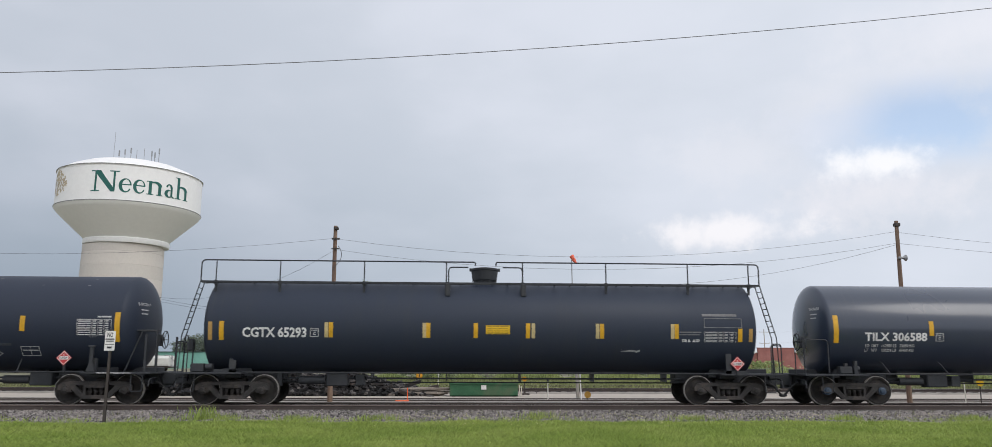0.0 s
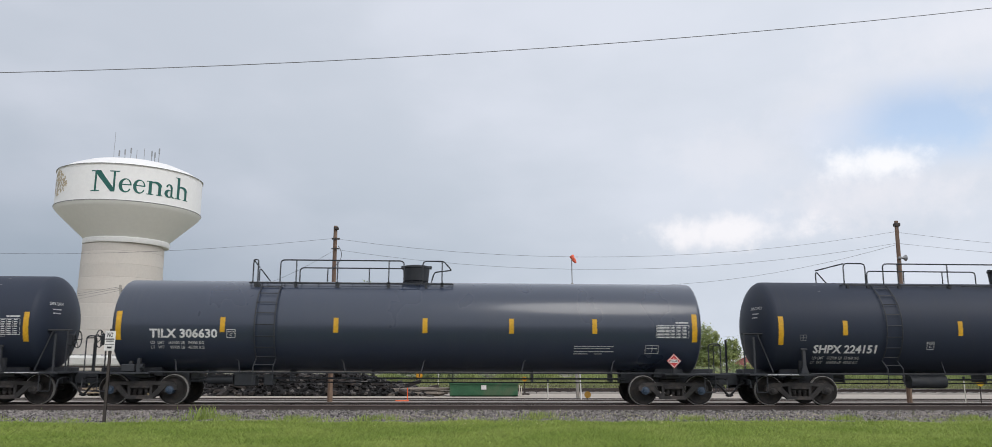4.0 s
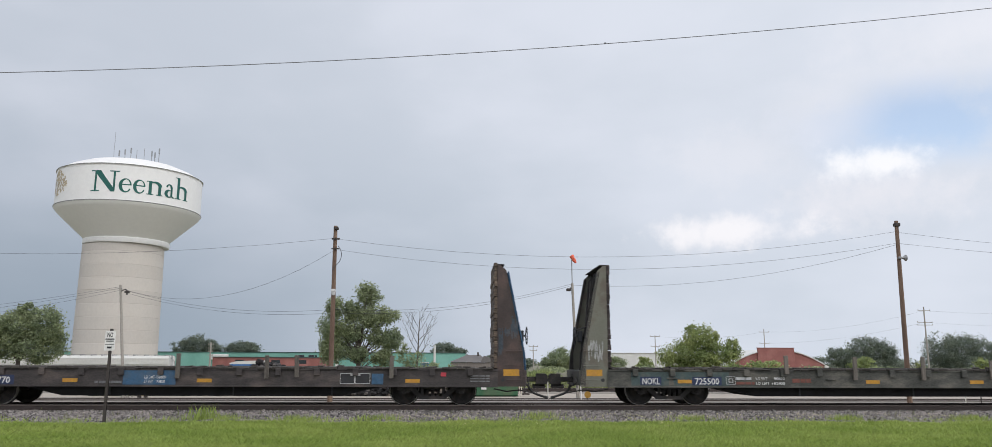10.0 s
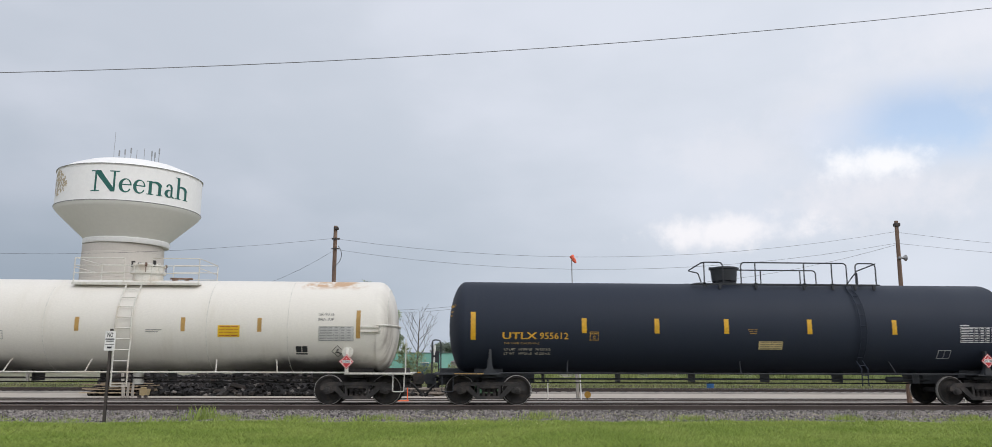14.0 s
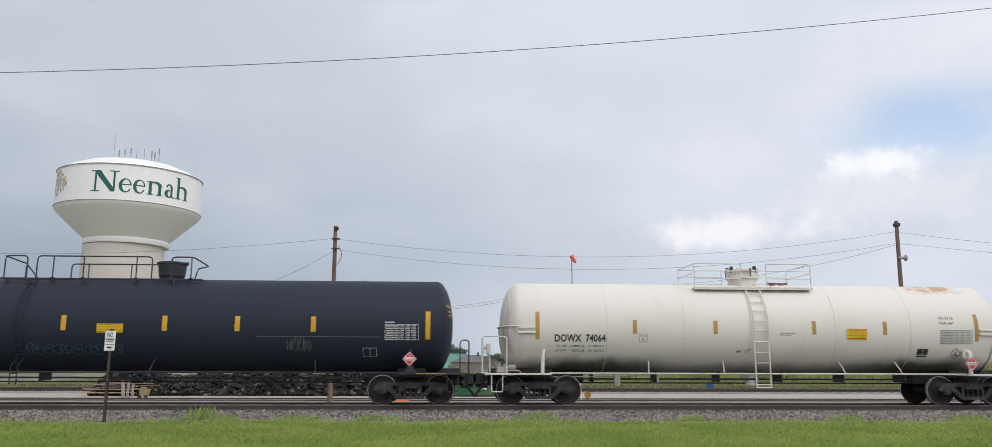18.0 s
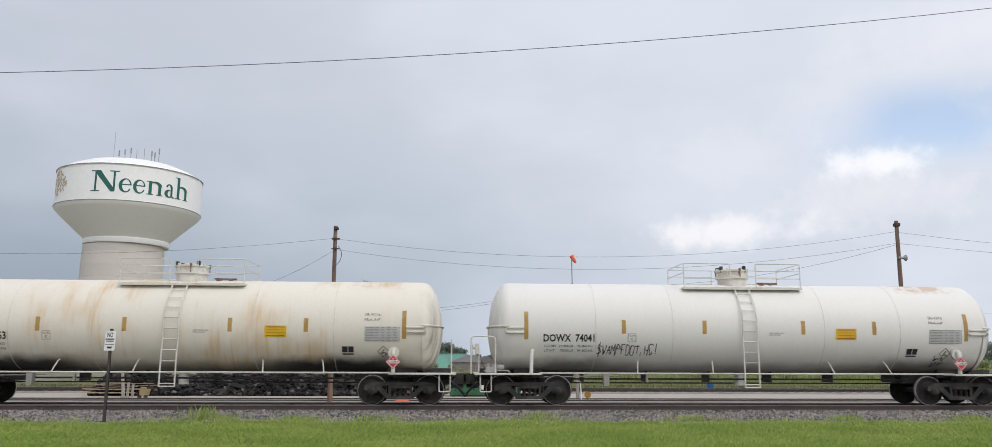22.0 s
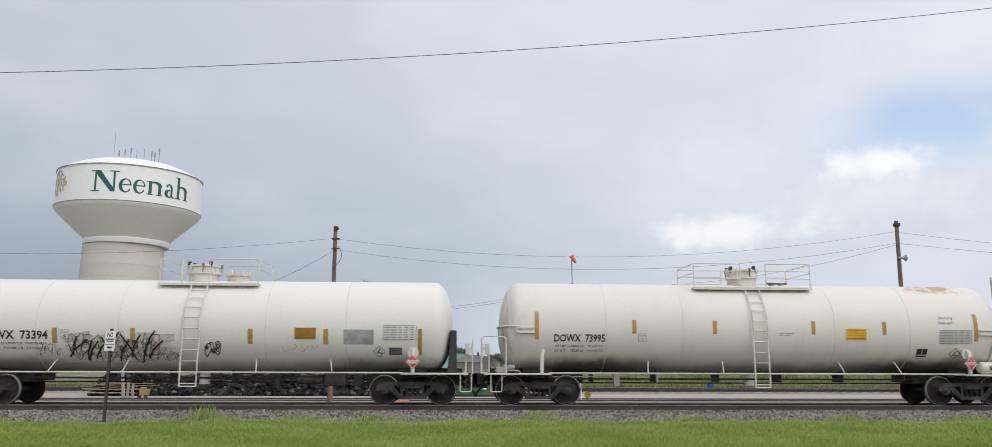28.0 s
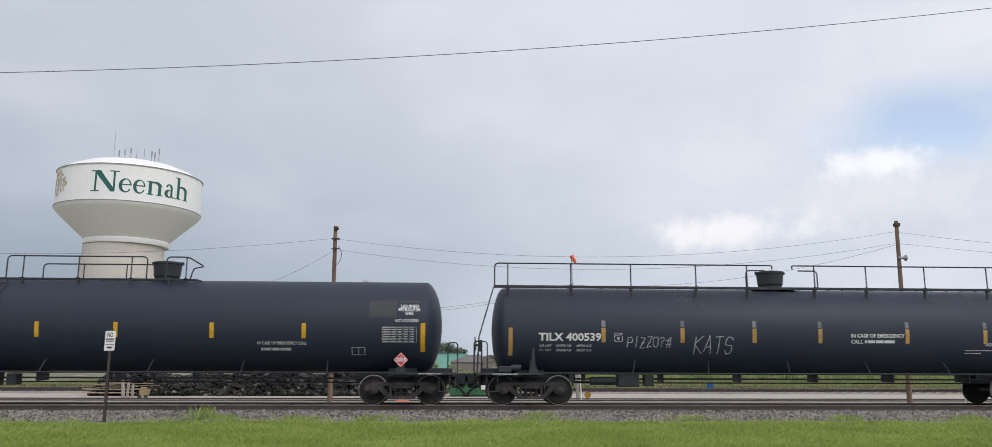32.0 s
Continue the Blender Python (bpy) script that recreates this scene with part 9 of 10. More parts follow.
    if newer:
        brake_gear(car, 4.2, DIRTY_STEEL)
    else:
        part("brake_bracket", Shape().prism([(-4.52, 0.58), (-4.36, 0.58), (-4.34, 1.0), (-4.54, 1.0)], -0.75, -0.55), GEAR_WHITE, car)
        part("brake_bracket", Shape().box(-3.15, -3.09, -0.70, -0.60, 0.70, 1.0), GEAR_WHITE, car)
        part("brake_rod", Shape().tube([(-6.6, -0.6, 0.86), (-5.2, -0.6, 0.88), (-4.0, -0.6, 0.90)], 0.02, 5), GEAR_WHITE, car)
    part("drain_valve", Shape().cyl((0.05, -0.2, 0.60), (0.05, -0.2, 1.0), 0.16, seg=14), WHITE_STEEL, car)
    return car


dowx(-140.2, 7.0, "DOWX  74023", "LD LMT  210700 LB    95 550 KG", "LT WT     75300 LB    34 150 KG", 31, WHITE_TANK)
car = dowx(-158.13, 6.96, "DOWX  74064", "LD LMT  210800 LB    95 600 KG", "LT WT     75200 LB    34 100 KG", 32, WHITE_TANK)
part("graffiti", spray(scribble(-0.78, -0.33, 1.63, 1.75, 5, random.Random(2)), 0.016, W_A), DARK_INK, car, "faint small tag")
car = dowx(-196.0, 6.92, "DOWX  74041", "LD LMT  210400 LB    95 400 KG", "LT WT     75600 LB    34 300 KG", 33, WHITE_CLEAN)
rng = random.Random(6)
part("graffiti", spray(scrawl("$WAMPFOOT,HC!", -4.82, -2.88, 1.56, 1.86, rng, 0.14, 0.3), 0.024, W_A), BLACK_INK, car, "black marker graffiti")
part("graffiti", spray(scribble(6.08, 6.42, 1.40, 1.56, 5, rng), 0.022, tank_wrap(1.45, 2.44, 0.010)), BLACK_INK, car, "small black tag")
part("graffiti", spray(scribble(6.05, 6.40, 1.22, 1.38, 5, rng), 0.022, tank_wrap(1.45, 2.44, 0.010)), BLACK_INK, car, "small black tag")
dowx(-213.86, 6.93, "DOWX  74063", "LD LMT  210800 LB    95 550 KG", "LT WT     75200 LB    34 150 KG", 34, WHITE_STAINED, label="white tank car heavily streaked with orange rust")


# ---------- covered hopper ----------
HOPPER_SLOPE = surface("brown_grey_slope_paint", (0.30, 0.25, 0.20), 0.7, 0.0, 0.3, 1.5, 18.0, 0.1, (0.17, 0.12, 0.09), 0.6)
HOPPER_TAG = surface("thin_grey_spray_paint", (0.27, 0.27, 0.26), 0.7, 0.0, 0.4, 4.0, 30.0, 0.0)
HOPPER_FILL = surface("pale_grey_spray_fill", (0.44, 0.435, 0.42), 0.7, 0.0, 0.3, 4.0, 30.0, 0.0)
DARK_ROOF = surface("dark_grey_running_board", (0.085, 0.08, 0.078), 0.6, 0.2, 0.3, 2.0, 20.0, 0.1)


def hopper():
    car = wagon("hopper_car", -232.92, "pale grey covered hopper car with rust-streaked sides", "hopper car", "")
    xb = 9.38

    def halfwidth(z):
        if z < 3.6:
            return 1.49 + 0.05 * math.sin(max(0.0, min(1.0, (z - 1.1) / 2.5)) * math.pi)
        t = (z - 3.6) / 0.75
        return 1.49 - 0.62 * t * t
    s = Shape()
    stations = [-xb, -xb + 0.12, -8.9, -8.5, -8.12, -7.9, 7.9, 8.12, 8.5, 8.9, xb - 0.12, xb]
    zlow = {xb: 2.45, xb - 0.12: 2.34, 8.9: 2.10, 8.5: 1.72, 8.12: 1.40, 7.9: 1.16}
    n = 16
    rings = []
    for x in stations:
        zb = zlow[abs(x)]
        ring = []
        for i in range(n + 1):
            z = zb + (4.35 - zb) * i / n
            ring.append((x, -halfwidth(z), z))
        for i in range(n, -1, -1):
            z = zb + (4.35 - zb) * i / n
            ring.append((x, halfwidth(z), z))
        rings.append(ring)
    m = 2 * (n + 1)
    vs = [p for ring in rings for p in ring]
    fs = [(i * m + j, i * m + (j + 1) % m, (i + 1) * m + (j + 1) % m, (i + 1) * m + j) for i in range(len(rings) - 1) for j in range(m)]
    fs += [tuple(range(m)), tuple(range((len(rings) - 1) * m, len(rings) * m))]
    s.add(vs, fs)
    part("body", s, HOPPER_GREY, car, smooth=40)
    for z, h, o in ((3.62, 0.05, 0.02), (3.70, 0.04, 0.015), (3.78, 0.06, 0.025)):
        part("side_rib", Shape().box(-xb, xb, -1.49 - o, -1.44, z, z + h, 0.008).box(-xb, xb, 1.44, 1.49 + o, z, z + h, 0.008), HOPPER_GREY, car)
    for k in (-1, 1):
        part("side_sill", Shape().box(-9.42, 9.42, min(k * 1.50, k * 1.57), max(k * 1.50, k * 1.57), 0.84, 1.17, 0.01).box(-9.42, 9.42, min(k * 1.45, k * 1.59), max(k * 1.45, k * 1.59), 0.82, 0.85), HOPPER_GREY, car)
    part("roof_walk", Shape().box(-9.45, 9.45, -0.62, 0.62, 4.44, 4.47, 0.006).box(-9.45, 9.45, -0.66, -0.60, 4.42, 4.485).box(-9.45, 9.45, 0.60, 0.66, 4.42, 4.485), DARK_ROOF, car)
    for i in range(11):
        x = -8.08 + 1.61 * i
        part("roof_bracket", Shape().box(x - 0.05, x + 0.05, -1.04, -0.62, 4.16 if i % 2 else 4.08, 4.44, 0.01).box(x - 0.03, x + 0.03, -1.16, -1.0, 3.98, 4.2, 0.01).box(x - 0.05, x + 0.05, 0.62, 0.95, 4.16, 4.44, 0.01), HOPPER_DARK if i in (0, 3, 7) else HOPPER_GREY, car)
    for x in (-5.97, -1.98, 1.98, 5.97):
        c = Shape()
        a, b = (1.05, 0.20)
        v = [(x - a, -0.98, 0.86), (x + a, -0.98, 0.86), (x + a, 0.98, 0.86), (x - a, 0.98, 0.86), (x - b, -0.55, 0.25), (x + b, -0.55, 0.25), (x + b, 0.55, 0.25), (x - b, 0.55, 0.25)]
        c.add(v, [(0, 1, 2, 3), (4, 7, 6, 5), (0, 4, 5, 1), (1, 5, 6, 2), (2, 6, 7, 3), (3, 7, 4, 0)])
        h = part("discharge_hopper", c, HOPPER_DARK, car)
        part("outlet_gate", Shape().prism([(x - 0.34, 0.50), (x + 0.34, 0.50), (x + 0.16, 0.24), (x - 0.16, 0.24)], -0.86, -0.60), RED_STEEL, h, "dull red outlet gate")
        part("outlet_pipe", Shape().cyl((x, -1.0, 0.25), (x, 1.0, 0.25), 0.095, seg=16), WHITE_STEEL, h)
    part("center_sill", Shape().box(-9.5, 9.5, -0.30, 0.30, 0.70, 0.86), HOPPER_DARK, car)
    for k in (-1, 1):
        a, b = sorted((k * 8.0, k * 9.42))
        part("end_platform", Shape().box(a, b, -1.50, 1.50, 1.10, 1.16, 0.008), HOPPER_GREY, car)
        for y in (-1.44, 1.44):
            l = Shape()
            for x in (k * 8.98, k * 9.40):
                l.box(x - 0.02, x + 0.02, y - 0.03, y + 0.03, 0.50 if k < 0 else 1.15, 4.40 if x == k * 9.40 else 2.5)
            for i in range(5):
                l.tube([(k * 8.98, y, 1.35 + 0.34 * i), (k * 9.40, y, 1.35 + 0.34 * i)], 0.013, 5)
            part("ladder", l, HOPPER_GREY, car)
        end = Shape()
        for y in (-0.9, -0.35):
            end.tube([(k * 9.46, y, 1.2), (k * 9.46, y, 4.40)], 0.018, 5)
        for i in range(9):
            end.tube([(k * 9.46, -0.9, 1.5 + 0.33 * i), (k * 9.46, -0.35, 1.5 + 0.33 * i)], 0.013, 5)
        part("end_ladder", end, HOPPER_GREY, car)
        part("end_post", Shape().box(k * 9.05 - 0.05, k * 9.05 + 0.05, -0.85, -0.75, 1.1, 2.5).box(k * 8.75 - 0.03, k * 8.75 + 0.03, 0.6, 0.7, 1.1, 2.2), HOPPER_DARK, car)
        part("sill_step", Shape().tube(rounded([(k * 9.0, -1.53, 0.85), (k * 9.0, -1.53, 0.45), (k * 9.38, -1.53, 0.45), (k * 9.38, -1.53, 0.85)], 0.04), 0.016, 6).tube([(k * 9.0, -1.53, 0.66), (k * 9.38, -1.53, 0.66)], 0.014, 5), HOPPER_GREY, car)
        part("jack_pad", Shape().prism([(k * 8.1 - 0.13, 0.84), (k * 8.1 + 0.13, 0.84), (k * 8.1 + 0.10, 0.66), (k * 8.1 - 0.10, 0.66)], -1.58, -1.52).cyl((k * 8.1, -1.60, 0.74), (k * 8.1, -1.585, 0.74), 0.05, seg=12, slot=1), [HOPPER_GREY, BLACK_INK], car)
    for k in (-1, 1):
        for y0, y1 in ((-1.47, -1.44), (1.44, 1.47)):
            part("slope_gusset", Shape().prism([(k * 9.36, 2.44), (k * 8.9, 2.10), (k * 8.5, 1.72), (k * 8.12, 1.40), (k * 7.9, 1.17), (k * 8.22, 1.17), (k * 8.38, 1.36), (k * 8.62, 1.56), (k * 8.98, 1.92), (k * 9.36, 2.24)], y0, y1), HOPPER_SLOPE, car, "brown-grey end slope gusset")
    part("brake_gear", Shape().box(-8.95, -8.6, -1.2, -0.7, 1.2, 1.55, 0.03).cyl((-8.5, -1.0, 1.35), (-8.15, -1.0, 1.35), 0.17, seg=16).box(-9.3, -9.1, -1.1, -0.8, 1.7, 2.1, 0.02), WHITE_STEEL, car)
    brake_wheel(car, -9.0, -1.15, 2.0, -1)
    trucks(car, 7.98)
    couplers(car, 9.45, 10.08, DIRTY_STEEL)
    fw = lambda x, z: (x, -halfwidth(z) - 0.006, z)
    part("lettering", text_shape("CCBX", -7.33, -6.46, 2.24, 2.46, fw, 0.02), BLACK_INK, car)
    part("lettering", text_shape("58879", -7.34, -6.46, 1.80, 2.03, fw, 0.02), BLACK_INK, car)
    for body, x0, x1, z0 in (("+ LD LMT 219900", -7.43, -6.55, 1.42), ("99800 KG", -6.32, -5.80, 1.42), ("LT WT     66100", -7.34, -6.55, 1.27), ("30000 KG", -6.32, -5.80, 1.27), ("NEW 08 -95", -5.35, -4.80, 1.27)):
        part("weight_lettering", text_shape(body, x0, x1, z0, z0 + 0.075, fw, 0.006), BLACK_INK, car)
    plate_mark(car, -5.92, -5.66, 2.0, 2.26, fw, "C", BLACK_INK)
    part("car_note", text_shape("NOTE - THIS CAR HAS FOUR COMPARTMENTS", -0.75, 0.75, 1.49, 1.535, fw, 0.004), BLACK_INK, car)
    part("caution_lettering", text_shape("CAUTION - BEFORE UNLOADING ATTACH GROUND CONNECTION", 1.5, 3.66, 1.325, 1.37, fw, 0.004), RED_PLACARD, car)
    part("caution_lettering", patch_shape(bars(-0.45, 0.40, 1.40, 1.415, [4, 5, 3, 4]), fw), RED_PLACARD, car)
    for body, x0, x1, z in (("EXW 15-3", 4.42, 4.78, 1.75), ("H 9-2", 4.95, 5.19, 1.75), ("EW  8-8", 4.42, 4.76, 1.645), ("H 14-4", 4.95, 5.19, 1.645), ("CU FT 4275", 4.42, 4.86, 1.54)):
        part("capacity_lettering", text_shape(body, x0, x1, z, z + 0.06, fw, 0.004), BLACK_INK, car)
    part("paint_lettering", text_shape("EXTERIOR PAINT", 7.0, 7.65, 1.095, 1.14, flat_wrap(-1.578), 0.006), BLACK_INK, car)
    part("paint_lettering", patch_shape(bars(6.95, 7.8, 1.01, 1.05, [3, 3, 4]) + bars(6.85, 7.85, 0.92, 0.96, [2, 3, 2, 3]) + bars(-7.6, -7.1, 1.0, 1.03, [3, 4]) + bars(-7.6, -7.1, 0.94, 0.97, [2, 4]) + bars(-6.0, -5.2, 1.0, 1.02, [4, 5, 3]), flat_wrap(-1.578)), DARK_INK, car)
    part("data_label", patch_shape([(6.98, 7.53, 1.35, 1.65)], fw), WHITE_PLACARD, car)
    fo = lambda x, z: (x, -halfwidth(z) - 0.010, z)
    part("label_table", patch_shape(outline(6.98, 7.53, 1.35, 1.65, 0.018) + [(7.16, 7.18, 1.42, 1.63), (7.34, 7.36, 1.42, 1.63), (7.0, 7.51, 1.49, 1.51), (7.0, 7.51, 1.55, 1.565), (7.0, 7.51, 1.41, 1.425)], fo), BLACK_INK, car)
    part("data_label", patch_shape([(6.44, 6.86, 1.42, 1.63)], fw), surface("pale_blue_label", (0.20, 0.38, 0.55), 0.5), car, "pale blue label")
    part("small_label", patch_shape([(-4.15, -3.75, 1.28, 1.42)], fw), WHITE_PLACARD, car)
    part("small_label", patch_shape([(-0.25, 0.25, 0.95, 1.09), (-7.0, -6.8, 1.02, 1.10)], flat_wrap(-1.578)), WHITE_PLACARD, car)
    rng = random.Random(8)
    for x, z0, z1 in ((-7.98, 1.37, 2.23), (8.05, 1.48, 2.36), (-5.66, 1.28, 1.72), (-1.92, 1.30, 1.74), (2.04, 1.32, 1.76), (5.94, 1.34, 1.78)):
        part("reflector", patch_shape([(x - 0.06, x + 0.06, z0, z1)], fw), YELLOW_TAPE if x > 0 else AMBER_TAPE, car)
    for x in (-6.0, -1.92, 2.04, 5.9):
        part("yellow_label", patch_shape([(x - 0.06, x + 0.06, 1.02, 1.12)], flat_wrap(-1.578)), SIGN_YELLOW, car)
    part("graffiti", spray(scrawl("GHUH", -3.3, -1.7, 1.34, 1.80, rng, 0.08, 0.3), 0.075, fw), HOPPER_FILL, car, "grey bubble-letter graffiti")
    part("graffiti", spray(scrawl("GHUH", -3.27, -1.67, 1.35, 1.81, rng, 0.08, 0.3), 0.022, lambda x, z: (x, -halfwidth(z) - 0.010, z)), HOPPER_TAG, car, "grey bubble-letter graffiti")
    FLAKE = surface("dark_brown_bare_metal", (0.10, 0.055, 0.045), 0.7, 0.0, 0.4, 3.0, 25.0, 0.0)
    part("flaked_paint", spray(chips(1.70, 2.7, 1.27, 2.02, 70, rng, 0.10), 0.022, fw), FLAKE, car, "flaked paint showing brown metal")
    for a, b in ((3.75, 4.25), (4.9, 5.6), (7.2, 7.8)):
        part("flaked_paint", spray(chips(a, b, 1.3, 1.9, 16, rng, 0.07), 0.014, fw), FLAKE, car, "flaked paint showing brown metal")
    part("graffiti", spray(scrawl("BOGZI?OG", -6.4, -4.5, 1.48, 1.90, rng, 0.22, 0.3), 0.013, fw), HOPPER_TAG, car, "thin black graffiti")


hopper()

dowx(-252.04, 6.95, "DOWX  73995", "LD LMT  210800 LB    95 600 KG", "LT WT     75200 LB    34 100 KG", 35, WHITE_TANK, tank_end=True)
car = dowx(-269.58, 6.65, "DOWX  73394", "LD  LMT  212900 LB  96550 KG", "LT   WT    73100 LB  33150 KG", 36, WHITE_NEW, newer=True, xl=7.88, label="smooth white tank car with black graffiti on its flank", un="3295")
PIECE_WASH = surface("faded_brown_grey_spray", (0.56, 0.50, 0.46), 0.7, 0.0, 0.25, 3.0, 12.0, 0.0, (0.64, 0.60, 0.56), 0.8)
RED_OVERSPRAY = surface("brown_overspray", (0.34, 0.24, 0.20), 0.7, 0.0, 0.3)
rng = random.Random(9)
wash = [[(-3.75 + 0.5 * i + rng.uniform(-0.1, 0.1), 1.42 + 0.20 * q + rng.uniform(-0.05, 0.05)), (-3.25 + 0.5 * i + rng.uniform(0.0, 0.2), 1.44 + 0.20 * q + rng.uniform(-0.06, 0.06))] for i in range(6) for q in range(4) if rng.random() < 0.75]
part("graffiti", spray(wash, 0.22, tank_wrap(1.45, 2.44, 0.003)), PIECE_WASH, car, "thin brown-grey wash of old spray paint")
part("graffiti", spray(wild_letters(-3.7, -0.95, 1.28, 2.15, 8, rng) + scribble(-3.7, -0.95, 1.26, 2.2, 12, rng), 0.016, tank_wrap(1.45, 2.44, 0.018)), BLACK_INK, car, "large black spray-can piece")
slashes = []
for i in range(13):
    x, z, lean = -3.6 + 0.21 * i + rng.uniform(-0.08, 0.08), 1.30 + rng.uniform(0.0, 0.25), rng.choice((-1, 1, 1)) * rng.uniform(0.08, 0.30)
    h = rng.uniform(0.45, 0.80)
    slashes.append([(x - lean, z), (x - lean * 0.3, z + h * 0.5), (x + lean, z + h)])
part("graffiti", spray(slashes, 0.048, tank_wrap(1.45, 2.44, 0.032)), BLACK_INK, car, "large black spray-can piece")
part("graffiti", spray(chips(-4.0, -0.6, 1.22, 1.7, 120, rng, 0.03), 0.012, tank_wrap(1.45, 2.44, 0.004)), RED_OVERSPRAY, car, "thin brown overspray")
part("graffiti", spray(wild_letters(0.28, 0.78, 1.45, 1.90, 3, rng), 0.028, W_A), BLACK_INK, car, "small black tag")
part("graffiti", spray(scribble(-4.65, -4.05, 1.45, 1.85, 8, rng), 0.014, W_A), DARK_INK, car, "small dark tag")
part("graffiti", spray(wild_letters(-0.95, -0.40, 1.3, 1.65, 3, rng), 0.014, W_A), DARK_INK, car, "small dark tag")
part("graffiti", spray(scribble(2.6, 3.6, 1.6, 1.85, 6, rng), 0.012, W_A), SPRAY_GREY, car, "faint scratched tag")


SCUFF_GREY = surface("faint_scuff", (0.050, 0.057, 0.070), 0.7, 0.0, 0.4, 3.0, 25.0, 0.0)


def tilx_long():
    rng = random.Random(41)
    car = tank_car(-288.43, 8.17, 9.36, "black pressure tank car with full-length walkway and white graffiti", BLACK_DULL, 41, r=1.40, zc=2.33, power=1.9, depth=0.38, brackets=[(-5.0, 0.1), (-2.6, 0.06), (0.0, 0.02), (2.6, -0.03), (5.2, -0.06)])
    long_platform(car, 9.3, [-8.90, -6.88, -4.94, -2.82, -1.14, 1.09, 2.81, 4.77, 6.87, 8.86], BLACK_STEEL, zr=4.44, zw=3.70)
    wr = tank_wrap(1.40, 2.33)
    write(car, "lettering", "TILX 400539", -7.96, -5.99, 1.99, 2.22, WHITE_INK, 1.40, 2.33)
    write(car, "weight_lettering", "LD LMT   153800 LB     69750 KG", -7.92, -6.30, 1.80, 1.87, GREY_INK, 1.40, 2.33, 0.012)
    write(car, "weight_lettering", "LT  WT    109200 LB     49550 KG", -7.92, -6.30, 1.66, 1.73, GREY_INK, 1.40, 2.33, 0.012)
    plate_mark(car, -5.58, -5.32, 1.97, 2.23, wr, "E", WHITE_INK)
    for x in (-5.92, -3.42, -1.12, 1.0, 3.83, 6.39):
        reflectors(car, [(x, 1.94, 2.39)], wr, AMBER_TAPE, 0.13)
        part("old_tape", patch_shape([(x - 0.06, x + 0.06, 2.42, 2.62)], wr), FAINT_INK, car)
    reflectors(car, [(x, 1.52, 2.38) for x in (-8.83, 8.83)], wr, AMBER_TAPE, 0.13)
    write(car, "emergency_lettering", "IN CASE OF EMERGENCY", 1.99, 3.74, 2.13, 2.24, WHITE_INK, 1.40, 2.33)
    write(car, "emergency_lettering", "CALL", 1.99, 2.38, 1.94, 2.05, WHITE_INK, 1.40, 2.33)
    part("emergency_print", patch_shape(bars(2.44, 3.42, 1.95, 2.04, [0.6, 2, 2.2, 3]), wr), WHITE_INK, car)
    write(car, "cargo_lettering", "NOT ODORIZED", 6.67, 7.58, 2.03, 2.13, WHITE_INK, 1.40, 2.33)
    write(car, "cargo_lettering", "LIQUEFIED PETROLEUM GAS", 6.40, 8.04, 1.88, 1.97, GREY_INK, 1.40, 2.33)
    part("data_panel", patch_shape(data_panel(7.72, 8.72, 2.02, 2.46, rng), wr), GREY_INK, car)
    part("stencil_box", patch_shape(outline(7.22, 7.67, 1.48, 1.72, 0.016) + [(7.44, 7.455, 1.48, 1.72)], wr), GREY_INK, car)
    part("notice_lettering", patch_shape(bars(5.75, 6.7, 1.72, 1.75, [4, 3, 5]) + bars(5.75, 6.3, 1.63, 1.66, [2, 4]), wr), GREY_INK, car)
    part("placard_holder", Shape().prism([(8.08, 0.985), (8.42, 0.985), (8.30, 1.2), (8.27, 1.62), (8.22, 1.62), (8.18, 1.2)], -1.42, -1.36), BLACK_STEEL, car)
    placard(car, 8.28, 1.27, -1.46, "1075")
    part("graffiti", spray(scrawl("KATS", -3.05, -1.75, 1.62, 2.12, rng, 0.06, 0.25), 0.024, wr), SPRAY_WHITE, car, "white spray-painted tag")
    part("graffiti", spray(scrawl("PIZZO?#", -5.17, -3.75, 1.80, 2.10, rng, 0.06, 0.2), 0.022, wr), SPRAY_WHITE, car, "white spray-painted tag")
    for a, b in ((4.6, 5.6), (5.7, 6.9), (7.0, 8.3), (-3.6, -2.6)):
        part("scuff_mark", spray(chips(a, b, 3.1, 3.5, 30, rng, 0.12), 0.03, wr), SCUFF_GREY, car, "pale scuffs on the shoulder")
    part("corner_plate", Shape().prism([(-8.28, 0.985), (-7.95, 0.985), (-8.07, 1.25), (-8.10, 1.75), (-8.15, 1.75), (-8.19, 1.25)], -1.42, -1.34), BLACK_STEEL, car)
    for k in (-1, 1):
        end_hoop(car, k * 9.55, k, 1.95, BLACK_STEEL, wide=0.4)
        step(car, k * 9.4, BLACK_STEEL)
        part("jack_lettering", patch_shape(bars(k * 9.0 - 0.4, k * 9.0 + 0.4, 0.945, 0.972, [1.5, 2, 5, 3]), flat_wrap(-1.436)), GREY_INK, car)
    brake_wheel(car, -9.7, -0.5, 1.85, -1)
    brake_gear(car, -5.0, BLACK_STEEL)
    part("valve_box", Shape().box(-9.2, -8.8, -1.30, -1.05, 1.0, 1.2, 0.02).cyl((-8.8, -1.2, 1.15), (-8.5, -1.2, 1.15), 0.1, seg=12), BLACK_STEEL, car)


tilx_long()


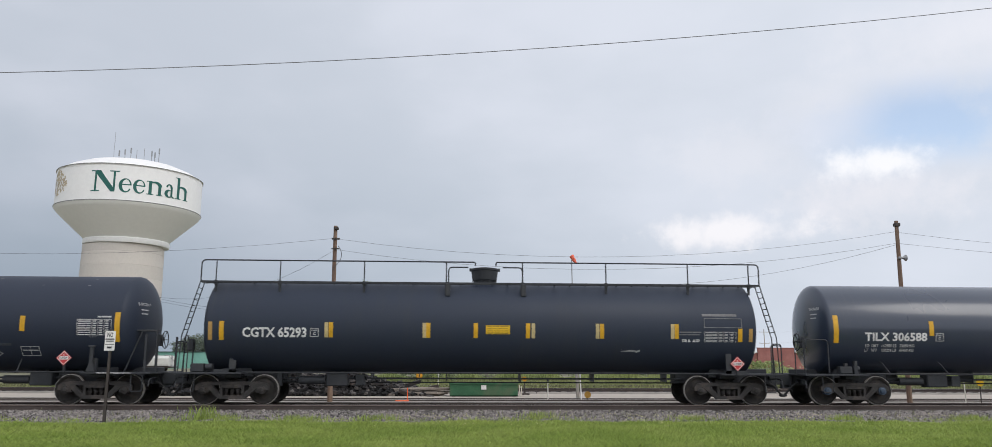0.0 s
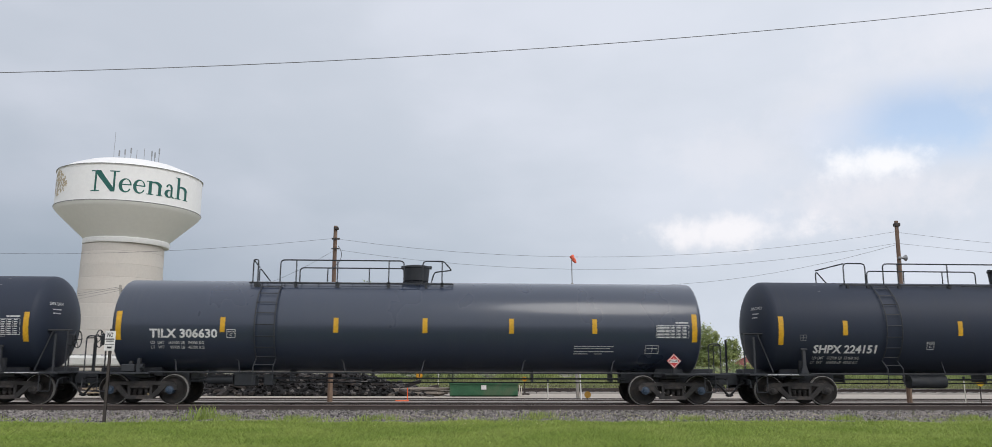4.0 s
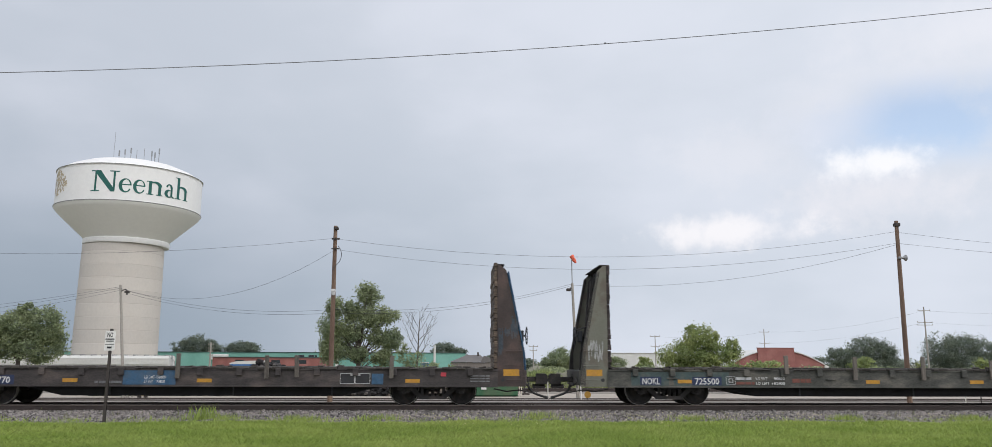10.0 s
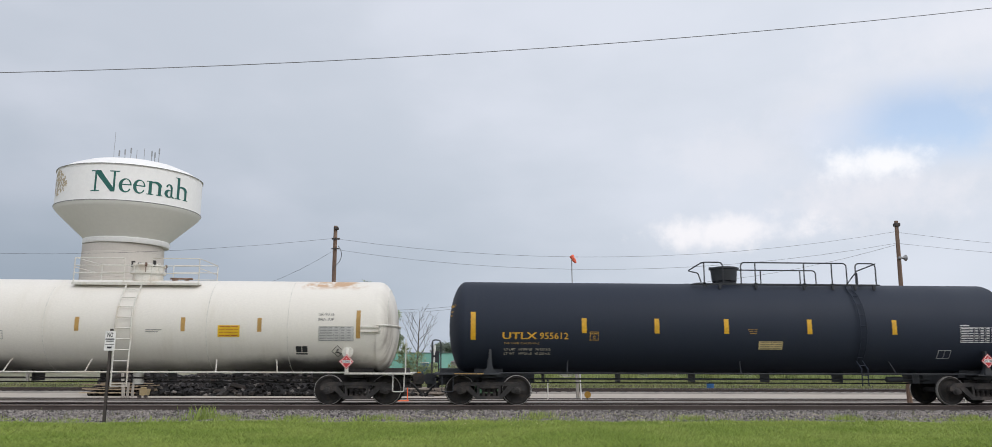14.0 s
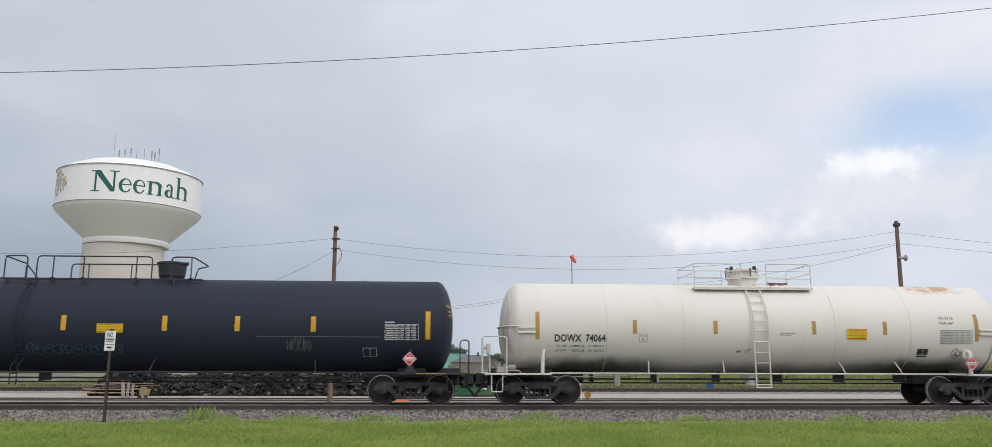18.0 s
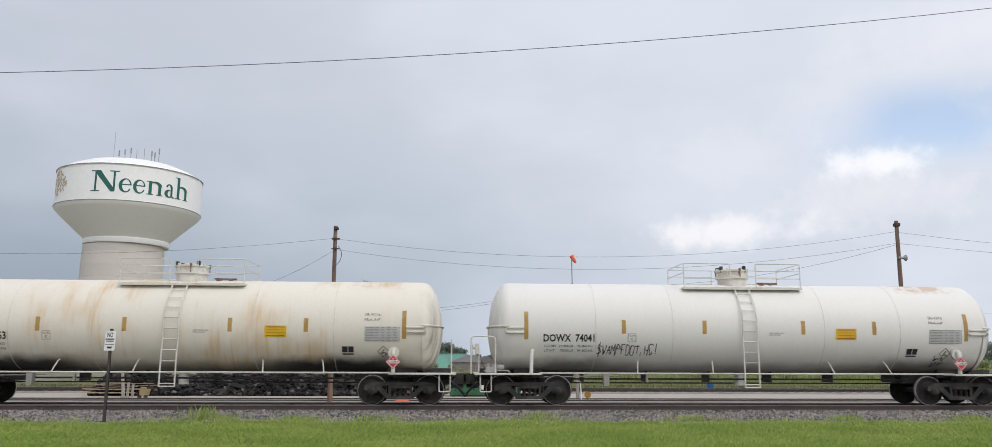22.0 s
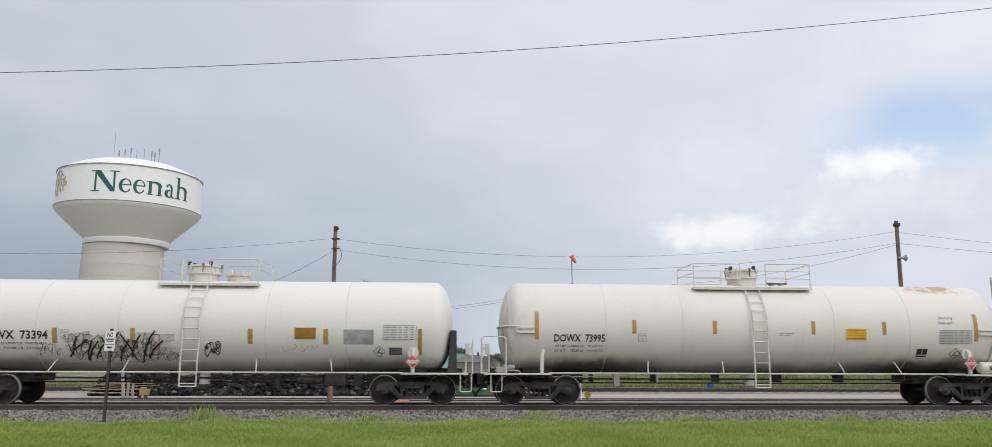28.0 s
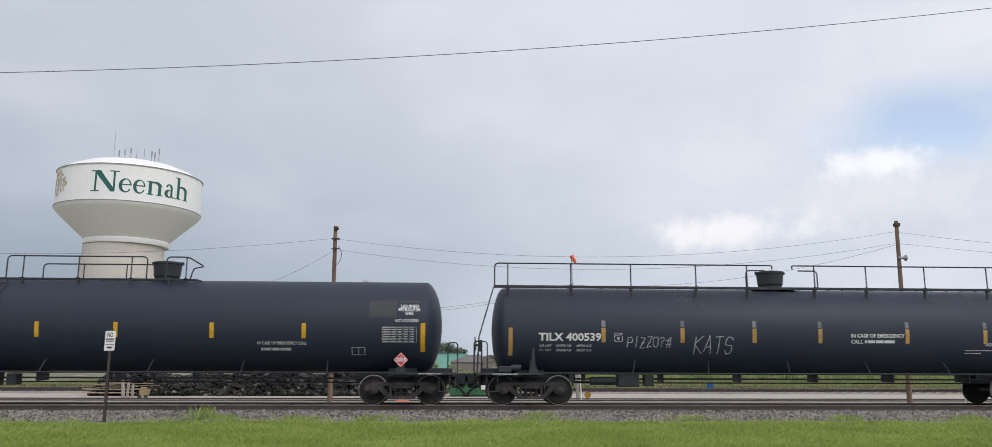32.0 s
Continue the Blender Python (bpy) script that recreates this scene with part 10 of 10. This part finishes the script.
def procor():
    rng = random.Random(51)
    car = tank_car(-308.4, 7.775, 8.98, "black pressure tank car lettered for liquefied gas", BLACK_TANK, 51, power=1.8, depth=0.52, brackets=[(-3.1, 0.04), (0.1, 0.06), (2.9, 0.02), (5.5, -0.02)])
    short_platform(car, 1, BLACK_STEEL)
    wr = W_A
    write(car, "emergency_lettering", "IN CASE OF EMERGENCY CALL", 3.37, 4.87, 1.83, 1.92, GREY_INK)
    part("emergency_print", patch_shape(bars(3.48, 4.38, 1.65, 1.73, [0.6, 2, 2, 3]), wr), GREY_INK, car)
    write(car, "cargo_lettering", "LIQUIFIED", 7.72, 8.28, 2.98, 3.07, WHITE_INK)
    write(car, "cargo_lettering", "PETROLEUM", 7.66, 8.32, 2.87, 2.96, WHITE_INK)
    write(car, "cargo_lettering", "GAS", 7.86, 8.12, 2.76, 2.85, WHITE_INK)
    write(car, "cargo_lettering", "NOT-ODORIZED", 7.57, 8.29, 2.53, 2.62, GREY_INK)
    part("repaint_patch", patch_shape([(6.75, 7.6, 2.66, 3.2), (7.72, 8.3, 3.12, 3.2)], wr), surface("slightly_paler_black_paint", (0.03, 0.032, 0.036), 0.55), car, "repainted square")
    part("data_panel", patch_shape(data_panel(7.17, 8.23, 1.91, 2.38, rng), wr), GREY_INK, car)
    part("stencil_box", patch_shape(outline(6.24, 6.65, 1.52, 1.76, 0.016) + [(6.44, 6.455, 1.52, 1.76)], wr), GREY_INK, car)
    reflectors(car, [(x, 2.02, 2.48) for x in (-6.4, -3.2, -0.87, 2.0, 4.78)], wr, YELLOW_TAPE, 0.13)
    reflectors(car, [(8.42, 1.62, 2.5), (-8.42, 1.62, 2.5)], wr, YELLOW_TAPE, 0.14)
    part("placard_holder", Shape().prism([(7.62, 0.98), (7.92, 0.98), (7.84, 1.35), (7.70, 1.35)], -1.46, -1.38), BLACK_STEEL, car)
    placard(car, 7.77, 1.38, -1.50, "1075")
    band_marks(car, (1.6, 3.6, 5.2, 7.2), wr)
    for k in (-1, 1):
        end_hoop(car, k * 9.2, k, 1.9, BLACK_STEEL, wide=0.3)
        step(car, k * 9.1, BLACK_STEEL)
    part("jack_lettering", patch_shape(bars(8.3, 9.0, 0.945, 0.972, [1.5, 2, 5, 3]), flat_wrap(-1.436)), GREY_INK, car)
    brake_wheel(car, -9.3, -0.5, 1.85, -1)
    brake_gear(car, -5.0, BLACK_STEEL)


procor()


# ---------- a bird crossing the sky ----------
FEATHER = surface("dark_grey_feathers", (0.05, 0.05, 0.055), 0.8, 0.0, 0.3, 10.0, 60.0, 0.0)
bird = thing("bird", pose(31.13, 60.0, 30.38), "small dark bird in flight below the clouds", "bird")
part("body", Shape().lathe([(-0.10, 0.0), (-0.085, 0.016), (-0.04, 0.03), (0.02, 0.032), (0.06, 0.022), (0.09, 0.012), (0.11, 0.0)], "x", (0, 0, 0), 10).prism([(0.10, 0.0), (0.17, 0.012), (0.17, 0.0)], -0.02, 0.02), FEATHER, bird)
WINGS = [part("wing", Shape().add([(-0.05, 0, 0), (0.05, 0, 0), (0.045, k * 0.10, 0), (-0.05, k * 0.11, 0), (0.03, k * 0.19, 0), (-0.05, 0, 0.008), (0.05, 0, 0.008), (0.045, k * 0.10, 0.008), (-0.05, k * 0.11, 0.008), (0.03, k * 0.19, 0.006)], [(0, 1, 2, 3), (3, 2, 4), (5, 8, 7, 6), (8, 9, 7), (0, 5, 6, 1), (1, 6, 7, 2), (2, 7, 9, 4), (4, 9, 8, 3), (3, 8, 5, 0)]), FEATHER, bird) for k in (-1, 1)]
FLIGHT = [(0.0, 109.0, 33.0), (8.0, 31.13, 30.38), (8.6, 25.31, 30.0), (9.0, 21.61, 29.4), (9.4, 17.82, 28.53), (9.9, 12.76, 27.19), (10.4, 7.57, 26.52), (10.8, 3.15, 26.47), (11.2, -1.34, 26.69), (11.5, -5.01, 27.19), (12.0, -10.85, 28.13), (12.5, -16.7, 29.6), (13.0, -22.6, 31.9), (32.0, -212.0, 60.0)]

# ---------- the train's run ----------
TRAVEL = [(0.0, 0.0), (1.0, 9.181), (2.0, 18.42), (3.0, 27.673), (3.5, 32.65), (4.5, 41.89), (5.5, 51.12), (7.0, 64.964), (9.0, 83.465), (11.0, 102.058), (13.0, 120.747), (15.0, 139.502), (17.0, 158.281), (19.0, 177.052), (21.0, 195.811), (23.0, 214.568), (25.0, 233.34), (27.0, 252.121), (29.0, 270.88), (30.0, 280.238), (30.5, 285.197), (31.0, 289.866), (31.5, 294.248), (32.0, 298.915)]


def motions():
    """The wagons roll along the track, and their wheels turn with the way covered."""
    for car, mid in CARS:
        walk(car, [(t, pose(mid + s, YC, 0)) for t, s in TRAVEL])
    times = [i / 15 for i in range(32 * 15 + 1)]
    way = np.interp(times, [t for t, s in TRAVEL], [s for t, s in TRAVEL])
    turns = [math.degrees(s / WHEEL_R) for s in way]
    walk(bird, [(t, pose(x, 60.0, z)) for t, x, z in FLIGHT])
    for k, wing in zip((-1, 1), WINGS):
        walk(wing, [(i / 10, pose(0, 0, 0, k * (10 + 38 * math.cos(i * 2.1)), 0, 0)) for i in range(321)])
    for ax, x in WHEELSETS:
        walk(ax, [(t, pose(x, 0, WHEEL_R, 0, a + 31 * x, 0)) for t, a in zip(times, turns)])


motions()
